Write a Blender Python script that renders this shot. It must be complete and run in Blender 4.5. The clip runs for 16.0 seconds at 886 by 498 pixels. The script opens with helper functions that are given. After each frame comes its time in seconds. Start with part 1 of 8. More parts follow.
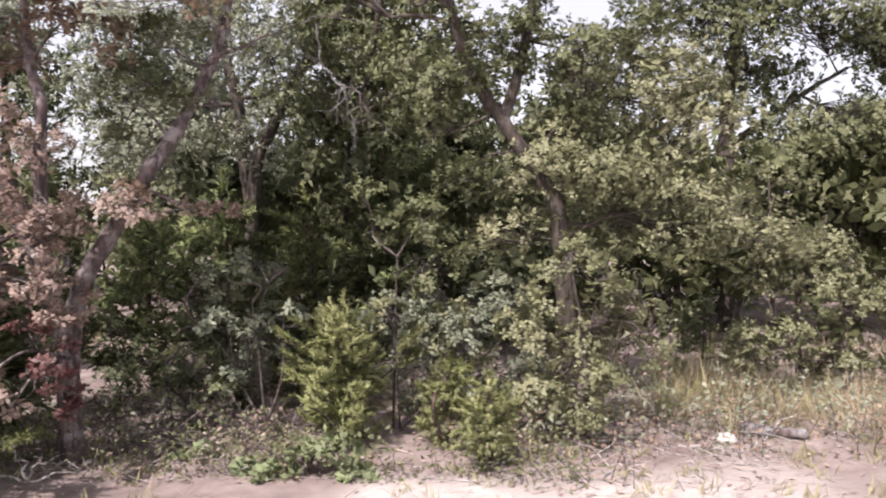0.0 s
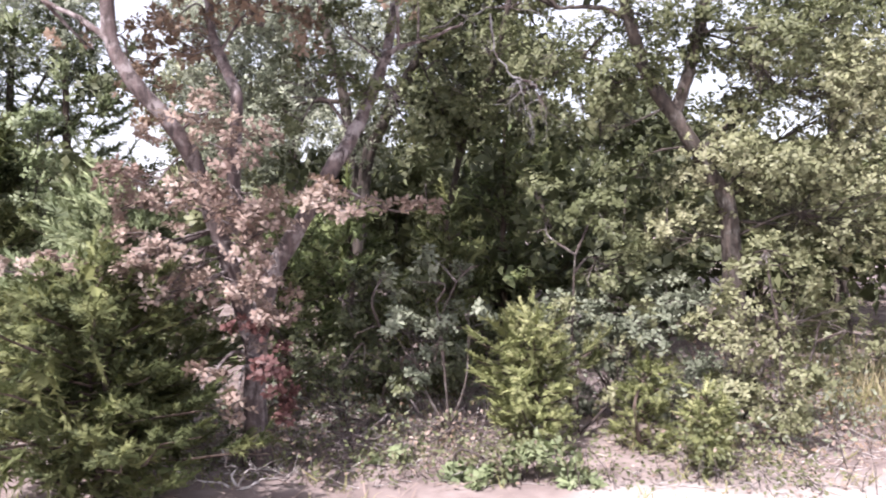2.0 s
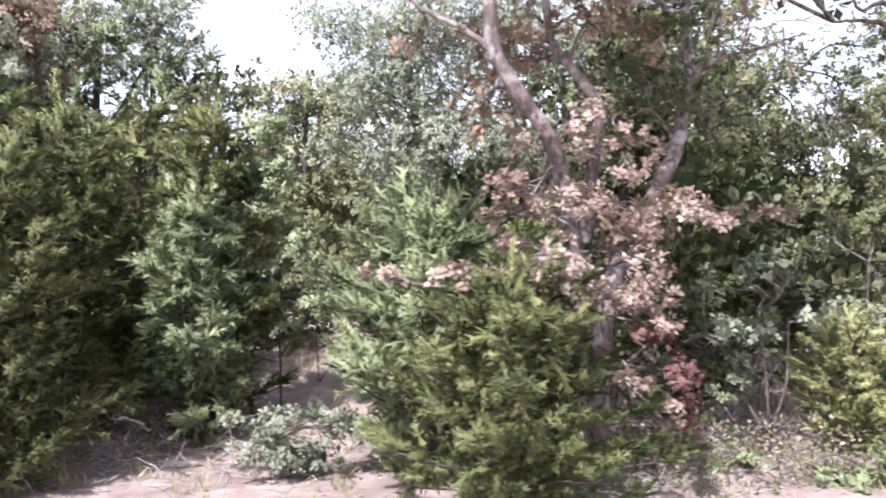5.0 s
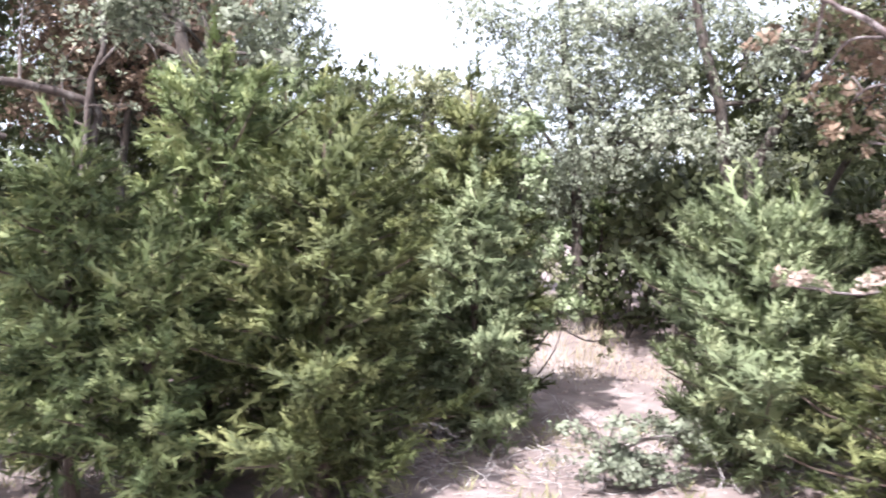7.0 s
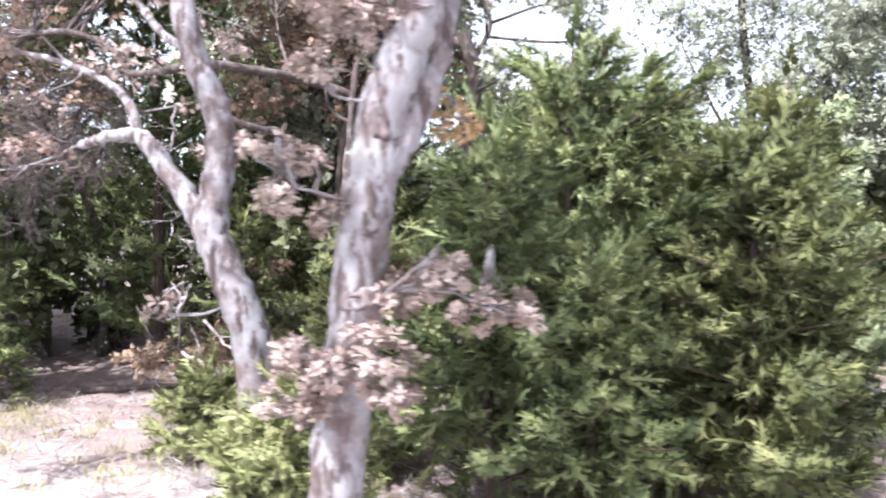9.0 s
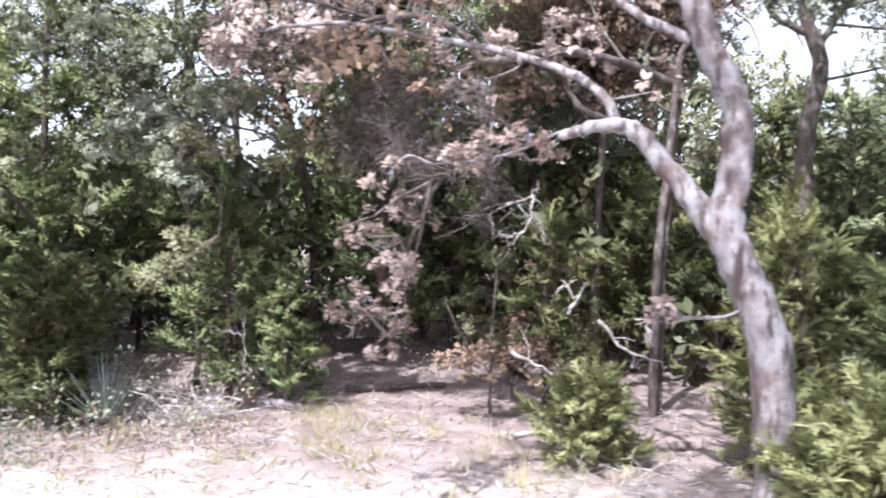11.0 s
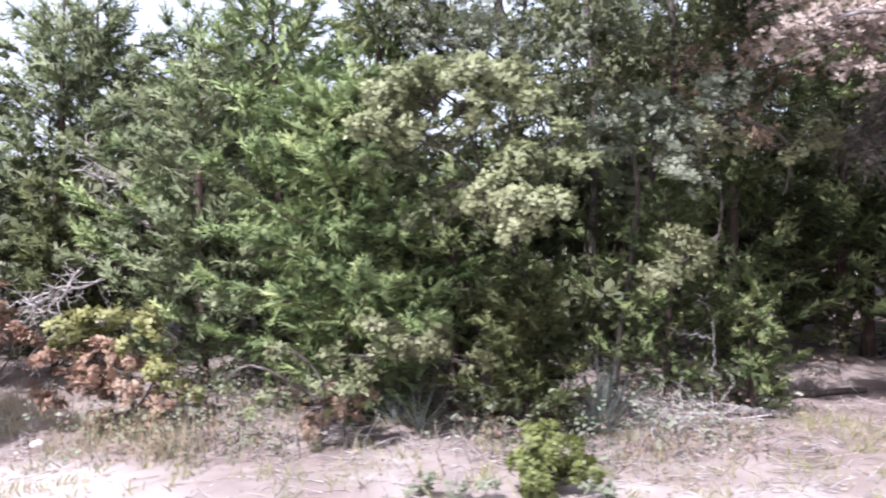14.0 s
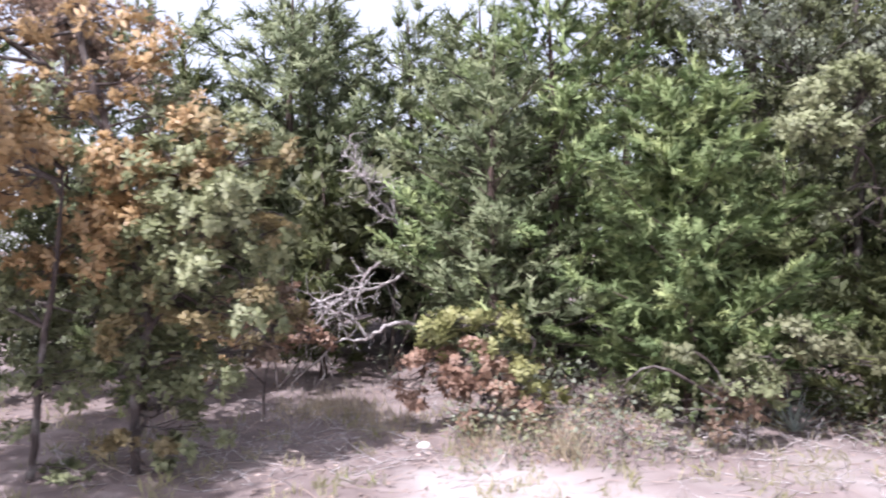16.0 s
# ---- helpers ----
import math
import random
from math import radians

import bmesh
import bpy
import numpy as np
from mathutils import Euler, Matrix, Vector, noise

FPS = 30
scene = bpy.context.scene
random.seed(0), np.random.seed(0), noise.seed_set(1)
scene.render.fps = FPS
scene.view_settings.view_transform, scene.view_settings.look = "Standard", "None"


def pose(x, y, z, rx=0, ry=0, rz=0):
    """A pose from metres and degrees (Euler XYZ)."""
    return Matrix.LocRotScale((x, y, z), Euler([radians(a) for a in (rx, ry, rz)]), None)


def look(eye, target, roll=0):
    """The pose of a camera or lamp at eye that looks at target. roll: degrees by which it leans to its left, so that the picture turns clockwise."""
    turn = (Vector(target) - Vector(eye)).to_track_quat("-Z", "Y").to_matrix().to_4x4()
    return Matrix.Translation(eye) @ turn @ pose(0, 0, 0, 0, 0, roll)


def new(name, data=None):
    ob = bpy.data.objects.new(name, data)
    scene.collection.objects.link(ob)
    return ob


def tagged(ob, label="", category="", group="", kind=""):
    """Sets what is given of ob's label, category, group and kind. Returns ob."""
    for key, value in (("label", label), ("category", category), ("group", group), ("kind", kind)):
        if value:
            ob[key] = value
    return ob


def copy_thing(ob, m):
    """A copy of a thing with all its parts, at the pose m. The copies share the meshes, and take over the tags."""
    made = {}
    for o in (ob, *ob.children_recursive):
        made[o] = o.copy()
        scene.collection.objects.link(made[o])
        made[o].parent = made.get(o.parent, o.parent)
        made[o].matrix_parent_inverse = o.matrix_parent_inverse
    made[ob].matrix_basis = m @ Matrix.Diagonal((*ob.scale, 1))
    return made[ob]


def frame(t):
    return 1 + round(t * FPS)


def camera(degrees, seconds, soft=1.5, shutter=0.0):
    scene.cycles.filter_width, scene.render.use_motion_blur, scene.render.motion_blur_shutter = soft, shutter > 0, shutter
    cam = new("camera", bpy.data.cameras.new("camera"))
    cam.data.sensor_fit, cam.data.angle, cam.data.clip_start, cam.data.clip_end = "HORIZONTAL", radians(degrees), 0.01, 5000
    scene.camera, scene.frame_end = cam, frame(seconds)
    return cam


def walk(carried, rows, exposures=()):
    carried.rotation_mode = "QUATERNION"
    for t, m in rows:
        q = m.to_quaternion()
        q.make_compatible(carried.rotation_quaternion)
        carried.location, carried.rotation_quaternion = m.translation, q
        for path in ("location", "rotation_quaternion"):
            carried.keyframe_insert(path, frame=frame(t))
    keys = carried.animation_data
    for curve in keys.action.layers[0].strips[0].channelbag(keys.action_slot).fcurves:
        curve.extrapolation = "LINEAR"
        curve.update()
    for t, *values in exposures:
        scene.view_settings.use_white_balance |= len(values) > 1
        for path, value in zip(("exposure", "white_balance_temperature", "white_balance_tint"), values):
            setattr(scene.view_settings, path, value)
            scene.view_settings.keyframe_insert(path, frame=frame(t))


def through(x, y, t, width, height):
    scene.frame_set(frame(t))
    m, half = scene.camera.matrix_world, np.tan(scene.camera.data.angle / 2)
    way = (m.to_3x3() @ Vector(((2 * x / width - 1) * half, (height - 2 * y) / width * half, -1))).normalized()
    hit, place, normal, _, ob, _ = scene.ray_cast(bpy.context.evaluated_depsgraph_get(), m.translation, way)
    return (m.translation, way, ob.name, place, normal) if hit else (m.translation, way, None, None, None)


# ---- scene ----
cam = camera(62.0, 16.0, soft=1.9, shutter=0.45)
PATH = [
    (0, (-0.015, 0.049, 1.616), (-0.244, 2.035, 1.567), -0.3),
    (0.5, (-0.377, 0.072, 1.612), (-0.605, 2.058, 1.565), -0.3),
    (1, (-0.69, 0.056, 1.608), (-0.922, 2.042, 1.562), -0.3),
    (1.5, (-0.991, 0.058, 1.602), (-1.221, 2.045, 1.554), -0.3),
    (2, (-1.315, 0.065, 1.59), (-1.54, 2.052, 1.546), -0.3),
    (2.5, (-1.657, 0.065, 1.578), (-1.874, 2.053, 1.539), -0.3),
    (3, (-2.009, 0.048, 1.579), (-2.218, 2.036, 1.54), -0.3),
    (3.2, (-2.144, 0.037, 1.582), (-2.352, 2.026, 1.542), -0.3),
    (5.3, (-4.039, -0.176, 1.597), (-4.16, 1.82, 1.588), -0.5),
    (5.5, (-4.258, -0.132, 1.597), (-4.379, 1.865, 1.591), -0.3),
    (6, (-4.812, -0.099, 1.58), (-4.934, 1.898, 1.575), -0.0),
    (6.5, (-5.316, -0.1, 1.583), (-5.455, 1.895, 1.572), 0.1),
    (7, (-5.872, -0.084, 1.608), (-6.02, 1.91, 1.592), 0.4),
    (7.5, (-6.423, -0.027, 1.641), (-6.584, 1.967, 1.612), 0.5),
    (8, (-7.004, 0.0, 1.62), (-7.174, 1.992, 1.594), 0.5),
    (8.5, (-7.668, 0.043, 1.553), (-7.826, 2.037, 1.546), -0.2),
    (9, (-8.32, 0.065, 1.584), (-8.479, 2.059, 1.57), -0.2),
    (9.5, (-8.975, 0.071, 1.601), (-9.132, 2.065, 1.587), -0.2),
    (10, (-9.633, 0.093, 1.526), (-9.8, 2.086, 1.538), 0.6),
    (10.2, (-9.942, 0.083, 1.545), (-10.089, 2.078, 1.544), 0.2),
    (12.3, (-12.654, 0.145, 1.657), (-12.837, 2.136, 1.607), -0.0),
    (12.5, (-12.9, 0.138, 1.626), (-13.089, 2.129, 1.585), -0.0),
    (13, (-13.638, 0.112, 1.591), (-13.8, 2.105, 1.563), 0.0),
    (13.5, (-14.337, 0.051, 1.554), (-14.486, 2.046, 1.542), -0.2),
    (14, (-15.005, 0.054, 1.541), (-15.163, 2.048, 1.53), -0.3),
    (14.5, (-15.718, 0.021, 1.545), (-15.871, 2.015, 1.532), -0.2),
    (15, (-16.431, -0.015, 1.553), (-16.584, 1.979, 1.538), -0.3),
    (15.5, (-17.143, -0.087, 1.547), (-17.304, 1.907, 1.539), -0.3),
    (16, (-17.916, -0.141, 1.523), (-18.067, 1.853, 1.524), -0.2),
]
walk(cam, [(t, look(eye, target, roll)) for t, eye, target, roll in PATH], exposures=[(0, 0.97, 6800, 19), (1.5, 1.32, 6450, 20), (3, 1.65, 6350, 19), (5.5, 1.72, 6150, 16), (8, 2.08, 6100, 15), (9.5, 2.0, 6000, 16), (12.5, 1.5, 5950, 16), (14, 1.33, 5950, 18), (16, 1.2, 6000, 21)])

# ---------- world, sun ----------
SUN_ELEVATION, SUN_AZIMUTH = 53.0, 208.0  # degrees; azimuth from +y, clockwise
world = bpy.data.worlds.new("sky")
scene.world = world
world.use_nodes = True
wn, wl = world.node_tree.nodes, world.node_tree.links
sky = wn.new("ShaderNodeTexSky")
sky.sky_type = "NISHITA"
sky.sun_disc = False
sky.sun_elevation, sky.sun_rotation = radians(SUN_ELEVATION), radians(SUN_AZIMUTH)
sky.dust_density, sky.air_density, sky.ozone_density = 4.0, 1.0, 1.5
wn["Background"].inputs["Strength"].default_value = 0.15
haze = wn.new("ShaderNodeMix")  # thin high haze whitens the whole sky
haze.data_type = "RGBA"
haze.inputs["Factor"].default_value = 0.7
haze.inputs["B"].default_value = (3.7, 3.75, 3.95, 1)
wl.new(sky.outputs["Color"], haze.inputs["A"])
wl.new(haze.outputs["Result"], wn["Background"].inputs["Color"])

sun_data = bpy.data.lights.new("sun", "SUN")
sun_data.energy, sun_data.angle, sun_data.color = 3.7, radians(0.8), (1.0, 0.97, 0.94)
sun = new("sun", sun_data)
_az, _el = radians(SUN_AZIMUTH), radians(SUN_ELEVATION)
SUN_WAY = Vector((math.sin(_az) * math.cos(_el), math.cos(_az) * math.cos(_el), math.sin(_el)))
sun.matrix_world = look(SUN_WAY * 60, (0, 0, 0))


# ---------- materials ----------
def material(name):
    m = bpy.data.materials.new(name)
    m.use_nodes = True
    return m, m.node_tree.nodes, m.node_tree.links, m.node_tree.nodes["Principled BSDF"]


def ramp(n, colours):
    r = n.new("ShaderNodeValToRGB")
    while len(r.color_ramp.elements) < len(colours):
        r.color_ramp.elements.new(0.5)
    for i, c in enumerate(colours):
        r.color_ramp.elements[i].position = i / max(1, len(colours) - 1)
        r.color_ramp.elements[i].color = (*c, 1)
    return r


def leaf_material(name, colours, through=0.3, rough=0.5, patch=1.3, spread=0.18, single=0.34):
    """Leaves: colour by leaf, drifting over patches of the crown, letting some light through."""
    m, n, l, b = material(name)
    geo = n.new("ShaderNodeNewGeometry")
    tex = n.new("ShaderNodeTexNoise")
    tex.inputs["Scale"].default_value, tex.inputs["Detail"].default_value = patch, 2.0
    l.new(geo.outputs["Position"], tex.inputs["Vector"])
    mixv = n.new("ShaderNodeMath")
    mixv.operation = "MULTIPLY_ADD"
    mixv.inputs[1].default_value = single
    l.new(geo.outputs["Random Per Island"], mixv.inputs[0])
    sub = n.new("ShaderNodeMath")
    sub.operation = "MULTIPLY_ADD"
    sub.inputs[1].default_value, sub.inputs[2].default_value = 1.3, -0.15 - single / 2
    l.new(tex.outputs["Fac"], sub.inputs[0])
    l.new(sub.outputs[0], mixv.inputs[2])
    r = ramp(n, colours)
    l.new(mixv.outputs[0], r.inputs["Fac"])
    hsv = n.new("ShaderNodeHueSaturation")
    val = n.new("ShaderNodeMapRange")
    val.inputs["To Min"].default_value, val.inputs["To Max"].default_value = 1 - spread, 1 + spread
    fine = n.new("ShaderNodeTexWhiteNoise")
    fine.noise_dimensions = "1D"
    l.new(geo.outputs["Random Per Island"], fine.inputs["W"])
    l.new(fine.outputs["Value"], val.inputs["Value"])
    l.new(val.outputs["Result"], hsv.inputs["Value"])
    l.new(r.outputs["Color"], hsv.inputs["Color"])
    l.new(hsv.outputs["Color"], b.inputs["Base Color"])
    b.inputs["Roughness"].default_value = rough
    b.inputs["Specular IOR Level"].default_value = 0.45
    tr = n.new("ShaderNodeBsdfTranslucent")
    l.new(hsv.outputs["Color"], tr.inputs["Color"])
    mix = n.new("ShaderNodeMixShader")
    mix.inputs["Fac"].default_value = through
    l.new(b.outputs[0], mix.inputs[1])
    l.new(tr.outputs[0], mix.inputs[2])
    l.new(mix.outputs[0], n["Material Output"].inputs["Surface"])
    return m


def bark_material(name, dark, mid, pale, lichen=0.5, scale=9.0, stretch=0.25):
    m, n, l, b = material(name)
    co = n.new("ShaderNodeNewGeometry")
    mp = n.new("ShaderNodeMapping")
    mp.inputs["Scale"].default_value = (1, 1, stretch)
    l.new(co.outputs["Position"], mp.inputs["Vector"])
    furrow = n.new("ShaderNodeTexNoise")
    furrow.inputs["Scale"].default_value, furrow.inputs["Detail"].default_value, furrow.inputs["Roughness"].default_value = scale * 3, 6, 0.65
    l.new(mp.outputs["Vector"], furrow.inputs["Vector"])
    r = ramp(n, (dark, mid, mid))
    r.color_ramp.elements[0].position, r.color_ramp.elements[1].position = 0.35, 0.62
    l.new(furrow.outputs["Fac"], r.inputs["Fac"])
    spot = n.new("ShaderNodeTexNoise")
    spot.inputs["Scale"].default_value, spot.inputs["Detail"].default_value, spot.inputs["Roughness"].default_value = scale * 0.9, 6, 0.62
    l.new(co.outputs["Position"], spot.inputs["Vector"])
    edge = n.new("ShaderNodeMapRange")
    edge.inputs["From Min"].default_value, edge.inputs["From Max"].default_value = 0.58 - 0.3 * lichen, 0.74 - 0.3 * lichen
    l.new(spot.outputs["Fac"], edge.inputs["Value"])
    mix = n.new("ShaderNodeMix")
    mix.data_type = "RGBA"
    mix.inputs["B"].default_value = (*pale, 1)
    plate = n.new("ShaderNodeMapRange")  # the pale crust breaks along the furrows
    plate.inputs["From Min"].default_value, plate.inputs["From Max"].default_value = 0.41, 0.50
    l.new(furrow.outputs["Fac"], plate.inputs["Value"])
    crust = n.new("ShaderNodeMath")
    crust.operation = "MULTIPLY"
    l.new(edge.outputs["Result"], crust.inputs[0])
    l.new(plate.outputs["Result"], crust.inputs[1])
    l.new(crust.outputs[0], mix.inputs["Factor"])
    l.new(r.outputs["Color"], mix.inputs["A"])
    l.new(mix.outputs["Result"], b.inputs["Base Color"])
    b.inputs["Roughness"].default_value = 0.9
    bump = n.new("ShaderNodeBump")
    bump.inputs["Strength"].default_value, bump.inputs["Distance"].default_value = 0.7, 0.02
    l.new(furrow.outputs["Fac"], bump.inputs["Height"])
    l.new(bump.outputs["Normal"], b.inputs["Normal"])
    return m


def ground_material():
    """Pale pinkish sand, with patches of grey-brown litter that thicken under the trees."""
    m, n, l, b = material("sandy_ground")
    co = n.new("ShaderNodeNewGeometry")
    big, mid, fine = (n.new("ShaderNodeTexNoise") for _ in range(3))
    for t, s, d in ((big, 0.55, 5), (mid, 4.0, 6), (fine, 60.0, 4)):
        t.inputs["Scale"].default_value, t.inputs["Detail"].default_value = s, d
        l.new(co.outputs["Position"], t.inputs["Vector"])
    sand = ramp(n, ((0.32, 0.28, 0.267), (0.44, 0.395, 0.378), (0.56, 0.515, 0.50)))
    l.new(fine.outputs["Fac"], sand.inputs["Fac"])
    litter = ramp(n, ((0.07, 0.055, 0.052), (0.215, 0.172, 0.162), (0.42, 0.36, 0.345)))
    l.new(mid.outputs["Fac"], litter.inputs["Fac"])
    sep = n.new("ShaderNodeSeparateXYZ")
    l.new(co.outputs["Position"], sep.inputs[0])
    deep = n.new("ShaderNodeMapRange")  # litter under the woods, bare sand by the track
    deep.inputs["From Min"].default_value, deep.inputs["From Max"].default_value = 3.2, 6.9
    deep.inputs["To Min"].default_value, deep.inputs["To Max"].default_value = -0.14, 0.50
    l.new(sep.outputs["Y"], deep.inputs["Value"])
    off = n.new("ShaderNodeMath")  # a sandy footpath leads into the woods at x = -5.2
    off.operation = "ADD"
    off.inputs[1].default_value = 5.2
    l.new(sep.outputs["X"], off.inputs[0])
    dist = n.new("ShaderNodeMath")
    dist.operation = "ABSOLUTE"
    l.new(off.outputs[0], dist.inputs[0])
    foot = n.new("ShaderNodeMapRange")
    foot.inputs["From Min"].default_value, foot.inputs["From Max"].default_value = 0.5, 1.3
    foot.inputs["To Min"].default_value, foot.inputs["To Max"].default_value = 0.62, 0.0
    l.new(dist.outputs[0], foot.inputs["Value"])
    begin = n.new("ShaderNodeMapRange")  # it starts at the edge of the woods
    begin.inputs["From Min"].default_value, begin.inputs["From Max"].default_value = 5.4, 7.4
    l.new(sep.outputs["Y"], begin.inputs["Value"])
    trod = n.new("ShaderNodeMath")
    trod.operation = "MULTIPLY"
    l.new(foot.outputs["Result"], trod.inputs[0])
    l.new(begin.outputs["Result"], trod.inputs[1])
    strewn = n.new("ShaderNodeMapRange")  # fallen leaves lie out on the sand before it
    strewn.interpolation_type = "SMOOTHSTEP"
    strewn.inputs["From Min"].default_value, strewn.inputs["From Max"].default_value = 3.6, 5.2
    strewn.inputs["To Min"].default_value, strewn.inputs["To Max"].default_value = 0.28, 0.0
    l.new(dist.outputs[0], strewn.inputs["Value"])
    more = n.new("ShaderNodeMath")
    l.new(deep.outputs["Result"], more.inputs[0])
    verge = n.new("ShaderNodeMapRange")  # fallen leaves stop short of the open track
    verge.interpolation_type = "SMOOTHSTEP"
    verge.inputs["From Min"].default_value, verge.inputs["From Max"].default_value = 2.6, 4.0
    l.new(sep.outputs["Y"], verge.inputs["Value"])
    near = n.new("ShaderNodeMath")
    near.operation = "MULTIPLY"
    l.new(strewn.outputs["Result"], near.inputs[0])
    l.new(verge.outputs["Result"], near.inputs[1])
    l.new(near.outputs[0], more.inputs[1])
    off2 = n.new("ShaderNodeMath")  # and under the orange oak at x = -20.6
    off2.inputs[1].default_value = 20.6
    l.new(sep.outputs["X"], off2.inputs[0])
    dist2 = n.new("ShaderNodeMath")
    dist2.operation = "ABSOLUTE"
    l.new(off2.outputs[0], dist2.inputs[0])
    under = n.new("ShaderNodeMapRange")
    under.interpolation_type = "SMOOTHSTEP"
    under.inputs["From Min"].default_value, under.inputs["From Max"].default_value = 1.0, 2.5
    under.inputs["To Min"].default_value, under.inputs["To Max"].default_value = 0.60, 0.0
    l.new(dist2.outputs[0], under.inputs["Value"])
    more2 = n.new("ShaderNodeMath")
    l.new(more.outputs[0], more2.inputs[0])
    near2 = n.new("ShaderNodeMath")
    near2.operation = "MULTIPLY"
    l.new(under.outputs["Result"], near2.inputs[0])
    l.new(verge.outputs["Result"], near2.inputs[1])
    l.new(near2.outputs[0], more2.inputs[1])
    less = n.new("ShaderNodeMath")
    less.operation = "SUBTRACT"
    l.new(more2.outputs[0], less.inputs[0])
    l.new(trod.outputs[0], less.inputs[1])
    add = n.new("ShaderNodeMath")
    l.new(less.outputs[0], add.inputs[0])
    l.new(big.outputs["Fac"], add.inputs[1])
    add2 = n.new("ShaderNodeMath")
    add2.operation = "MULTIPLY_ADD"
    add2.inputs[1].default_value = 0.35
    l.new(mid.outputs["Fac"], add2.inputs[0])
    l.new(add.outputs[0], add2.inputs[2])
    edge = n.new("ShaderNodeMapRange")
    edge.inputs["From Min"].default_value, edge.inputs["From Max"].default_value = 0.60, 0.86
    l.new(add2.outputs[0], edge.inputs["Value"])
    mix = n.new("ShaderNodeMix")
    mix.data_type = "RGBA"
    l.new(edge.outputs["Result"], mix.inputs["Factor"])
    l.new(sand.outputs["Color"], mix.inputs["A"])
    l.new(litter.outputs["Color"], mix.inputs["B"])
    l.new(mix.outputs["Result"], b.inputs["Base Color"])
    b.inputs["Roughness"].default_value = 0.95
    b.inputs["Specular IOR Level"].default_value = 0.2
    bump = n.new("ShaderNodeBump")
    bump.inputs["Strength"].default_value, bump.inputs["Distance"].default_value = 0.6, 0.03
    l.new(mid.outputs["Fac"], bump.inputs["Height"])
    bump2 = n.new("ShaderNodeBump")
    bump2.inputs["Strength"].default_value, bump2.inputs["Distance"].default_value = 0.4, 0.006
    l.new(fine.outputs["Fac"], bump2.inputs["Height"])
    l.new(bump.outputs["Normal"], bump2.inputs["Normal"])
    l.new(bump2.outputs["Normal"], b.inputs["Normal"])
    return m


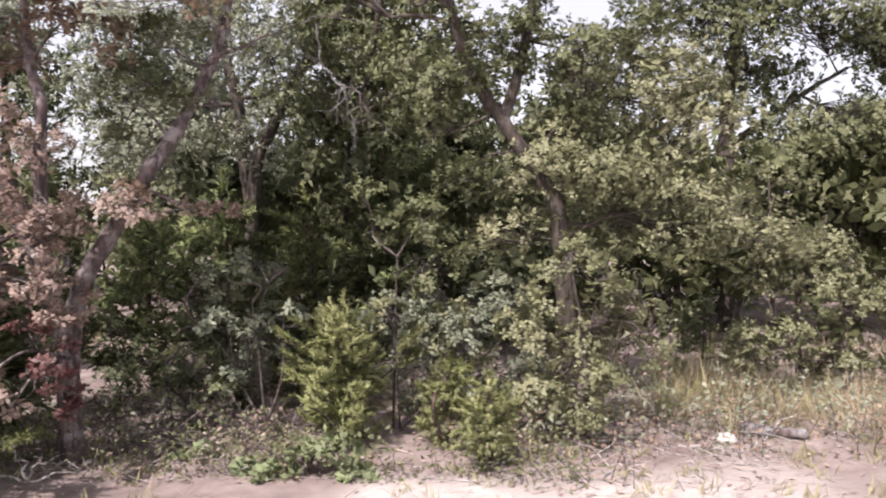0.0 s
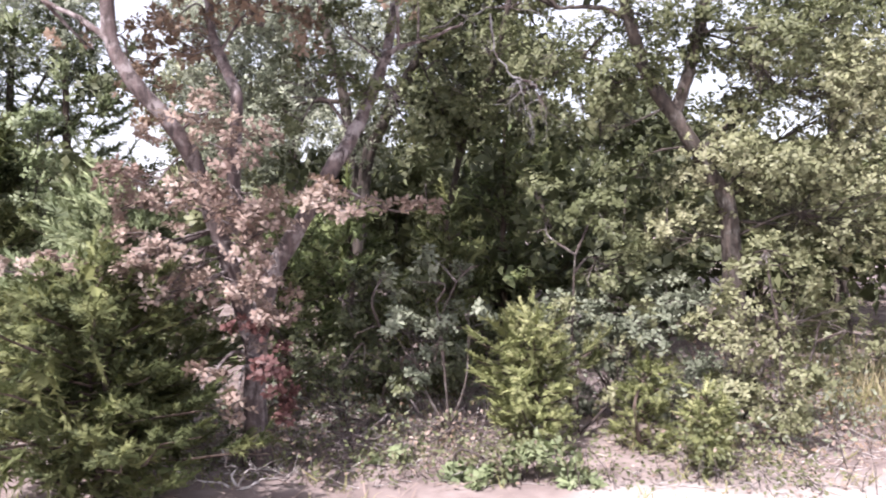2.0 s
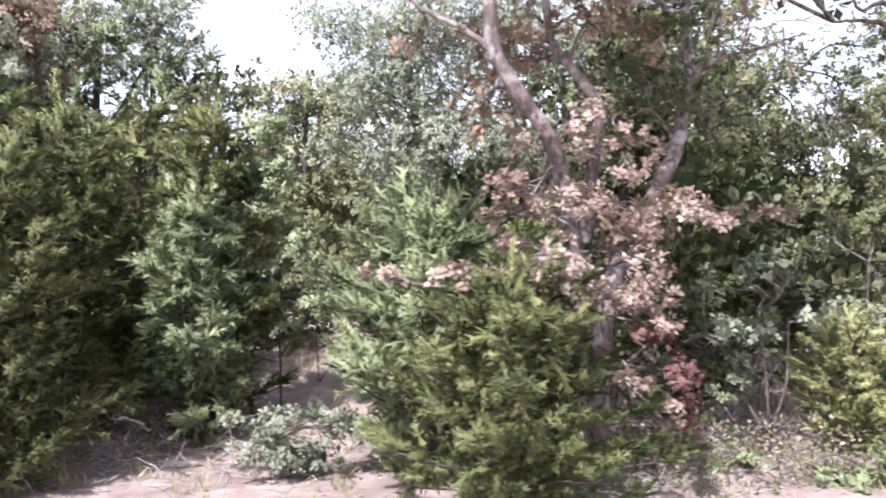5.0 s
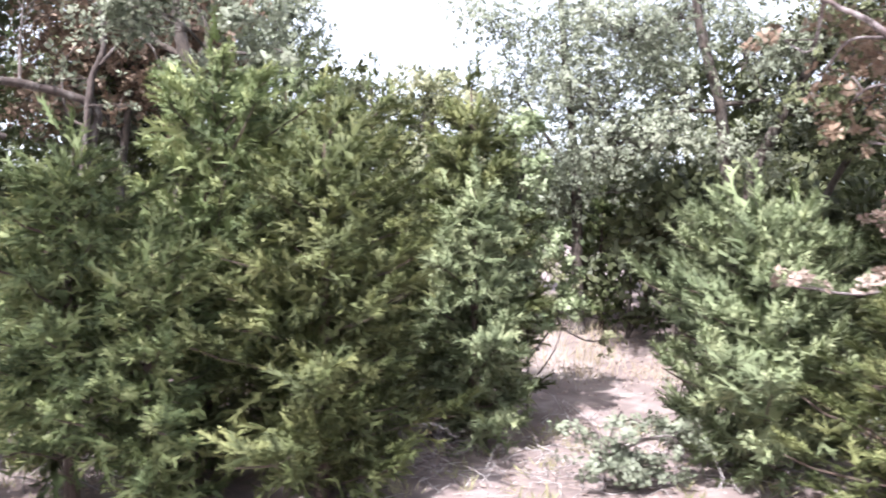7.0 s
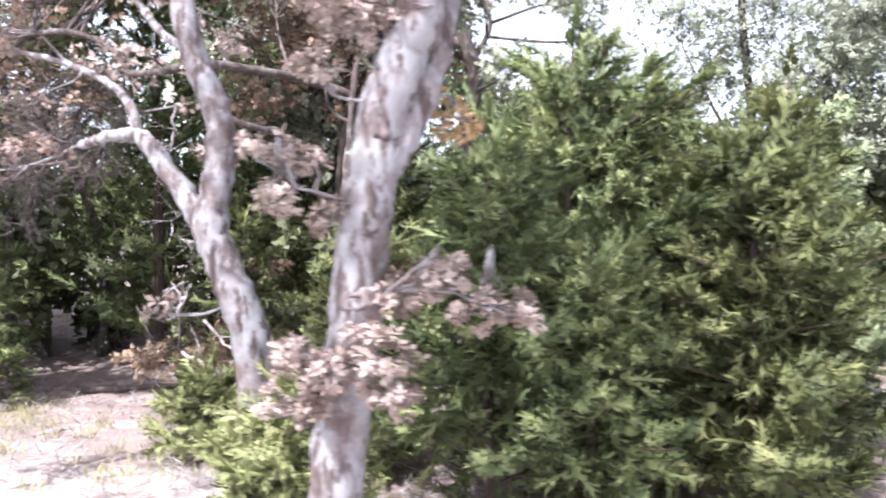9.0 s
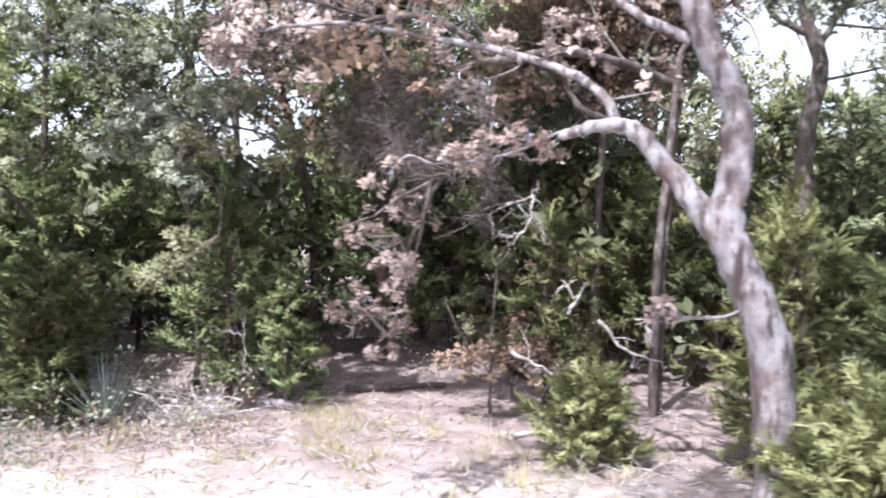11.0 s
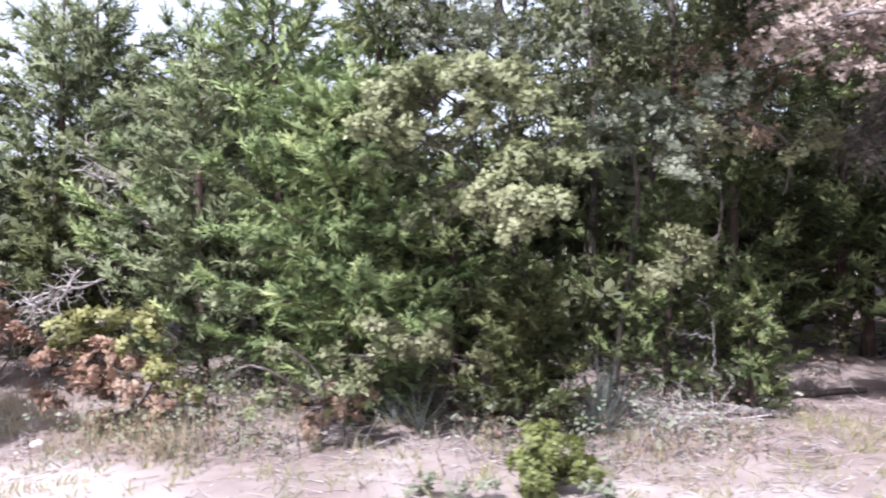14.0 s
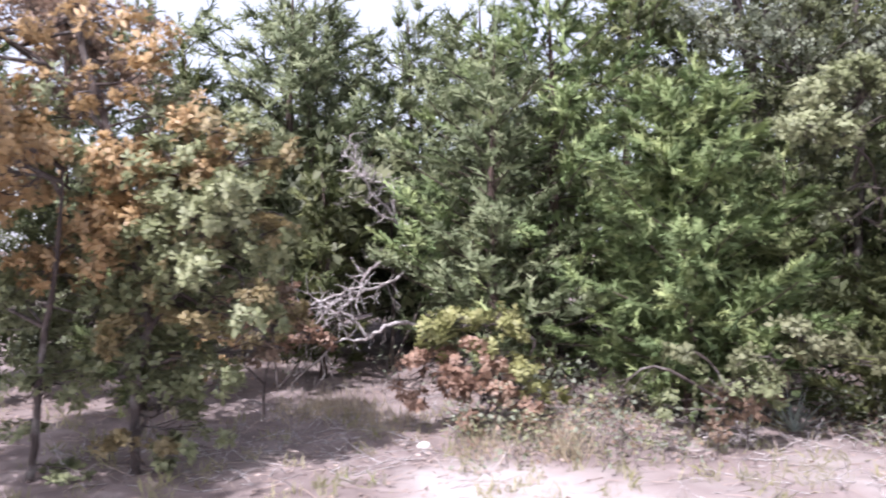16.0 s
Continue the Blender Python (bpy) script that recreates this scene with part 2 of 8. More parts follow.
MAT = {
    "oak": leaf_material("oak_leaf", ((0.075, 0.09, 0.04), (0.14, 0.155, 0.075), (0.25, 0.255, 0.145)), 0.3, 0.55),
    # oak leaf at about 0.6, painting the thicket's shade into the colour
    "oak_dark": leaf_material("shaded_oak_leaf", ((0.045, 0.055, 0.025), (0.085, 0.098, 0.045), (0.15, 0.155, 0.08)), 0.3, 0.55),
    "oak_pale": leaf_material("pale_oak_leaf", ((0.126, 0.14, 0.0706), (0.228, 0.235, 0.13), (0.366, 0.358, 0.228)), 0.3, 0.55),
    "oak_yellow": leaf_material("yellowing_oak_leaf", ((0.135, 0.155, 0.075), (0.25, 0.272, 0.142), (0.405, 0.418, 0.252)), 0.3, 0.55),
    "grey_leaf": leaf_material("grey_green_leaf", ((0.131, 0.152, 0.103), (0.228, 0.251, 0.18), (0.37, 0.386, 0.293)), 0.3, 0.55),
    "pink": leaf_material("dry_pinkish_leaf", ((0.215, 0.154, 0.136), (0.38, 0.302, 0.266), (0.535, 0.468, 0.418)), 0.3),
    "rose": leaf_material("dusty_rose_leaf", ((0.16, 0.10, 0.086), (0.30, 0.222, 0.186), (0.45, 0.385, 0.325)), 0.3),
    "red": leaf_material("dark_red_leaf", ((0.075, 0.034, 0.033), (0.15, 0.07, 0.066), (0.28, 0.165, 0.15)), 0.35),
    "oak_tan": leaf_material("tan_oak_leaf", ((0.17, 0.135, 0.06), (0.31, 0.25, 0.125), (0.47, 0.40, 0.25)), 0.3, 0.55),
    "orange": leaf_material("orange_oak_leaf", ((0.27, 0.18, 0.085), (0.47, 0.32, 0.16), (0.58, 0.45, 0.28)), 0.35),
    "rust": leaf_material("rusty_leaf", ((0.17, 0.13, 0.09), (0.29, 0.20, 0.145), (0.38, 0.31, 0.22)), 0.35),
    "bush_yellow": leaf_material("yellow_green_bush_leaf", ((0.155, 0.165, 0.058), (0.275, 0.278, 0.108), (0.41, 0.395, 0.195)), 0.3),
    "bush_rust": leaf_material("rusty_red_bush_leaf", ((0.19, 0.115, 0.08), (0.36, 0.23, 0.165), (0.50, 0.38, 0.28)), 0.3),
    "mauve": leaf_material("dusty_mauve_leaf", ((0.14, 0.098, 0.086), (0.25, 0.19, 0.168), (0.37, 0.305, 0.27)), 0.3),
    "herb": leaf_material("fresh_herb_leaf", ((0.12, 0.156, 0.078), (0.216, 0.258, 0.138), (0.348, 0.384, 0.24)), 0.3),
    "herb_bright": leaf_material("bright_bush_leaf", ((0.105, 0.13, 0.035), (0.18, 0.208, 0.066), (0.28, 0.295, 0.125)), 0.3),
    "cedar": leaf_material("cedar_foliage", ((0.056, 0.072, 0.024), (0.112, 0.130, 0.046), (0.215, 0.224, 0.092)), 0.25, 0.7, 2.5, 0.2, 0.7),
    "cedar_green": leaf_material("green_cedar_foliage", ((0.098, 0.146, 0.058), (0.19, 0.252, 0.10), (0.365, 0.42, 0.185)), 0.25, 0.7, 2.5, 0.2, 0.7),
    "cedar_dark": leaf_material("dark_cedar_foliage", ((0.078, 0.108, 0.043), (0.158, 0.197, 0.08), (0.315, 0.34, 0.152)), 0.25, 0.7, 2.5, 0.2, 0.7),
    "cedar_blue": leaf_material("blue_green_cedar_foliage", ((0.114, 0.144, 0.0724), (0.196, 0.232, 0.121), (0.331, 0.362, 0.202)), 0.25, 0.7, 2.5, 0.2, 0.7),
    "cedar_yellow": leaf_material("yellow_green_cedar_foliage", ((0.15, 0.170, 0.066), (0.255, 0.277, 0.115), (0.395, 0.402, 0.205)), 0.25, 0.7, 2.5, 0.2, 0.7),
    "grass": leaf_material("dry_grass_blade", ((0.30, 0.27, 0.14), (0.45, 0.38, 0.26), (0.58, 0.49, 0.38)), 0.3),
    "grass_green": leaf_material("green_grass_blade", ((0.18, 0.20, 0.08), (0.32, 0.31, 0.15), (0.47, 0.42, 0.27)), 0.3),
    "litter": leaf_material("fallen_leaf", ((0.136, 0.0935, 0.0765), (0.323, 0.246, 0.212), (0.527, 0.442, 0.391)), 0.1, 0.7),
    "yucca": leaf_material("yucca_leaf", ((0.16, 0.21, 0.17), (0.25, 0.30, 0.27), (0.36, 0.42, 0.38)), 0.1, 0.45),
    "bark_pale": bark_material("pale_lichened_bark", (0.055, 0.04, 0.038), (0.14, 0.106, 0.102), (0.225, 0.22, 0.23), 0.66, 6.0, 0.3),
    "bark_mauve": bark_material("mauve_grey_bark", (0.04, 0.03, 0.03), (0.14, 0.103, 0.10), (0.26, 0.228, 0.228), 0.42),
    "bark": bark_material("grey_brown_bark", (0.035, 0.026, 0.024), (0.095, 0.072, 0.065), (0.18, 0.165, 0.155), 0.3),
    "bark_dark": bark_material("dark_bark", (0.03, 0.025, 0.022), (0.09, 0.07, 0.06), (0.16, 0.15, 0.14), 0.15),
    "bark_red": bark_material("reddish_cedar_bark", (0.035, 0.024, 0.019), (0.09, 0.06, 0.047), (0.15, 0.12, 0.10), 0.15, 12, 0.08),
    "dead": bark_material("bleached_dead_wood", (0.18, 0.155, 0.15), (0.38, 0.335, 0.325), (0.55, 0.52, 0.51), 0.5, 14, 0.2),
    "ground": ground_material(),
}
rock_m, rn, rl, rb = material("pale_stone")
rt = rn.new("ShaderNodeTexNoise")
rt.inputs["Scale"].default_value, rt.inputs["Detail"].default_value = 14, 6
rr = ramp(rn, ((0.45, 0.42, 0.40), (0.75, 0.72, 0.68)))
rl.new(rt.outputs["Fac"], rr.inputs["Fac"])
rl.new(rr.outputs["Color"], rb.inputs["Base Color"])
rb.inputs["Roughness"].default_value = 0.85
MAT["stone"] = rock_m
plas_m, pn, pl, pb = material("blue_plastic_scrap")
pt = pn.new("ShaderNodeTexNoise")
pt.inputs["Scale"].default_value = 20
pr = ramp(pn, ((0.30, 0.38, 0.48), (0.50, 0.58, 0.68)))
pl.new(pt.outputs["Fac"], pr.inputs["Fac"])
pl.new(pr.outputs["Color"], pb.inputs["Base Color"])
pb.inputs["Roughness"].default_value = 0.4
MAT["plastic"] = plas_m


# ---------- mesh tools ----------
def link_mesh(name, v, f, mat, parent=None, label="", smooth=False, normals=None):
    """One mesh object of triangles from arrays. normals: for soft foliage, the way its clump faces at each vertex."""
    v, f = np.asarray(v, np.float32), np.asarray(f, np.int32)
    if normals is not None:
        smooth = True
        face = np.cross(v[f[:, 1]] - v[f[:, 0]], v[f[:, 2]] - v[f[:, 0]])
        back = (face * normals[f].sum(1)).sum(1) < 0
        f[back] = f[back][:, ::-1]
    me = bpy.data.meshes.new(name)
    me.vertices.add(len(v))
    me.vertices.foreach_set("co", v.ravel())
    me.loops.add(f.size)
    me.loops.foreach_set("vertex_index", f.ravel())
    me.polygons.add(len(f))
    k = f.shape[1]
    me.polygons.foreach_set("loop_start", np.arange(0, f.size, k, dtype=np.int32))
    me.polygons.foreach_set("loop_total", np.full(len(f), k, np.int32))
    if smooth:
        me.polygons.foreach_set("use_smooth", np.ones(len(f), bool))
    me.update(calc_edges=True)
    if normals is not None:
        me.normals_split_custom_set_from_vertices(np.asarray(normals, np.float32))
    me.materials.append(mat)
    ob = new(name, me)
    if parent is not None:
        ob.parent = parent
        root = parent.parent or parent
        ob.matrix_parent_inverse = root.matrix_world.inverted() if root is parent else Matrix.Identity(4)
    if label:
        tagged(ob, label)
    return ob


def empty(name, x, y, z, label, category, group="", kind=""):
    ob = new(name)
    ob.empty_display_size = 0.2
    ob.location = (x, y, z)
    ob.matrix_world = Matrix.Translation((x, y, z))
    return tagged(ob, label, category, group, kind)


def unit(a):
    return a / np.maximum(np.linalg.norm(a, axis=-1, keepdims=True), 1e-9)


def smooth_path(pts, steps=5):
    """A smooth line through points (Catmull-Rom)."""
    p = np.asarray(pts, float)
    q = np.vstack([2 * p[0] - p[1], p, 2 * p[-1] - p[-2]])
    out = []
    for i in range(1, len(q) - 2):
        a, b, c, d = q[i - 1], q[i], q[i + 1], q[i + 2]
        for s in np.linspace(0, 1, steps, endpoint=False):
            out.append(0.5 * (2 * b + (c - a) * s + (2 * a - 5 * b + 4 * c - d) * s * s + (3 * b - a - 3 * c + d) * s**3))
    out.append(p[-1])
    return np.array(out)


def tube(pts, r0, r1, sides=9, knob=0.0, rng=None):
    """A tapered tube along a line, with uneven girth."""
    p = np.asarray(pts, float)
    n = len(p)
    t = unit(np.gradient(p, axis=0))
    ref = np.array([0.3, 0.9, 0.1])
    a = unit(np.cross(t, ref))
    b = np.cross(t, a)
    r = np.linspace(r0, r1, n)
    ang = np.linspace(0, 2 * np.pi, sides, endpoint=False)
    rr = np.repeat(r[:, None], sides, 1)
    if knob and rng is not None:
        rr = rr * (1 + knob * rng.uniform(-1, 1, (n, sides)) + knob * rng.uniform(-1, 1, (n, 1)))
    v = p[:, None] + rr[..., None] * (np.cos(ang)[None, :, None] * a[:, None] + np.sin(ang)[None, :, None] * b[:, None])
    v = np.vstack([v.reshape(-1, 3), p[-1:] + t[-1:] * r1])
    f = []
    for i in range(n - 1):
        for j in range(sides):
            k = (j + 1) % sides
            q = (i * sides + j, i * sides + k, (i + 1) * sides + k, (i + 1) * sides + j)
            f += [(q[0], q[1], q[2]), (q[0], q[2], q[3])]
    for j in range(sides):
        f.append(((n - 1) * sides + j, (n - 1) * sides + (j + 1) % sides, n * sides))
    return v, np.array(f)


def join(parts):
    vs, fs, k = [], [], 0
    for v, f in parts:
        vs.append(v)
        fs.append(np.asarray(f) + k)
        k += len(v)
    return np.vstack(vs), np.vstack(fs)


def sticks(a, b, r0, r1, rng, bend=0.12):
    """Many thin three-sided twigs from points a to points b, each bent in the middle."""
    a, b = np.asarray(a, float), np.asarray(b, float)
    n = len(a)
    m = (a + b) / 2 + rng.normal(0, 1, (n, 3)) * bend * np.linalg.norm(b - a, axis=1, keepdims=True)
    t = unit(b - a)
    u = unit(np.cross(t, np.array([0.21, 0.13, 0.97])))
    w = np.cross(t, u)
    v = np.empty((n, 9, 3))
    for i, (p, r) in enumerate(((a, r0), (m, (r0 + r1) / 2), (b, r1))):
        for j in range(3):
            th = 2 * np.pi * j / 3
            v[:, 3 * i + j] = p + r * (np.cos(th) * u + np.sin(th) * w)
    f = []
    for i in range(2):
        for j in range(3):
            k = (j + 1) % 3
            f += [(3 * i + j, 3 * i + k, 3 * i + 3 + k), (3 * i + j, 3 * i + 3 + k, 3 * i + 3 + j)]
    f = np.array(f)
    return v.reshape(-1, 3), (f[None] + 9 * np.arange(n)[:, None, None]).reshape(-1, 3)


# leaf shapes: along x, across y, up z; unit length
SMALL_LEAF = (np.array([(0, 0, 0), (0.58, 0.27, 0.07), (1, 0, -0.08), (0.58, -0.27, 0.07)]), np.array([(0, 2, 1), (0, 3, 2)]))


def plume_shape(seed, twigs=11, needles=4, coarse=1.5):
    """A pointed feathery conifer plume along x: leaning twiglets round a bent axis, each set with fine scaly shoots."""
    r = np.random.default_rng(seed)
    v, f = [], []
    bend = r.uniform(-0.12, 0.12)

    def axis(q):
        return np.array([q, bend * math.sin(2.6 * q), 0.14 * q * q])

    root = len(v)
    v += [axis(0), axis(0.5) + np.array([0, 0.012, 0]), axis(1)]
    f.append((0, 1, 2))
    for i in range(twigs + 2):
        q = 0.95 * (i + r.uniform(0, 1)) / (twigs + 2)
        phi = i * 2.39996 + r.uniform(-0.4, 0.4)
        out = np.array([0, math.cos(phi), 0.6 * math.sin(phi)])
        side = np.array([0, -math.sin(phi), 0.6 * math.cos(phi)])
        lean = r.uniform(0.5, 1.0)
        d = np.array([math.cos(lean), 0, 0]) + math.sin(lean) * out
        long = (0.34 * (1 - q) ** 0.7 + 0.10) * r.uniform(0.75, 1.2)
        s = axis(q)
        k = len(v)
        v += [s, s + d * long * 0.5 + side * 0.02 * coarse, s + d * long]
        f += [(root + 1, k, k + 1), (k, k + 1, k + 2)]
        for j in range(needles):
            g = (j + r.uniform(0, 1)) / needles
            b = s + d * long * g
            e = d * r.uniform(0.4, 0.9) + side * (1 if j % 2 else -1) * r.uniform(0.25, 0.9) + out * r.uniform(-0.2, 0.45) + r.normal(0, 0.12, 3)
            e = e / np.linalg.norm(e) * r.uniform(0.065, 0.12) * (1.25 - 0.5 * g) * coarse
            h = np.cross(e, out + r.normal(0, 0.3, 3))
            h = h / (np.linalg.norm(h) + 1e-6) * 0.0155 * coarse
            m = len(v)
            v += [b + h, b + e]
            f.append((k if g < 0.5 else k + 1, m, m + 1))
    return np.array(v), np.array(f)


PLUMES = [plume_shape(q) for q in range(1, 7)]
PLUMES_FAR = [plume_shape(q, 6, 3, 2.2) for q in range(7, 11)]


def spread(shape, p, d, nrm, size):
    """Copies of a small shape at points p, pointing along d, facing nrm, joined as arrays."""
    v, f = shape
    d = unit(d)
    b = unit(np.cross(nrm, d))
    n = np.cross(d, b)
    s = np.broadcast_to(np.asarray(size, float), (len(p),))[:, None, None]
    out = p[:, None] + s * (v[None, :, 0, None] * d[:, None] + v[None, :, 1, None] * b[:, None] + v[None, :, 2, None] * n[:, None])
    return out.reshape(-1, 3), (f[None] + len(v) * np.arange(len(p))[:, None, None]).reshape(-1, 3)


def spread_soft(shape, p, d, nrm, size, out):
    """As spread, with normals that turn round each copy's own axis and lean towards out."""
    v, f = shape
    w, g = spread(shape, p, d, nrm, size)
    d = unit(d)
    b = unit(np.cross(nrm, d))
    n = np.cross(d, b)
    r = unit(v * np.array([0, 1, 1.6]) + 1e-5)
    k = (r[None, :, 1, None] * b[:, None] + r[None, :, 2, None] * n[:, None]) * 0.6 + 0.3 * d[:, None] + np.asarray(out)[:, None]
    return w, g, unit(k.reshape(-1, 3))


def ground_z(x, y):
    """Height of the ground: nearly level by the track, rising a little into the woods."""
    x, y = np.asarray(x, float), np.asarray(y, float)
    bank = 0.10 / (1 + np.exp(-np.clip((x + 3.5) * 1.2, -30, 30)))
    rise = 0.035 * np.clip(y - 5.0, 0, 40)
    wave = 0.025 * np.sin(x * 1.7 + 0.6 * y) * np.cos(y * 1.3 - 0.4 * x) + 0.012 * np.sin(x * 5.1 + 1) * np.sin(y * 4.3)
    return 0.045 + bank + rise + wave


# ---------- plants ----------
def blob_points(blobs, dens, rng):
    """Twig ends in a crown made of masses (x, y, z, rx, ry, rz, weight): each mass is a heap of rounded lumps, open below."""
    pts, out, own = [], [], []
    for i, (x, y, z, rx, ry, rz, w) in enumerate(blobs):
        radii = np.array([rx, ry, rz])
        area = 4 * np.pi * ((rx * ry) ** 1.6 / 3 + (rx * rz) ** 1.6 / 3 + (ry * rz) ** 1.6 / 3) ** (1 / 1.6)
        n = max(6, int(dens * w * area))
        g = (rx * ry * rz) ** (1 / 3)
        lumps = int(np.clip(2 + 9 * g, 3, 12))
        fat = 1.5 if g < 0.24 else 1.0
        su = unit(rng.normal(0, 1, (lumps, 3)) + np.array([0, -0.25, 0.25]))
        sc = np.array([x, y, z]) + su * radii * rng.uniform(0.45, 0.9, (lumps, 1))
        sr = radii * rng.uniform(0.32, 0.54, (lumps, 1)) * fat
        k = rng.integers(0, lumps, n)
        u = unit(rng.normal(0, 1, (n, 3)) + su[k] * 0.5)
        flip = (u[:, 2] < -0.1) & (rng.uniform(size=n) < 0.5)
        u[flip, 2] *= -1
        pts.append(sc[k] + u * sr[k] * rng.uniform(0.7, 1.12, (n, 1)))
        out.append(unit(u + su[k] * 0.35))
        own.append(np.full(n, i))
    return np.vstack(pts), np.vstack(out), np.concatenate(own)


def leafy(name, blobs, mat, parent, seed, shape=SMALL_LEAF, leaf=0.036, per=50, dens=38, clump=0.085, droop=0.15, label=""):
    """A crown of leaves in star-shaped rosettes on the twiglets round each twig end. Returns the twig ends and their lumps."""
    rng = np.random.default_rng(seed)
    c, u, own = blob_points(blobs, dens, rng)
    n = len(c)
    stars = np.maximum(1, rng.poisson(per * 0.105, n))
    at = np.repeat(np.arange(n), stars)
    loose = 0.15 if clump <= 0.1 else 0.32
    size = np.array([min(1.0, loose * (b[3] * b[4] * b[5]) ** (1 / 3) / clump) for b in blobs])[own][at]
    off = rng.normal(0, 1, (len(at), 3)) * clump * 1.05 * size[:, None] * np.array([1, 1, 0.75])
    axis = unit(u[at] * 0.8 + unit(off) * 0.5 + rng.normal(0, 0.35, off.shape) + np.array([0, -0.05, 0.25]))
    side = unit(np.cross(axis, rng.normal(0, 1, axis.shape)))
    back = np.cross(axis, side)
    m = 7
    ang = (np.arange(m)[None] * 2.39996 + rng.uniform(0, 6.28, (len(at), 1)))[..., None]
    d = side[:, None] * np.cos(ang) + back[:, None] * np.sin(ang) + axis[:, None] * rng.uniform(0.1, 1.1, (len(at), m, 1)) + rng.normal(0, 0.18, (len(at), m, 3)) - np.array([0, 0, droop])
    d = unit(d.reshape(-1, 3))
    axes, outs = np.repeat(axis, m, 0), np.repeat(u[at], m, 0)
    long = leaf * 1.12 * rng.uniform(0.55, 1.25, len(d))
    p = np.repeat(c[at] + off, m, 0) + d * (0.12 * long)[:, None] - axes * (rng.uniform(0, 0.6, len(d)) * leaf)[:, None]
    p[:, 2] = np.maximum(p[:, 2], ground_z(p[:, 0], p[:, 1]) + 0.02)
    nr = axes + rng.normal(0, 0.4, d.shape) + np.array([0, 0, 0.2])
    v, f = spread(shape, p, d, nr, long)
    soft = unit(0.55 * outs + 0.75 * unit(nr) + 0.3 * d + np.array([0, 0, 0.15]))
    ob = link_mesh(name, v, f, mat, parent, label, normals=np.repeat(soft, len(shape[0]), 0))
    ob["kind"] = "stuff"
    return c, own


def twiggery(parent, blobs, ends, own, limbs, mat, seed, part_of=0.5, r=0.0035, bearers=()):
    """Branches from the limbs to each lump of the crown, and twigs from there to its ends."""
    rng = np.random.default_rng(seed)
    if part_of <= 0:
        return
    spots = np.vstack(limbs)
    whose = np.concatenate([np.full(len(q), i) for i, q in enumerate(limbs)])
    a, b = [], []
    for i, bl in enumerate(blobs):
        c = np.array(bl[:3])
        at = int(np.argmin(((spots - c) ** 2).sum(1) + 0.6 * np.maximum(0, spots[:, 2] - c[2]) ** 2))
        s = spots[at]
        m = (s + c) / 2 + rng.normal(0, 0.08, 3) + np.array([0, 0, 0.05])
        path = smooth_path([s, m, c], 4)
        v, f = tube(path, 0.007 + 0.010 * min(1.0, np.linalg.norm(s - c)), 0.004, 5, 0.1, rng)
        link_mesh("branch", v, f, mat, bearers[whose[at]] if bearers else parent, smooth=True)
        sel = np.where(own == i)[0]
        sel = sel[rng.uniform(size=len(sel)) < part_of]
        if len(sel):
            pick = path[rng.integers(len(path) // 2, len(path), len(sel))]
            a.append(pick)
            b.append(ends[sel])
    if a:
        v, f = sticks(np.vstack(a), np.vstack(b), r * 1.5, r * 0.6, rng)
        link_mesh("twig_mass", v, f, mat, parent)["kind"] = "stuff"


def broadleaf(name, label, limbs, crowns, bark, seed, category="tree", twig_part=0.45, group="", rooted=True):
    """A tree or shrub. limbs: (points, r0, r1), the first from the ground up; crowns: (material, lumps, settings)."""
    rng = np.random.default_rng(seed)
    x, y, _ = limbs[0][0][0]
    top = empty(name, x, y, float(ground_z(x, y)) if rooted else limbs[0][0][0][2], label, category, group)
    lines, bearers = [], []
    for i, (pts, r0, r1) in enumerate(limbs):
        pts = [tuple(p) for p in pts]
        if i == 0 and rooted:
            pts[0] = (x, y, float(ground_z(x, y)) - 0.06)
        line = smooth_path(pts, 6)
        line[1:-1] += rng.normal(0, 0.12 * min(r0, 0.03), (len(line) - 2, 3))
        lines.append(line)
        v, f = tube(line, r0, r1, 14 if r0 > 0.05 else 8, 0.055, rng)
        if i == 0 and r0 > 0.05:  # root flare
            low = v[:, 2] < float(ground_z(x, y)) + 0.25
            k = 1 + 0.5 * np.clip(1 - (v[low, 2] - float(ground_z(x, y))) / 0.25, 0, 1.2)
            v[low, :2] = np.array([x, y]) + (v[low, :2] - np.array([x, y])) * k[:, None]
        bearers.append(link_mesh(("trunk" if i == 0 else "limb") if rooted else "stem", v, f, MAT[bark], top, smooth=True))
    for j, (mat, blobs, cfg) in enumerate(crowns):
        ends, own = leafy("crown", blobs, MAT[mat], top, seed * 31 + j, **cfg)
        twiggery(top, blobs, ends, own, lines, MAT[bark], seed * 17 + j, twig_part, bearers=bearers)
    return top


def limb(r0, r1, *points):
    return "limb", points, r0, r1


def crown(mat, settings, *masses):
    return "crown", mat, masses, settings


def plant(name, label, bark, seed, *pieces, **more):
    """A tree or shrub of limb() and crown() pieces."""
    return broadleaf(name, label, [p[1:] for p in pieces if p[0] == "limb"], [p[1:] for p in pieces if p[0] == "crown"], bark, seed, **more)


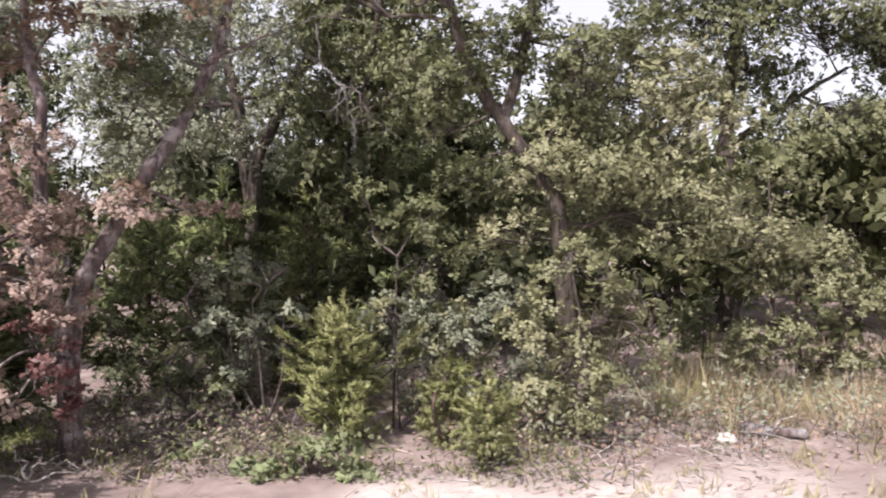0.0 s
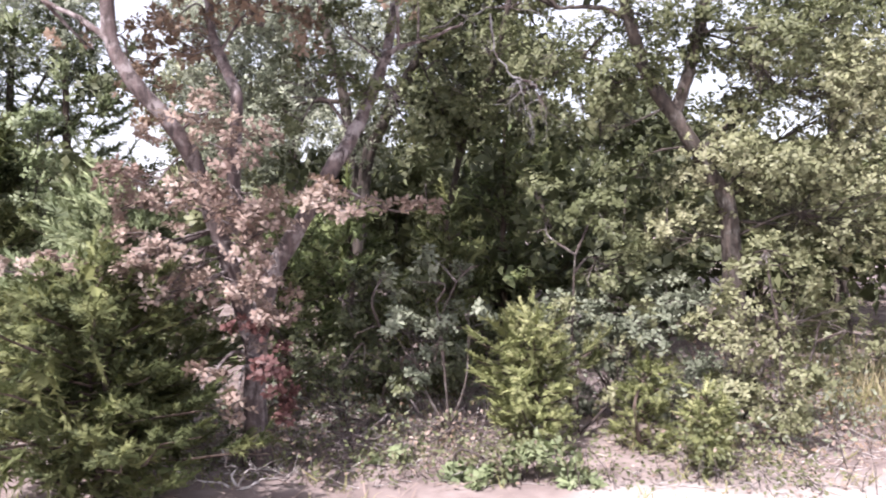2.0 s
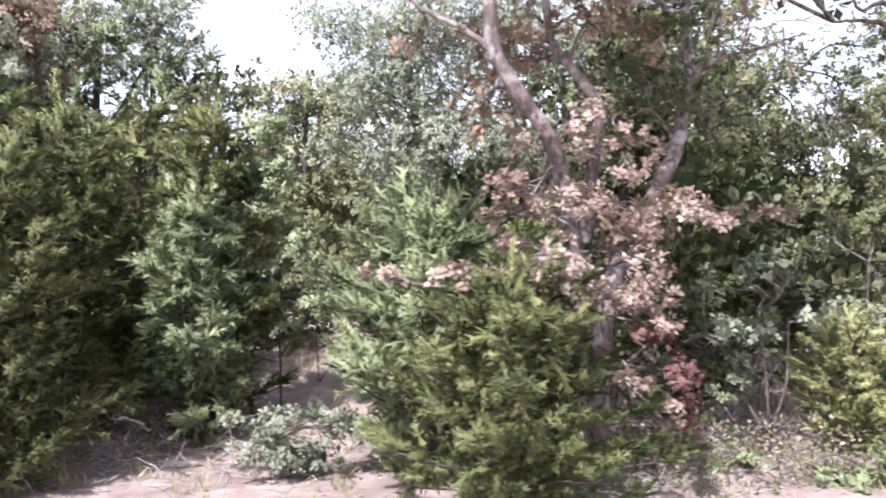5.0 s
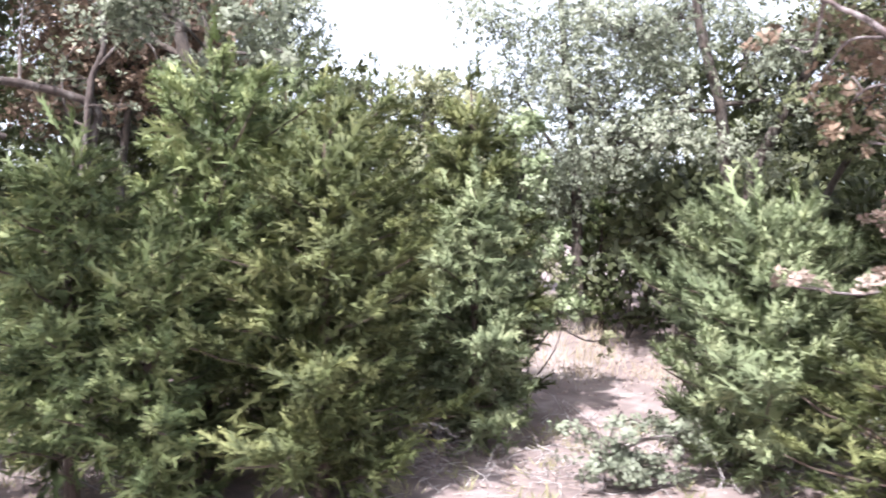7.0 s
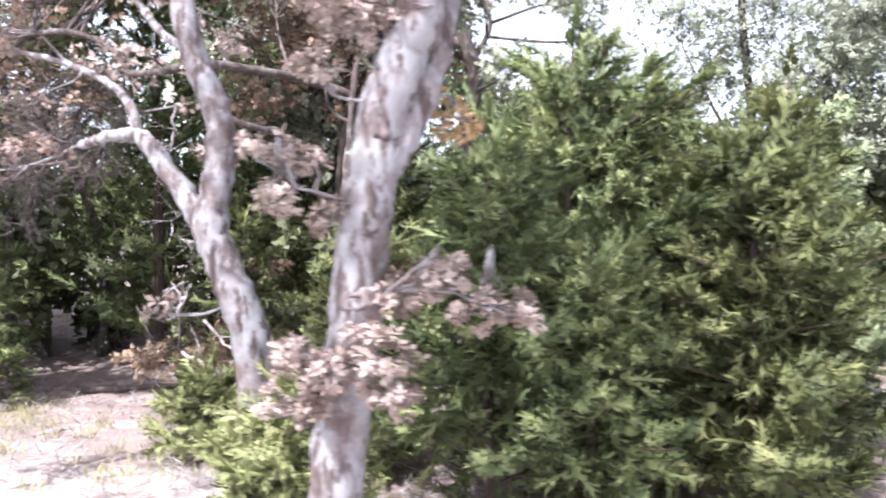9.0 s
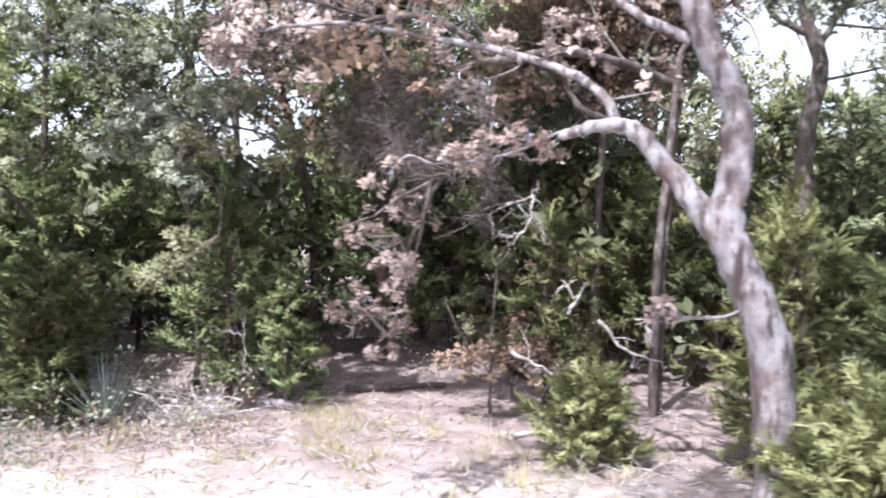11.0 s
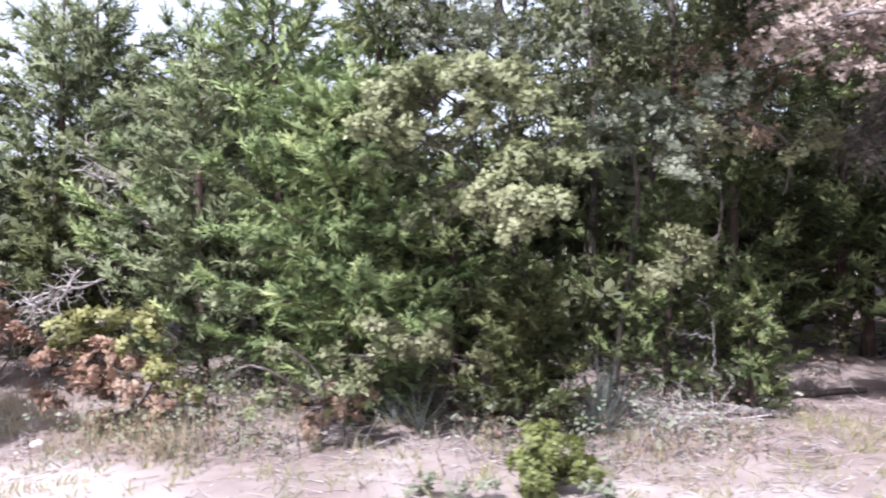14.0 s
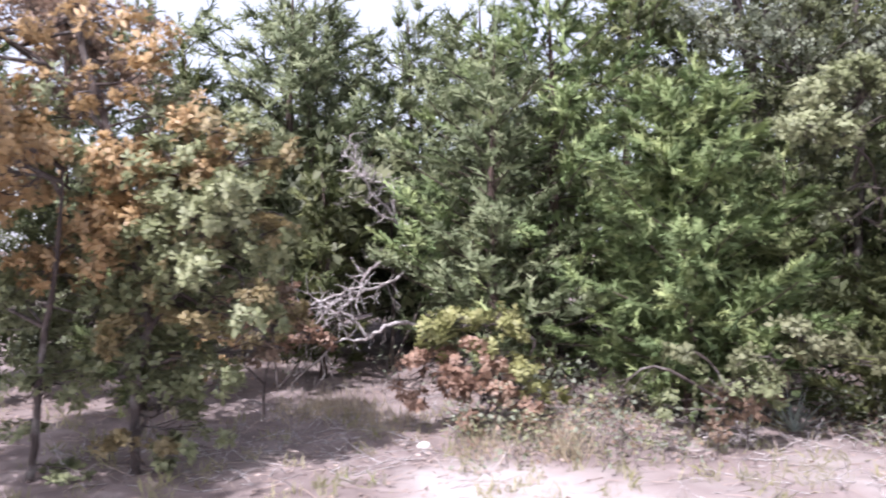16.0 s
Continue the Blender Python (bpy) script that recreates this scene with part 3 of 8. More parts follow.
def cedar(label, x, y, height, radius, mat, seed, boughs=90, per=30, spray=0.17, lean=(0, 0), low=0.03, far=False, taper=0.6, group="", leaders=1, upward=0.35):
    """A cedar: trunk, upswept boughs ending in thick pointed plumes, with dark gaps between them."""
    rng = np.random.default_rng(seed)
    z0 = float(ground_z(x, y))
    top = empty("cedar_tree", x, y, z0, label, "cedar", group)
    base = np.array([x, y, z0])
    tip = base + np.array([lean[0], lean[1], height])
    mid = (base + tip) / 2 + np.array([*rng.normal(0, 0.04, 2), 0])
    line = smooth_path([base - (0, 0, 0.06), mid, tip - (0, 0, 0.15)], 6)
    v, f = tube(line, 0.008 + 0.017 * height, 0.006, 7, 0.1, rng)
    link_mesh("trunk", v, f, MAT["bark_red"], top, smooth=True)
    P, D, N, S, U, A, B, P2, D2 = [], [], [], [], [], [], [], [], []
    ph = rng.uniform(0, 6, 4)
    boughs = int(boughs * (0.38 if far else 0.40))
    for i in range(boughs):
        h = low + (0.97 - low) * ((i + rng.uniform(0, 1)) / boughs) ** 0.95
        az = i * 2.39996 + rng.uniform(-0.5, 0.5)
        shape = (1 - h) ** taper * min(1.0, 0.62 + 2.2 * h) + 0.05
        lump = 1 + 0.22 * math.sin(2 * az + ph[0] + 5 * h) + 0.20 * math.sin(3 * az + ph[1] - 9 * h)
        r = radius * shape * lump * rng.uniform(0.6, 1.12)
        s = base + (tip - base) * (h * 0.86)
        out = np.array([math.cos(az), math.sin(az), 0.0])
        rise = r * rng.uniform(0.05, 0.55) + 0.06 * height * h
        e = s + out * r + np.array([0, 0, rise])
        e[2] = max(e[2], z0 + 0.06)
        side = np.array([-out[1], out[0], 0.0])
        n = max(5, int(per * (0.36 if far else 0.44) * (0.55 + 0.6 * r / max(radius, 0.1))))
        q = np.concatenate([[0.94], 0.96 - min(0.45, 2.2 * spray / max(r, 0.1)) * rng.uniform(0, 1, n - 1) ** 1.2])
        turn = np.where(np.arange(n) % 2 == 0, 1, -1) * rng.uniform(0.1, 1.25, n)
        turn[0] = rng.uniform(-0.2, 0.2)
        way = unit(out + side * turn[:, None] + np.array([0, 0, 1]) * (upward + rng.normal(0.1, 0.42, n))[:, None])
        long = spray * (1.3 if far else 1.25) * rng.uniform(0.65, 1.3, n) * (0.75 + 0.25 * shape)
        heart = s + (e - s) * (0.96 - min(0.3, 1.2 * spray / max(r, 0.1))) + np.array([0, 0, 0.06 * r - 0.25 * spray])
        c = s + (e - s) * q[:, None] + np.array([0, 0, 1]) * (0.08 * r * q**2)[:, None] + side * (turn * 0.18 * spray)[:, None] - way * (0.2 * long)[:, None]
        c[:, 2] = np.maximum(c[:, 2], z0 + 0.04)
        P.append(c)
        D.append(way)
        N.append(np.array([0, 0, 1.0]) + 0.25 * out + rng.normal(0, 0.25, (n, 3)))
        S.append(long)
        U.append(0.95 * unit(c + way * (0.5 * long)[:, None] - heart) + 0.15 * out + np.array([0, 0, 0.12]))
        m = max(2, int(n * (0.30 if far else 0.62)))  # the shaded inside, coarser
        qi = rng.uniform(0.05, 0.6, m)
        P2.append(s + (e - s) * qi[:, None] + rng.normal(0, 0.04, (m, 3)))
        D2.append(rng.normal(0, 0.6, (m, 3)) + 0.5 * out + np.array([0, 0, 0.1]))
        A.append(np.vstack([s, s + (e - s) * 0.5]))
        B.append(np.vstack([s + (e - s) * 0.5, e]))
    for j in range(leaders):
        k = 5
        q = np.linspace(0.78, 0.96, k)
        P.append(base + (tip - base) * q[:, None] + rng.normal(0, 0.03, (k, 3)))
        D.append(rng.normal(0, 0.3, (k, 3)) + np.array([0, 0, 1]))
        N.append(rng.normal(0, 1, (k, 3)))
        S.append(np.full(k, spray * 1.5))
        U.append(np.tile((0, 0, 0.4), (k, 1)))
    p, d, nn, ll, uu = np.vstack(P), np.vstack(D), np.vstack(N), np.concatenate(S), np.vstack(U)
    shapes = PLUMES_FAR if far else PLUMES
    pick = rng.integers(0, len(shapes), len(p))
    bits = []
    for k, s in enumerate(shapes):
        m = pick == k
        bits.append(spread_soft(s, p[m], d[m], nn[m], ll[m], uu[m]))
    p, d = np.vstack(P2), np.vstack(D2)
    p[:, 2] = np.maximum(p[:, 2], z0 + 0.04)
    bits.append(spread_soft(PLUMES_FAR[0], p, d, rng.normal(0, 1, p.shape), spray * 1.7 * rng.uniform(0.8, 1.3, len(p)), np.zeros(p.shape)))
    v, f = join([q[:2] for q in bits])
    link_mesh("foliage", v, f, MAT[mat], top, normals=np.vstack([q[2] for q in bits]))["kind"] = "stuff"
    v, f = sticks(np.vstack(A), np.vstack(B), 0.009, 0.004, rng, 0.05)
    link_mesh("bough_frame", v, f, MAT["bark_red"], top)["kind"] = "stuff"
    return top


def grass_tuft(label, x, y, n, height, width, mat, seed, group="grass tufts"):
    """A tuft of thin arching blades."""
    rng = np.random.default_rng(seed)
    p = np.stack([x + rng.normal(0, width * 0.35, n), y + rng.normal(0, width * 0.35, n), np.zeros(n)], 1)
    p[:, 2] = ground_z(p[:, 0], p[:, 1]) - 0.01
    d = rng.normal(0, 0.35, (n, 3)) + np.array([0, 0, 1.0])
    blade = (np.array([(0, 0.012, 0), (0, -0.012, 0), (0.5, 0.009, 0.03), (0.5, -0.009, 0.03), (1, 0, 0.16)]), np.array([(0, 1, 2), (1, 3, 2), (2, 3, 4)]))
    v, f = spread(blade, p, d, rng.normal(0, 1, (n, 3)), height * rng.uniform(0.5, 1.2, n))
    ob = link_mesh("grass_tuft", v, f, MAT[mat])
    return tagged(ob, label, "grass", group, "stuff")


def dead_branch(name, label, lines, seed, twigs=30, r=0.014, category="branch", spreadout=0.35, mat="dead"):
    """A bare branch: main stems with side twigs, resting or hanging where it is."""
    rng = np.random.default_rng(seed)
    x, y, z = lines[0][0]
    top = empty(name, x, y, z, label, category)
    for pts in lines:
        line = smooth_path(pts, 5)
        line[1:-1] += rng.normal(0, 0.012, (len(line) - 2, 3))
        v, f = tube(line, r, r * 0.35, 6, 0.15, rng)
        link_mesh("stem", v, f, MAT[mat], top, smooth=True)
        if twigs:
            i = rng.integers(len(line) // 4, len(line), twigs)
            a = line[i]
            b = a + unit(rng.normal(0, 1, (twigs, 3)) + unit(line[-1] - line[0]) * 0.7) * rng.uniform(0.3, 1.0, (twigs, 1)) * spreadout
            b[:, 2] = np.maximum(b[:, 2], ground_z(b[:, 0], b[:, 1]) + 0.01)
            m = a + (b - a) * 0.55
            c = m + unit(rng.normal(0, 1, (twigs, 3)) + unit(b - a)) * spreadout * rng.uniform(0.2, 0.5, (twigs, 1))
            c[:, 2] = np.maximum(c[:, 2], ground_z(c[:, 0], c[:, 1]) + 0.01)
            v, f = join([sticks(a, b, r * 0.38, r * 0.16, rng), sticks(m, c, r * 0.24, r * 0.12, rng)])
            link_mesh("twig_mass", v, f, MAT[mat], top)["kind"] = "stuff"
    return top


# ---------- ground ----------
def ground():
    """One sheet, fine along the track and coarser out to the horizon."""
    def line(a, b, step, far):
        core = np.arange(a, b + step / 2, step)
        out = np.cumsum(step * 1.35 ** np.arange(1, 40))
        out = out[out < far]
        return np.concatenate([a - out[::-1], core, b + out])
    xs, ys = line(-24, 7, 0.17, 700), line(-3, 11, 0.17, 700)
    X, Y = np.meshgrid(xs, ys)
    Z = ground_z(X, Y)
    r = np.random.default_rng(5)
    inside = (X > -25) & (X < 8) & (Y > -3.5) & (Y < 12)
    Z = Z + np.where(inside, r.normal(0, 0.006, Z.shape), 0)
    v = np.stack([X, Y, Z], -1).reshape(-1, 3)
    n, m = Z.shape
    i = (np.arange(n - 1)[:, None] * m + np.arange(m - 1)[None]).ravel()
    f = np.stack([i, i + 1, i + m + 1, i + m], 1)
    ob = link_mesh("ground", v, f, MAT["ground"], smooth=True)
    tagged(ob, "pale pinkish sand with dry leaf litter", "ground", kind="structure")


ground()


def yucca(label, x, y, n, size, seed):
    """A rosette of stiff narrow leaves, each a part."""
    rng = np.random.default_rng(seed)
    z = float(ground_z(x, y))
    top = empty("yucca", x, y, z, label, "yucca", "yuccas")
    v = np.array([(0, 0.011, 0), (0, -0.011, 0), (0.45, 0.0095, 0.012), (0.45, -0.0095, 0.012), (0.45, 0, -0.004), (1, 0, 0.04)])
    f = np.array([(0, 4, 2), (0, 1, 4), (1, 3, 4), (2, 4, 5), (4, 3, 5)])
    first = None
    for i in range(n):
        az, up = i * 2.39996, radians(18 + 66 * (i / n) + rng.uniform(-8, 8))
        m = Matrix.Translation((x, y, z + 0.02)) @ Euler((rng.uniform(-0.3, 0.3), -up, az)).to_matrix().to_4x4() @ Matrix.Scale(size * rng.uniform(0.75, 1.1), 4)
        if first is None:
            ob = first = link_mesh("leaf", v, f, MAT["yucca"])
        else:
            ob = new("leaf", first.data)
        ob.parent = top
        ob.matrix_parent_inverse = top.matrix_world.inverted()
        ob.matrix_basis = m


def brush_pile(label, x, y, size, n, seed, mat="dead"):
    """Dead branches thrown together, each a part."""
    rng = np.random.default_rng(seed)
    z = float(ground_z(x, y))
    top = empty("brush_pile", x, y, z, label, "dead wood", "brush piles")
    for _ in range(n):
        c = np.array([x, y, z]) + rng.normal(0, 1, 3) * np.array([size * 0.45, size * 0.25, 0]) + np.array([0, 0, rng.uniform(0.02, 0.42 * size)])
        d = unit(rng.normal(0, 1, 3) * np.array([1, 0.7, 0.55])) * size * rng.uniform(0.2, 0.6)
        pts = np.array([c - d, c + rng.normal(0, 0.05 * size, 3), c + d * 0.6 + rng.normal(0, 0.08 * size, 3), c + d + rng.normal(0, 0.12 * size, 3)])
        pts[:, 2] = np.maximum(pts[:, 2], ground_z(pts[:, 0], pts[:, 1]) + 0.006)
        r = rng.uniform(0.0022, 0.0065)
        line = smooth_path(pts, 3)
        a = line[rng.integers(2, len(line), 5)]
        b = a + unit(rng.normal(0, 1, (5, 3)) + unit(d)) * size * rng.uniform(0.1, 0.3, (5, 1))
        b[:, 2] = np.maximum(b[:, 2], ground_z(b[:, 0], b[:, 1]) + 0.004)
        v, f = join([tube(line, r, r * 0.4, 5, 0.15, rng), sticks(a, b, r * 0.5, r * 0.25, rng)])
        link_mesh("branch", v, f, MAT[mat], top)


def fallen_log(label, a, b, r, mat, seed):
    rng = np.random.default_rng(seed)
    p = [(a[0] + (b[0] - a[0]) * s, a[1] + (b[1] - a[1]) * s + 0.03 * math.sin(3 * s + seed)) for s in np.linspace(0, 1, 6)]
    line = np.array([(x, y, float(ground_z(x, y)) + r * 0.8) for x, y in p])
    v, f = tube(smooth_path(line, 4), r, r * 0.7, 10, 0.12, rng)
    ob = link_mesh("fallen_log", v, f, MAT[mat], smooth=True)
    tagged(ob, label, "log")


def stone(label, x, y, r, seed):
    rng = np.random.default_rng(seed)
    bm = bmesh.new()
    bmesh.ops.create_icosphere(bm, subdivisions=3, radius=r)
    ph = rng.uniform(0, 6, 3)
    for q in bm.verts:
        k = 1 + 0.14 * math.sin(q.co.x / r * 2.3 + ph[0]) + 0.12 * math.sin(q.co.y / r * 3.1 + ph[1]) + 0.05 * rng.uniform(-1, 1)
        q.co = Vector((q.co.x * k * 1.25, q.co.y * k, q.co.z * k * 0.7))
    me = bpy.data.meshes.new("stone")
    bm.to_mesh(me)
    bm.free()
    me.materials.append(MAT["stone"])
    for p in me.polygons:
        p.use_smooth = True
    ob = new("stone", me)
    ob.location = (x, y, float(ground_z(x, y)) + r * 0.4)
    tagged(ob, label, "stone")


def plastic_scrap(label, x, y, seed):
    """A crumpled sheet with folds."""
    rng = np.random.default_rng(seed)
    n = 14
    g = np.linspace(-1, 1, n)
    X, Y = np.meshgrid(g * 0.085, g * 0.06)
    Z = 0.045 * np.exp(-(X**2 + Y**2) / 0.004) * (1 + 0.5 * np.sin(90 * X + 40 * Y)) + rng.uniform(0, 0.014, X.shape) + 0.01
    v = np.stack([x + X, y + Y, float(ground_z(x, y)) + Z], -1).reshape(-1, 3)
    i = (np.arange(n - 1)[:, None] * n + np.arange(n - 1)[None]).ravel()
    ob = link_mesh("plastic_scrap", v, np.stack([i, i + 1, i + n + 1, i + n], 1), MAT["plastic"])
    s = ob.modifiers.new("thickness", "SOLIDIFY")
    s.thickness = 0.002
    tagged(ob, label, "litter")



# ---- broadleaf trees of the first stretch ----
plant("oak_tree", "leaning pale-barked oak with dry pinkish leaves behind a low cedar", "bark_mauve", 11,
    limb(0.075, 0.03, (-3.03, 4.60, 0.35), (-3.04, 4.60, 0.78), (-2.96, 4.65, 1.28), (-2.84, 4.70, 1.53), (-2.59, 4.80, 2.00), (-2.46, 4.90, 2.25), (-2.36, 5.10, 2.60), (-2.29, 5.30, 2.96), (-2.25, 5.50, 3.55)),
    limb(0.06, 0.035, (-3.05, 4.60, 0.87), (-3.16, 4.50, 1.37), (-3.27, 4.38, 1.86), (-3.36, 4.22, 2.19), (-3.58, 4.10, 2.50), (-3.70, 4.10, 2.73), (-3.72, 4.10, 3.04), (-3.77, 4.10, 3.36)),
    limb(0.022, 0.008, (-3.69, 4.10, 2.69), (-3.88, 4.10, 2.84), (-4.10, 4.10, 2.95), (-4.23, 4.10, 3.07)),
    limb(0.045, 0.025, (-3.14, 4.50, 1.60), (-3.07, 4.40, 2.20), (-3.07, 4.40, 2.44), (-3.20, 4.50, 2.68), (-3.32, 4.63, 2.90), (-3.36, 4.65, 3.40)),
    limb(0.02, 0.008, (-2.34, 5.10, 2.68), (-2.20, 5.00, 2.82), (-1.94, 4.90, 2.87), (-1.72, 4.80, 2.93)),
    crown("rose", dict(leaf=0.036, dens=40, per=38),
          (-3.07, 4.16, 2.06, 0.25, 0.21, 0.18, 1), (-3.20, 4.16, 2.23, 0.20, 0.18, 0.16, 1), (-2.93, 4.16, 1.77, 0.23, 0.21, 0.20, 1), (-2.74, 4.16, 1.40, 0.20, 0.19, 0.18, 1),
          (-3.21, 4.16, 1.40, 0.26, 0.23, 0.20, 1), (-3.01, 4.16, 1.20, 0.20, 0.18, 0.16, 1), (-3.27, 4.16, 1.70, 0.20, 0.18, 0.16, 1), (-3.48, 4.00, 1.51, 0.25, 0.19, 0.14, 1),
          (-2.94, 4.16, 1.53, 0.30, 0.25, 0.20, 1), (-3.48, 4.16, 1.87, 0.23, 0.20, 0.16, 0.9), (-3.78, 3.80, 1.36, 0.17, 0.13, 0.09, 0.7), (-3.46, 3.80, 1.33, 0.20, 0.15, 0.10, 1.2),
          (-4.03, 3.80, 1.42, 0.17, 0.13, 0.09, 0.6), (-4.31, 3.90, 1.39, 0.13, 0.10, 0.07, 0.6), (-3.28, 3.90, 1.27, 0.18, 0.15, 0.12, 1), (-2.42, 4.50, 1.72, 0.28, 0.20, 0.12, 1),
          (-1.98, 4.50, 1.73, 0.21, 0.13, 0.06, 0.9), (-2.67, 4.16, 1.10, 0.16, 0.18, 0.20, 0.8), (-3.69, 4.16, 1.74, 0.26, 0.18, 0.10, 0.7), (-2.81, 3.70, 0.64, 0.11, 0.11, 0.11, 0.8),
          (-2.99, 3.70, 0.79, 0.07, 0.10, 0.13, 0.7), (-3.61, 3.70, 1.21, 0.10, 0.09, 0.07, 1)),
    crown("red", dict(),
          (-2.72, 4.00, 0.80, 0.11, 0.13, 0.15, 1), (-2.63, 4.00, 0.64, 0.09, 0.11, 0.12, 1), (-2.87, 4.00, 1.01, 0.15, 0.14, 0.12, 0.5)),
    crown("oak", dict(leaf=0.034, per=44),
          (-2.77, 5.00, 2.63, 0.34, 0.31, 0.27, 0.7), (-2.16, 5.00, 2.50, 0.27, 0.27, 0.27, 0.6), (-2.89, 5.00, 2.29, 0.27, 0.21, 0.15, 0.7), (-2.50, 5.00, 2.93, 0.34, 0.27, 0.19, 0.5),
          (-2.08, 5.00, 3.03, 0.34, 0.25, 0.15, 0.4)),
    crown("rust", dict(leaf=0.045, dens=34, per=34),
          (-3.28, 4.60, 2.81, 0.39, 0.32, 0.25, 0.5), (-2.96, 4.60, 2.90, 0.39, 0.30, 0.21, 0.6), (-3.57, 4.60, 2.96, 0.28, 0.23, 0.18, 0.4), (-4.13, 4.60, 2.87, 0.25, 0.19, 0.14, 0.5),
          (-3.73, 4.60, 2.47, 0.21, 0.19, 0.18, 0.6), (-2.78, 4.60, 1.88, 0.21, 0.19, 0.18, 0.6), (-3.49, 4.60, 3.38, 0.78, 0.53, 0.28, 0.25), (-2.56, 4.60, 3.31, 0.78, 0.53, 0.28, 0.25),
          (-4.24, 4.60, 3.42, 0.53, 0.39, 0.25, 0.25), (-3.87, 4.60, 2.69, 0.18, 0.16, 0.14, 0.5), (-3.62, 4.60, 2.25, 0.18, 0.17, 0.16, 0.6)),
    # unseen overhead masses, added to keep the sun off the thicket inside
    crown("oak", dict(leaf=0.09, dens=20, per=36, clump=0.14),
          (-2.8, 3.9, 3.8, 0.7, 0.6, 0.35, 1), (-3.2, 4.9, 3.95, 0.7, 0.6, 0.35, 1),
          (-3.5, 3.9, 4.0, 0.6, 0.5, 0.35, 1), (-4.2, 4.4, 4.1, 0.6, 0.5, 0.35, 1)))
plant("oak_tree", "grey-green oak with a forked trunk leaning over shrubs", "bark_dark", 12,
    limb(0.085, 0.03, (0.27, 5.90, 0.23), (0.28, 5.95, 0.93), (0.21, 5.92, 1.78), (0.06, 5.90, 2.05), (-0.18, 5.80, 2.43), (-0.40, 5.80, 2.75), (-0.54, 5.70, 3.12), (-0.61, 5.70, 3.38), (-0.76, 5.70, 3.77)),
    limb(0.05, 0.03, (-0.21, 5.80, 2.46), (-0.10, 5.80, 2.79), (-0.02, 5.80, 3.13), (0.02, 5.80, 3.39), (0.06, 5.80, 3.73)),
    limb(0.028, 0.012, (-0.54, 5.70, 3.12), (-0.63, 5.70, 3.21), (-0.83, 5.70, 3.27), (-1.07, 5.70, 3.27)),
    limb(0.022, 0.01, (-0.59, 5.70, 3.30), (-0.72, 5.70, 3.41), (-0.87, 5.70, 3.35), (-0.94, 5.70, 3.48)),
    crown("oak_pale", dict(),
          (0.76, 6.00, 2.63, 0.64, 0.55, 0.46, 1), (1.28, 6.00, 2.22, 0.55, 0.48, 0.41, 1), (0.98, 6.00, 1.65, 0.64, 0.51, 0.37, 1), (1.71, 6.00, 1.73, 0.51, 0.43, 0.34, 1),
          (0.10, 6.00, 2.15, 0.46, 0.44, 0.41, 0.8), (0.28, 6.00, 2.37, 0.32, 0.30, 0.28, 0.8), (0.54, 6.00, 2.94, 0.46, 0.37, 0.28, 1), (-0.03, 6.00, 1.52, 0.41, 0.34, 0.28, 0.7),
          (1.32, 6.00, 2.61, 0.28, 0.28, 0.28, 0.8), (0.54, 6.00, 2.01, 0.51, 0.44, 0.37, 1)),
    crown("oak", dict(),
          (-0.39, 5.70, 2.84, 0.35, 0.31, 0.26, 0.8), (-0.03, 5.70, 2.95, 0.31, 0.28, 0.26, 0.8), (0.40, 5.70, 2.78, 0.39, 0.35, 0.31, 0.8), (-0.76, 5.70, 2.64, 0.31, 0.28, 0.26, 0.8),
          (0.71, 5.70, 3.01, 0.35, 0.31, 0.26, 0.7), (-0.48, 5.90, 2.01, 0.27, 0.25, 0.23, 0.6), (-0.75, 5.90, 2.33, 0.27, 0.25, 0.23, 0.7), (-0.66, 5.90, 2.64, 0.27, 0.25, 0.23, 0.7),
          (-0.34, 5.90, 3.17, 0.50, 0.36, 0.23, 0.5), (0.06, 5.90, 3.24, 0.27, 0.27, 0.27, 0.5), (-0.16, 5.90, 3.78, 1.09, 0.70, 0.32, 0.2), (0.62, 5.90, 3.52, 0.54, 0.38, 0.23, 0.4)),
    # added canopy above the view that blocks sun from the cavity behind
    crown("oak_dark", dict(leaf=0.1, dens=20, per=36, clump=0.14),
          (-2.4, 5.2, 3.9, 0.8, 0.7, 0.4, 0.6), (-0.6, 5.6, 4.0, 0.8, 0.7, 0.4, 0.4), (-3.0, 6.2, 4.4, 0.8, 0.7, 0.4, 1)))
plant("oak_shrub", "bushy young oak with pale grey-green leaves at the woods' edge", "bark", 13,
    limb(0.02, 0.008, (0.39, 5.20, 0.08), (0.39, 5.20, 0.47), (0.35, 5.20, 0.94), (0.28, 5.20, 1.37)),
    limb(0.014, 0.006, (0.39, 5.20, 0.40), (0.55, 5.20, 0.71), (0.62, 5.20, 0.99)),
    limb(0.014, 0.006, (0.37, 5.20, 0.32), (0.08, 5.20, 0.63), (-0.03, 5.20, 0.86)),
    crown("oak_pale", dict(),
          (0.43, 5.20, 0.98, 0.48, 0.40, 0.32, 1), (0.24, 5.20, 1.37, 0.32, 0.27, 0.22, 1), (-0.03, 5.20, 0.86, 0.24, 0.24, 0.24, 1), (0.70, 5.20, 0.83, 0.22, 0.21, 0.20, 0.8),
          (0.24, 5.20, 0.63, 0.40, 0.30, 0.20, 0.9), (-0.03, 5.20, 0.47, 0.24, 0.22, 0.20, 0.8), (0.28, 5.20, 0.39, 0.28, 0.22, 0.16, 0.7)), category="shrub")
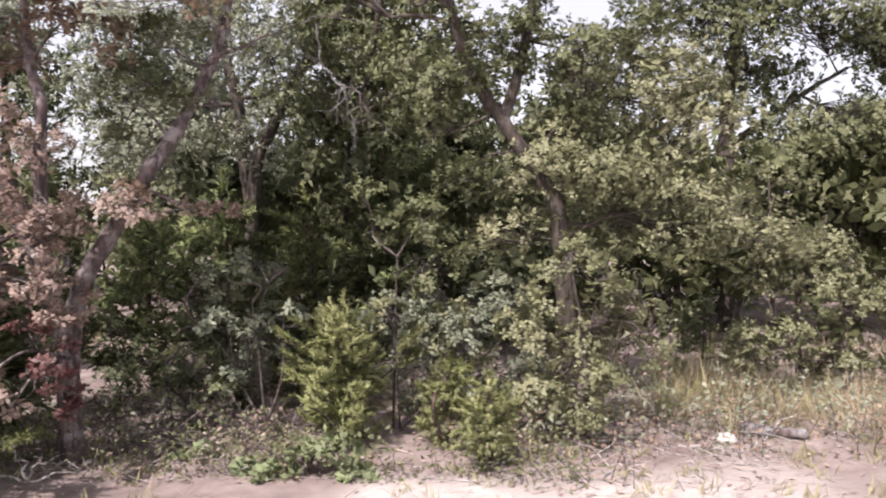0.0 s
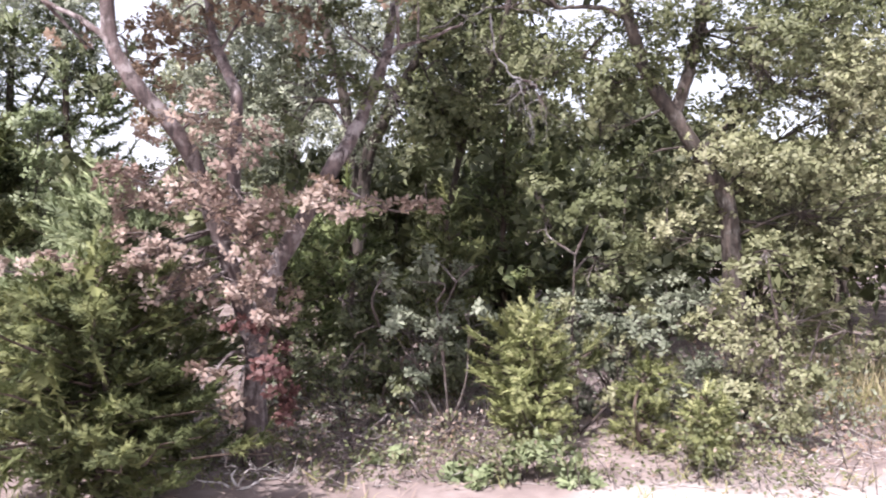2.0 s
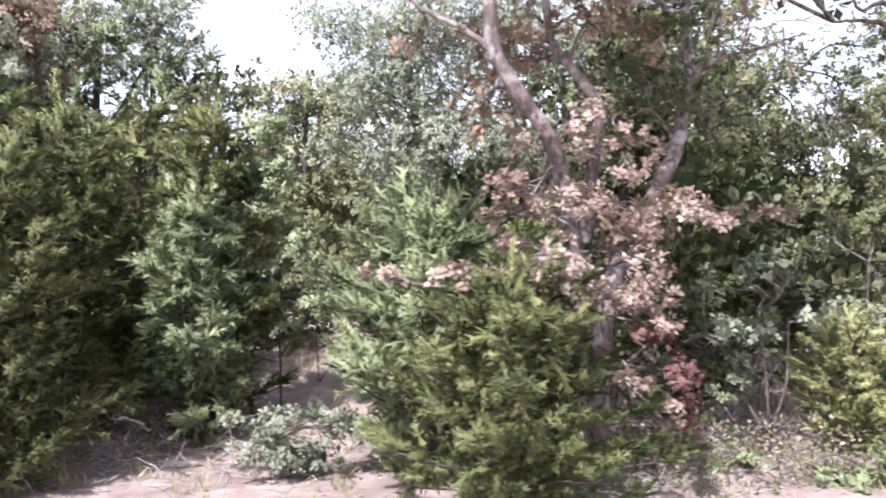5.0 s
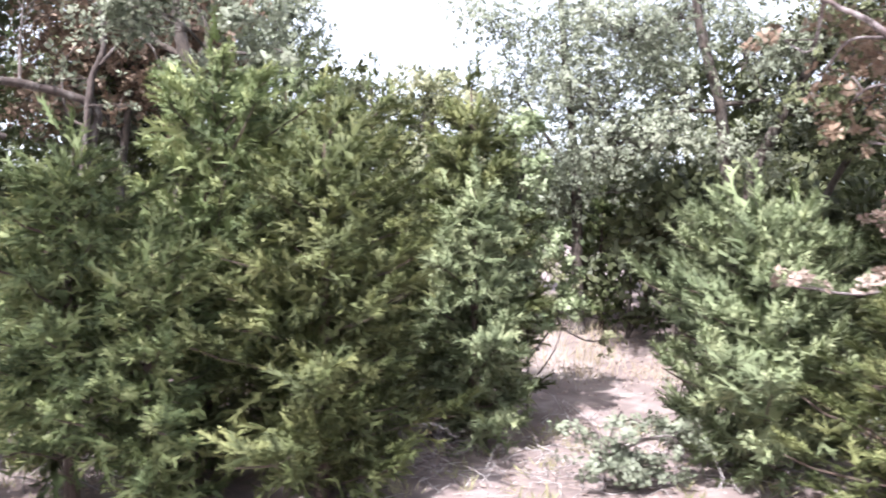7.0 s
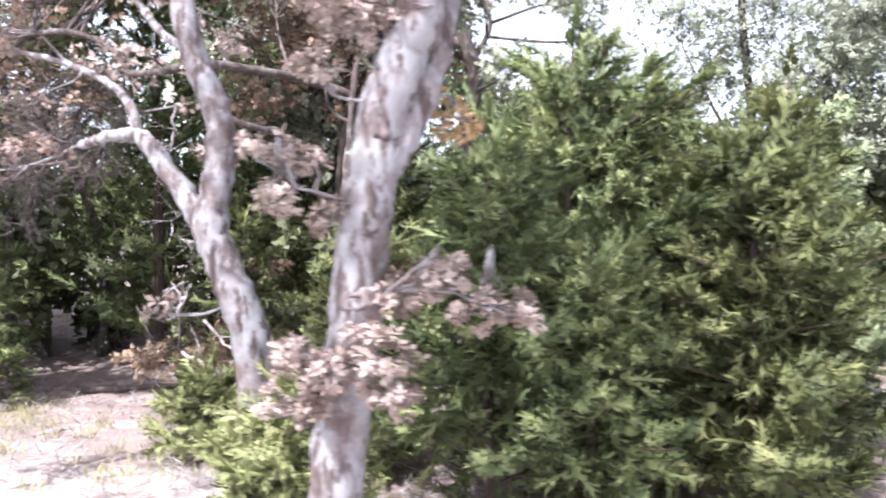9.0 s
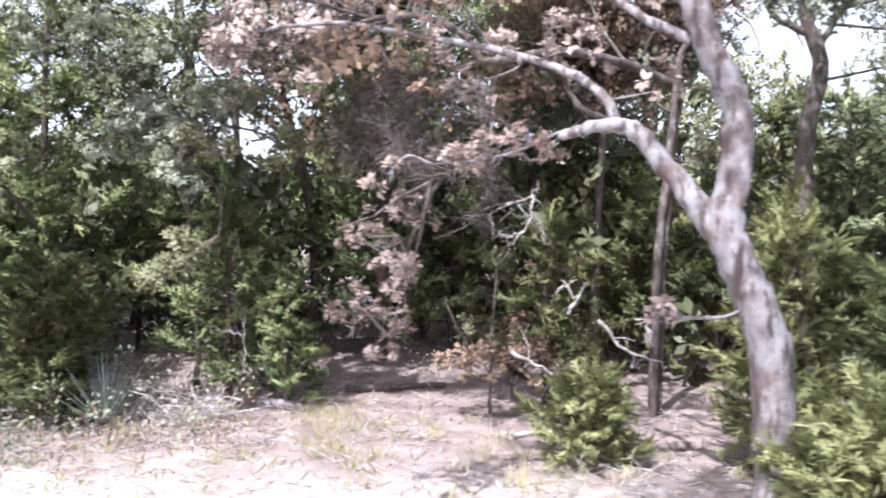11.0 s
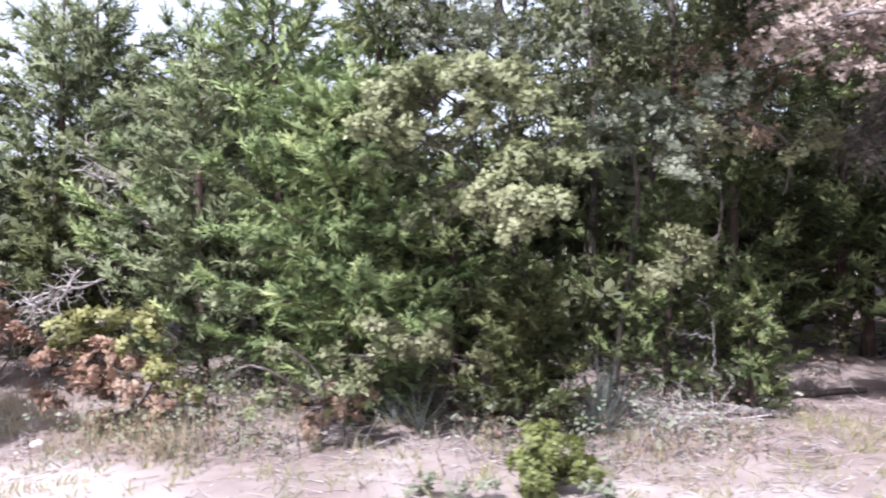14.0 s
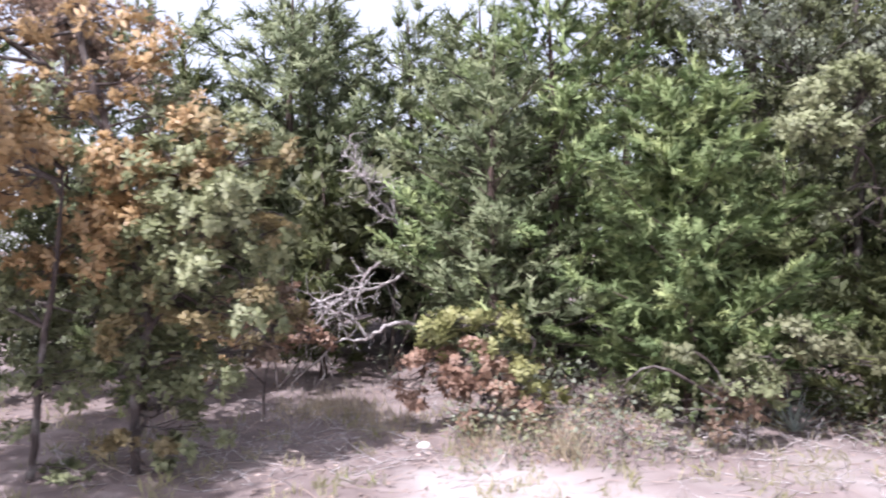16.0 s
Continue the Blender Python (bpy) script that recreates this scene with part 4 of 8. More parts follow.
plant("shrub", "grey-green leafy shrub in a dense thicket", "bark", 14,
    limb(0.016, 0.006, (-0.47, 5.70, -0.09), (-0.49, 5.70, 0.34), (-0.51, 5.70, 0.87)),
    limb(0.012, 0.006, (-0.48, 5.70, 0.17), (-0.78, 5.70, 0.52), (-0.95, 5.70, 0.91)),
    crown("grey_leaf", dict(),
          (-0.51, 5.70, 0.87, 0.48, 0.40, 0.33, 1), (-0.78, 5.70, 0.60, 0.39, 0.32, 0.24, 1), (-0.34, 5.70, 0.44, 0.39, 0.32, 0.24, 1), (-1.04, 5.70, 0.95, 0.26, 0.23, 0.20, 0.9),
          (-0.25, 5.70, 1.05, 0.26, 0.24, 0.22, 1), (-0.69, 5.70, 0.30, 0.35, 0.26, 0.17, 0.9)), category="shrub")
plant("oak_shrub", "pale young oak standing over dry grass", "bark", 15,
    limb(0.022, 0.008, (2.23, 6.40, 0.15), (2.21, 6.40, 0.52), (2.18, 6.40, 0.99), (2.14, 6.40, 1.41)),
    limb(0.014, 0.006, (2.22, 6.40, 0.34), (2.45, 6.40, 0.62), (2.62, 6.40, 0.86)),
    crown("oak_pale", dict(),
          (2.23, 6.40, 1.08, 0.49, 0.45, 0.42, 1), (2.05, 6.40, 0.62, 0.39, 0.33, 0.27, 0.8), (2.49, 6.40, 0.53, 0.44, 0.33, 0.22, 0.8), (1.89, 6.40, 1.32, 0.29, 0.26, 0.22, 1),
          (2.58, 6.40, 0.95, 0.34, 0.29, 0.25, 0.8), (2.76, 6.40, 0.44, 0.34, 0.27, 0.20, 0.8), (2.27, 6.40, 1.46, 0.29, 0.25, 0.20, 1)), category="shrub")
plant("shrub", "grey-green willow-leaved shrub with bare lower twigs", "bark", 16,
    limb(0.013, 0.005, (-1.82, 5.00, 0.07), (-1.84, 4.98, 0.36), (-1.87, 4.97, 0.71), (-1.92, 4.97, 1.12)),
    limb(0.01, 0.004, (-1.83, 5.00, 0.21), (-2.02, 5.00, 0.57), (-2.12, 5.00, 0.93)),
    limb(0.01, 0.004, (-1.83, 5.00, 0.29), (-1.72, 5.00, 0.61), (-1.70, 5.00, 1.07)),
    limb(0.006, 0.003, (-1.90, 4.97, 1.00), (-1.75, 4.90, 1.30), (-1.62, 4.85, 1.38)),
    limb(0.006, 0.003, (-1.98, 4.98, 0.60), (-2.25, 4.90, 0.95), (-2.45, 4.85, 0.92)),
    crown("grey_leaf", dict(leaf=0.044, dens=40, per=30, clump=0.07),
          (-1.92, 4.97, 1.37, 0.14, 0.12, 0.11, 0.8), (-2.08, 4.97, 1.26, 0.14, 0.13, 0.11, 0.8), (-1.75, 4.97, 1.30, 0.10, 0.09, 0.08, 0.8), (-1.89, 4.97, 1.03, 0.20, 0.18, 0.16, 0.8),
          (-2.12, 4.97, 0.91, 0.17, 0.15, 0.13, 0.8), (-1.65, 4.97, 1.03, 0.11, 0.10, 0.09, 0.8), (-1.93, 4.97, 0.72, 0.17, 0.16, 0.14, 0.8), (-2.12, 4.97, 0.56, 0.11, 0.10, 0.09, 0.8),
          (-2.27, 4.97, 1.33, 0.08, 0.07, 0.07, 0.8)), category="shrub")
plant("shrub", "low twiggy shrub with small yellow-green leaves", "bark", 201,
    limb(0.009, 0.004, (-2.55, 5.05, 0.05), (-2.56, 5.05, 0.35), (-2.60, 5.05, 0.70)),
    limb(0.008, 0.004, (-2.54, 5.05, 0.12), (-2.36, 5.03, 0.35), (-2.24, 5.02, 0.62)),
    crown("oak", dict(leaf=0.034, dens=42, per=26, clump=0.07),
          (-2.65, 5.03, 0.45, 0.18, 0.16, 0.15, 0.8), (-2.39, 5.03, 0.29, 0.16, 0.14, 0.13, 0.8), (-2.90, 5.03, 0.61, 0.15, 0.14, 0.12, 0.8), (-2.43, 5.03, 0.66, 0.18, 0.16, 0.15, 0.8),
          (-2.14, 5.03, 0.46, 0.14, 0.12, 0.11, 0.8), (-2.78, 5.03, 0.16, 0.12, 0.11, 0.10, 0.8), (-3.04, 5.03, 0.32, 0.11, 0.10, 0.09, 0.8)), category="shrub")
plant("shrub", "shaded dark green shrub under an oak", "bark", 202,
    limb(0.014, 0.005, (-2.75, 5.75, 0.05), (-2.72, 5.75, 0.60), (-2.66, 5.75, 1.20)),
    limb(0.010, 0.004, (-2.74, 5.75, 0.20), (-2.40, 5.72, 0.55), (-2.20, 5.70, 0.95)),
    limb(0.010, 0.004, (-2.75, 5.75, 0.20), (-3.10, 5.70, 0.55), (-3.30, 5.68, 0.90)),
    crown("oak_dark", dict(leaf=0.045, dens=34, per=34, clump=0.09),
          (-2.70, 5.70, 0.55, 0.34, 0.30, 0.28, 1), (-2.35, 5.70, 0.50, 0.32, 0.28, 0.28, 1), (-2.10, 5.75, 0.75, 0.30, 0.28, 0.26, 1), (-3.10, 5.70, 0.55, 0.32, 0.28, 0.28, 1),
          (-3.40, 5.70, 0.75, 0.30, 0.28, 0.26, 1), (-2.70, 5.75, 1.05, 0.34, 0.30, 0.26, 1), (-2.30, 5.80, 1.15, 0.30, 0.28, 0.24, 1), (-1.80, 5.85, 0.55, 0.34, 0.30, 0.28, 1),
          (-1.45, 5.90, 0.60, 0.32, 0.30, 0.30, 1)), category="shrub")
plant("shrub", "pale grey-green shrub closing the foot of the thicket", "bark", 203,
    limb(0.010, 0.004, (-0.95, 5.35, 0.05), (-0.96, 5.35, 0.40), (-0.98, 5.35, 0.85)),
    limb(0.008, 0.004, (-0.95, 5.35, 0.15), (-0.72, 5.33, 0.42), (-0.60, 5.32, 0.75)),
    crown("oak_pale", dict(leaf=0.036, dens=36, per=30, clump=0.08),
          (-0.73, 5.35, 0.75, 0.20, 0.18, 0.16, 0.9), (-0.93, 5.35, 0.99, 0.19, 0.17, 0.15, 0.9), (-0.54, 5.35, 0.92, 0.19, 0.17, 0.15, 0.9), (-0.69, 5.35, 0.47, 0.17, 0.15, 0.14, 0.9),
          (-0.42, 5.35, 0.64, 0.17, 0.15, 0.14, 0.9), (-1.01, 5.35, 0.67, 0.15, 0.13, 0.12, 0.9), (-0.30, 5.35, 0.36, 0.12, 0.11, 0.10, 0.9)), category="shrub")
plant("herb", "fresh green leafy weed on sandy ground", "bark", 17,
    limb(0.006, 0.003, (-1.34, 4.35, 0.04), (-1.34, 4.35, 0.14), (-1.32, 4.35, 0.24)),
    crown("herb", dict(leaf=0.05, dens=40, clump=0.06),
          (-1.27, 4.35, 0.22, 0.23, 0.17, 0.11, 1), (-1.54, 4.35, 0.16, 0.17, 0.13, 0.08, 1), (-1.08, 4.35, 0.15, 0.17, 0.13, 0.08, 0.8), (-1.78, 4.35, 0.12, 0.13, 0.10, 0.07, 0.7)), category="herb")
plant("herb", "low dark green weed in leaf litter", "bark", 18,
    limb(0.006, 0.003, (-2.10, 4.70, 0.07), (-2.10, 4.70, 0.14), (-2.11, 4.70, 0.21)),
    crown("herb", dict(leaf=0.045, dens=40, clump=0.05),
          (-2.10, 4.70, 0.18, 0.13, 0.13, 0.13, 1), (-2.22, 4.70, 0.06, 0.14, 0.11, 0.07, 0.7)), category="herb")
plant("shrub", "grey-green sapling among the thicket", "bark", 19,
    limb(0.012, 0.005, (-1.01, 5.40, 0.41), (-0.99, 5.40, 0.99), (-0.97, 5.40, 1.43)),
    crown("oak", dict(),
          (-0.72, 5.60, 1.64, 0.34, 0.30, 0.26, 1), (-1.14, 5.60, 1.72, 0.21, 0.24, 0.26, 0.6), (-0.68, 5.60, 1.30, 0.30, 0.26, 0.21, 1)), category="shrub")
plant("oak_tree", "dark oak with a leaning trunk deep in the woods", "bark_dark", 21,
    limb(0.08, 0.04, (-3.22, 8.20, 0.25), (-3.13, 8.20, 2.14), (-2.92, 8.20, 2.78), (-2.51, 8.20, 3.53), (-2.25, 8.20, 4.09), (-2.11, 8.20, 4.72)),
    limb(0.03, 0.012, (-2.51, 8.20, 3.53), (-1.99, 8.20, 3.83), (-1.35, 8.20, 4.06)),
    crown("oak", dict(leaf=0.056, dens=36, per=38, clump=0.12),
          (-2.12, 8.20, 3.58, 0.75, 0.63, 0.50, 1), (-1.80, 8.20, 2.69, 0.69, 0.60, 0.50, 1), (-1.47, 8.20, 4.06, 0.57, 0.47, 0.38, 1), (-0.97, 8.20, 3.42, 0.44, 0.41, 0.38, 0.7),
          (-2.39, 8.20, 2.96, 0.50, 0.44, 0.38, 1), (-1.35, 8.20, 3.25, 0.50, 0.47, 0.44, 1), (-2.38, 8.20, 4.10, 0.57, 0.47, 0.38, 1), (-2.11, 8.20, 4.65, 1.38, 0.88, 0.38, 0.2)))
plant("oak_tree", "olive-green oak behind a leaning oak", "bark_dark", 224,
    limb(0.05, 0.025, (-2.30, 9.00, 0.10), (-2.28, 8.95, 1.40), (-2.05, 8.40, 2.50), (-1.60, 7.50, 3.40), (-1.40, 7.20, 4.20)),
    limb(0.02, 0.01, (-2.05, 8.40, 2.50), (-2.20, 7.70, 2.90), (-2.30, 7.00, 3.20)),
    limb(0.02, 0.01, (-1.85, 8.00, 2.90), (-1.30, 7.40, 3.00), (-0.80, 7.00, 3.20)),
    crown("oak", dict(leaf=0.045, dens=24, per=34, clump=0.11),
          (-1.66, 7.00, 3.22, 0.38, 0.34, 0.31, 0.9), (-1.14, 7.00, 3.00, 0.38, 0.34, 0.31, 0.9), (-0.68, 7.00, 3.25, 0.38, 0.34, 0.31, 0.9), (-1.40, 7.00, 2.63, 0.33, 0.30, 0.26, 0.9),
          (-0.78, 7.00, 2.57, 0.33, 0.30, 0.26, 0.9), (-1.92, 7.00, 2.90, 0.27, 0.25, 0.22, 0.9), (-0.37, 7.00, 2.88, 0.33, 0.30, 0.26, 0.9), (-0.17, 7.00, 3.40, 0.36, 0.32, 0.29, 0.9)))
plant("oak_tree", "broad dark green oak with yellowing lower leaves", "bark_dark", 22,
    limb(0.12, 0.06, (2.46, 9.50, -0.02), (2.45, 9.50, 1.66), (2.41, 9.50, 3.05), (2.51, 9.50, 3.88), (2.57, 9.50, 4.84)),
    limb(0.05, 0.02, (2.43, 9.50, 2.63), (3.17, 9.50, 3.17), (3.82, 9.50, 3.56)),
    crown("oak", dict(leaf=0.055, dens=32, per=38, clump=0.13),
          (2.06, 9.30, 3.98, 0.78, 0.68, 0.57, 1), (3.42, 9.30, 4.00, 0.93, 0.75, 0.57, 1), (3.68, 9.30, 2.86, 0.93, 0.78, 0.64, 1), (3.11, 9.30, 2.26, 0.71, 0.57, 0.43, 1),
          (4.12, 9.30, 3.51, 0.71, 0.75, 0.78, 1), (2.65, 9.30, 3.49, 0.64, 0.57, 0.50, 1), (3.63, 9.30, 1.79, 0.64, 0.53, 0.43, 0.7), (2.77, 9.30, 4.82, 1.85, 1.18, 0.50, 0.25),
          (4.38, 9.30, 2.11, 0.71, 0.64, 0.57, 1)))
plant("shrub", "low leafy sapling in grass", "bark", 23,
    limb(0.01, 0.004, (1.69, 7.50, 0.21), (1.69, 7.50, 0.54), (1.72, 7.50, 0.82)),
    crown("oak", dict(),
          (1.72, 7.50, 0.71, 0.26, 0.24, 0.23, 0.7), (1.56, 7.50, 0.49, 0.23, 0.19, 0.14, 0.6), (2.15, 7.50, 0.38, 0.34, 0.29, 0.23, 0.6)), category="shrub")

# ---- cedars of the first stretch ----
cedar("small bright yellow-green cedar in the thicket", -1.30, 4.95, 0.98, 0.52, "cedar_yellow", 24, boughs=130, per=26, spray=0.095, upward=0.5)
cedar("little feathery cedar seedling on sand", -0.25, 4.58, 0.52, 0.22, "cedar_yellow", 25, boughs=60, per=20, spray=0.075)
cedar("small yellow-green cedar seedling", -0.56, 4.95, 0.62, 0.25, "cedar_yellow", 26, boughs=50, per=20, spray=0.075)
cedar("dark cedar with sunlit yellow tips inside the thicket", -2.04, 6.70, 1.75, 0.55, "cedar", 27, boughs=80, per=26, far=True)
cedar("dark cedar in the shade of oaks", -3.40, 6.40, 1.7, 0.8, "cedar_dark", 28, boughs=90, per=24, far=True)
cedar("dark cedar in the deep shade of the thicket", -1.54, 7.80, 2.6, 0.9, "cedar_dark", 29, boughs=90, per=26, far=True)
cedar("low bushy yellow-green cedar beside a pale oak", -3.62, 3.74, 1.4, 0.88, "cedar", 30, boughs=190, per=34, spray=0.125, taper=0.45, upward=0.3)
cedar("dark cedar behind a leaning oak", -7.35, 7.40, 3.0, 0.95, "cedar_dark", 31, taper=0.45, boughs=120, per=34, spray=0.22, far=True)
cedar("sunlit yellow-green cedar behind a leaning oak", -6.10, 6.00, 2.95, 0.75, "cedar", 32, taper=0.5, boughs=110, per=32, spray=0.18)
cedar("low bushy blue-green cedar", -4.15, 4.85, 1.95, 0.90, "cedar_blue", 33, boughs=150, per=34, spray=0.19, taper=0.5, upward=0.75)

# ---- clearing and cedar stand ----
plant("oak_tree", "pale grey-green oak behind the clearing", "bark_dark", 34,
    limb(0.085, 0.045, (-3.23, 8.40, 0.79), (-3.23, 8.40, 1.69), (-3.33, 8.40, 2.47), (-3.39, 8.40, 3.11), (-3.54, 8.40, 3.69), (-3.65, 8.40, 4.21), (-3.71, 8.40, 4.79)),
    limb(0.03, 0.01, (-3.39, 8.40, 3.11), (-3.93, 8.40, 3.08), (-4.51, 8.40, 2.73)),
    limb(0.03, 0.01, (-3.39, 8.40, 3.17), (-2.98, 8.40, 3.23), (-2.41, 8.40, 3.35)),
    crown("grey_leaf", dict(leaf=0.044, dens=28, per=44, clump=0.14),
          (-4.87, 8.30, 3.36, 0.60, 0.52, 0.45, 1), (-4.26, 8.30, 2.65, 0.70, 0.57, 0.45, 1), (-4.52, 8.30, 3.94, 0.64, 0.54, 0.45, 1), (-3.00, 8.30, 3.66, 0.64, 0.54, 0.45, 1),
          (-2.50, 8.30, 3.08, 0.57, 0.48, 0.38, 1), (-3.82, 8.30, 3.29, 0.57, 0.48, 0.38, 0.7), (-3.94, 8.30, 4.12, 0.76, 0.57, 0.38, 0.8), (-4.90, 8.30, 2.59, 0.51, 0.45, 0.38, 0.8),
          (-3.13, 8.30, 2.71, 0.51, 0.45, 0.38, 0.6), (-2.07, 8.30, 3.77, 0.64, 0.51, 0.38, 0.6), (-3.94, 8.30, 4.63, 1.27, 0.76, 0.25, 0.2)))
plant("oak_tree", "hazy grey-green oak far behind the clearing", "bark_dark", 35,
    limb(0.08, 0.04, (-7.07, 13.00, 0.34), (-7.07, 13.00, 1.96), (-7.07, 13.00, 3.48), (-7.02, 13.00, 4.09)),
    crown("oak_pale", dict(leaf=0.09, dens=12, per=20, clump=0.14),
          (-7.28, 13.00, 4.19, 0.60, 0.52, 0.45, 1), (-6.66, 13.00, 3.98, 0.60, 0.55, 0.50, 1), (-7.58, 13.00, 3.69, 0.50, 0.50, 0.50, 1), (-6.87, 13.00, 2.97, 0.90, 0.80, 0.70, 1),
          (-7.48, 13.00, 2.37, 0.80, 0.70, 0.60, 1), (-6.26, 13.00, 2.16, 0.70, 0.65, 0.60, 1), (-6.06, 13.00, 3.57, 0.50, 0.60, 0.70, 1)))
plant("oak_tree", "hazy pale grey-green oak beyond the clearing", "bark_dark", 208,
    limb(0.09, 0.04, (-4.70, 10.80, 0.20), (-4.72, 10.80, 1.80), (-4.80, 10.75, 3.20), (-4.95, 10.70, 4.60), (-5.00, 10.65, 5.40)),
    limb(0.035, 0.014, (-4.76, 10.78, 2.60), (-5.20, 10.70, 3.20), (-5.60, 10.60, 3.90)),
    limb(0.035, 0.014, (-4.78, 10.78, 2.90), (-4.30, 10.70, 3.60), (-3.90, 10.60, 4.10)),
    crown("grey_leaf", dict(leaf=0.056, dens=16, per=46, clump=0.18),
          (-5.82, 10.50, 4.68, 0.62, 0.55, 0.49, 1), (-5.18, 10.50, 4.35, 0.62, 0.55, 0.49, 1), (-5.73, 10.50, 3.72, 0.57, 0.51, 0.45, 1), (-4.93, 10.50, 3.63, 0.62, 0.55, 0.49, 1),
          (-4.47, 10.50, 4.66, 0.62, 0.55, 0.49, 1), (-5.41, 10.50, 2.91, 0.54, 0.48, 0.43, 1), (-4.53, 10.50, 2.91, 0.57, 0.51, 0.45, 1), (-5.89, 10.50, 3.07, 0.41, 0.36, 0.32, 1),
          (-3.76, 10.50, 4.10, 0.62, 0.55, 0.49, 1), (-4.05, 10.50, 2.35, 0.49, 0.44, 0.39, 1), (-4.92, 10.50, 2.11, 0.49, 0.44, 0.39, 1), (-3.51, 10.50, 3.22, 0.49, 0.44, 0.39, 1),
          (-2.98, 10.50, 4.56, 0.62, 0.55, 0.49, 1),
          (-4.6, 10.6, 5.4, 1.2, 0.9, 0.5, 0.6)))
plant("oak_tree", "hazy grey-green oak far behind the cedar stand", "bark_dark", 227,
    limb(0.10, 0.05, (-11.00, 13.00, 0.20), (-11.00, 13.00, 2.00), (-10.95, 12.95, 3.80), (-10.80, 12.90, 5.60)),
    limb(0.04, 0.015, (-10.97, 12.96, 3.40), (-10.20, 12.90, 4.50), (-9.70, 12.85, 5.30)),
    limb(0.04, 0.015, (-10.98, 12.97, 3.00), (-11.80, 12.90, 4.20), (-12.40, 12.85, 5.00)),
    crown("grey_leaf", dict(leaf=0.075, dens=9, per=40, clump=0.2),
          (-13.35, 12.80, 5.56, 0.79, 0.71, 0.63, 1), (-12.39, 12.80, 5.64, 0.79, 0.71, 0.63, 1), (-11.45, 12.80, 5.42, 0.79, 0.71, 0.63, 1), (-10.51, 12.80, 5.61, 0.79, 0.71, 0.63, 1),
          (-9.73, 12.80, 5.69, 0.65, 0.59, 0.52, 1), (-9.48, 12.80, 4.98, 0.49, 0.44, 0.40, 1), (-10.20, 12.80, 4.79, 0.69, 0.62, 0.55, 1), (-11.03, 12.80, 4.60, 0.69, 0.62, 0.55, 1),
          (-11.97, 12.80, 4.72, 0.69, 0.62, 0.55, 1), (-12.93, 12.80, 4.63, 0.69, 0.62, 0.55, 1)))
plant("oak_shrub", "sunlit pale green sapling by the clearing", "bark", 36,
    limb(0.011, 0.005, (-5.60, 6.30, 0.44), (-5.62, 6.28, 1.23), (-5.70, 6.25, 1.95)),
    limb(0.01, 0.005, (-5.61, 6.29, 0.60), (-5.40, 6.28, 0.90), (-5.30, 6.28, 1.10)),
    crown("herb", dict(leaf=0.042, dens=75, per=34),
          (-5.67, 6.25, 2.53, 0.23, 0.21, 0.19, 0.9), (-5.50, 6.25, 2.13, 0.22, 0.20, 0.18, 0.9), (-5.75, 6.25, 1.89, 0.22, 0.19, 0.17, 0.9), (-5.43, 6.25, 1.59, 0.21, 0.18, 0.16, 0.9),
          (-5.61, 6.25, 1.29, 0.22, 0.19, 0.17, 0.9), (-5.36, 6.25, 1.04, 0.20, 0.18, 0.16, 0.9), (-5.56, 6.25, 0.85, 0.18, 0.16, 0.14, 0.9), (-5.75, 6.25, 2.28, 0.18, 0.16, 0.14, 0.9),
          (-5.26, 6.25, 1.34, 0.13, 0.11, 0.10, 0.9)), category="shrub")
plant("shrub", "sunlit pale low shrub beside the sandy path", "bark", 210,
    limb(0.008, 0.004, (-5.55, 7.50, 0.10), (-5.56, 7.50, 0.50), (-5.58, 7.50, 0.90)),
    limb(0.008, 0.004, (-5.55, 7.50, 0.14), (-5.30, 7.50, 0.50), (-5.20, 7.50, 0.80)),
    crown("oak_pale", dict(leaf=0.045, dens=36, per=34, clump=0.09),
          (-5.76, 7.50, 1.09, 0.26, 0.23, 0.20, 0.9), (-5.47, 7.50, 0.81, 0.24, 0.22, 0.20, 0.9), (-5.87, 7.50, 0.69, 0.23, 0.21, 0.19, 0.9), (-5.18, 7.50, 1.04, 0.23, 0.21, 0.19, 0.9),
          (-5.42, 7.50, 1.33, 0.23, 0.21, 0.19, 0.9), (-4.73, 7.50, 0.65, 0.15, 0.14, 0.12, 0.9), (-5.70, 7.50, 0.52, 0.17, 0.16, 0.14, 0.9)), category="shrub")
plant("oak_tree", "twisted bare-topped oak behind the cedar stand", "bark_dark", 37,
    limb(0.08, 0.04, (-8.62, 6.20, 0.95), (-8.65, 6.20, 2.21), (-8.53, 6.20, 2.93), (-8.62, 6.20, 3.27), (-8.69, 6.20, 3.61), (-8.74, 6.20, 4.09)),
    limb(0.03, 0.015, (-8.57, 6.20, 3.08), (-8.41, 6.20, 3.41), (-8.56, 6.20, 3.75)),
    limb(0.03, 0.015, (-8.62, 6.20, 3.22), (-8.88, 6.20, 3.37), (-9.03, 6.20, 3.66), (-9.08, 6.20, 3.95)),
    crown("grey_leaf", dict(leaf=0.05, dens=30),
          (-8.47, 5.50, 3.39, 0.38, 0.32, 0.25, 0.7), (-7.92, 5.50, 3.30, 0.34, 0.30, 0.25, 0.7), (-7.51, 5.50, 3.07, 0.30, 0.27, 0.25, 0.7), (-9.03, 5.50, 3.27, 0.46, 0.38, 0.30, 0.7),
          (-8.38, 5.50, 3.79, 0.93, 0.59, 0.25, 0.25), (-8.20, 5.50, 2.86, 0.25, 0.21, 0.17, 0.5)))
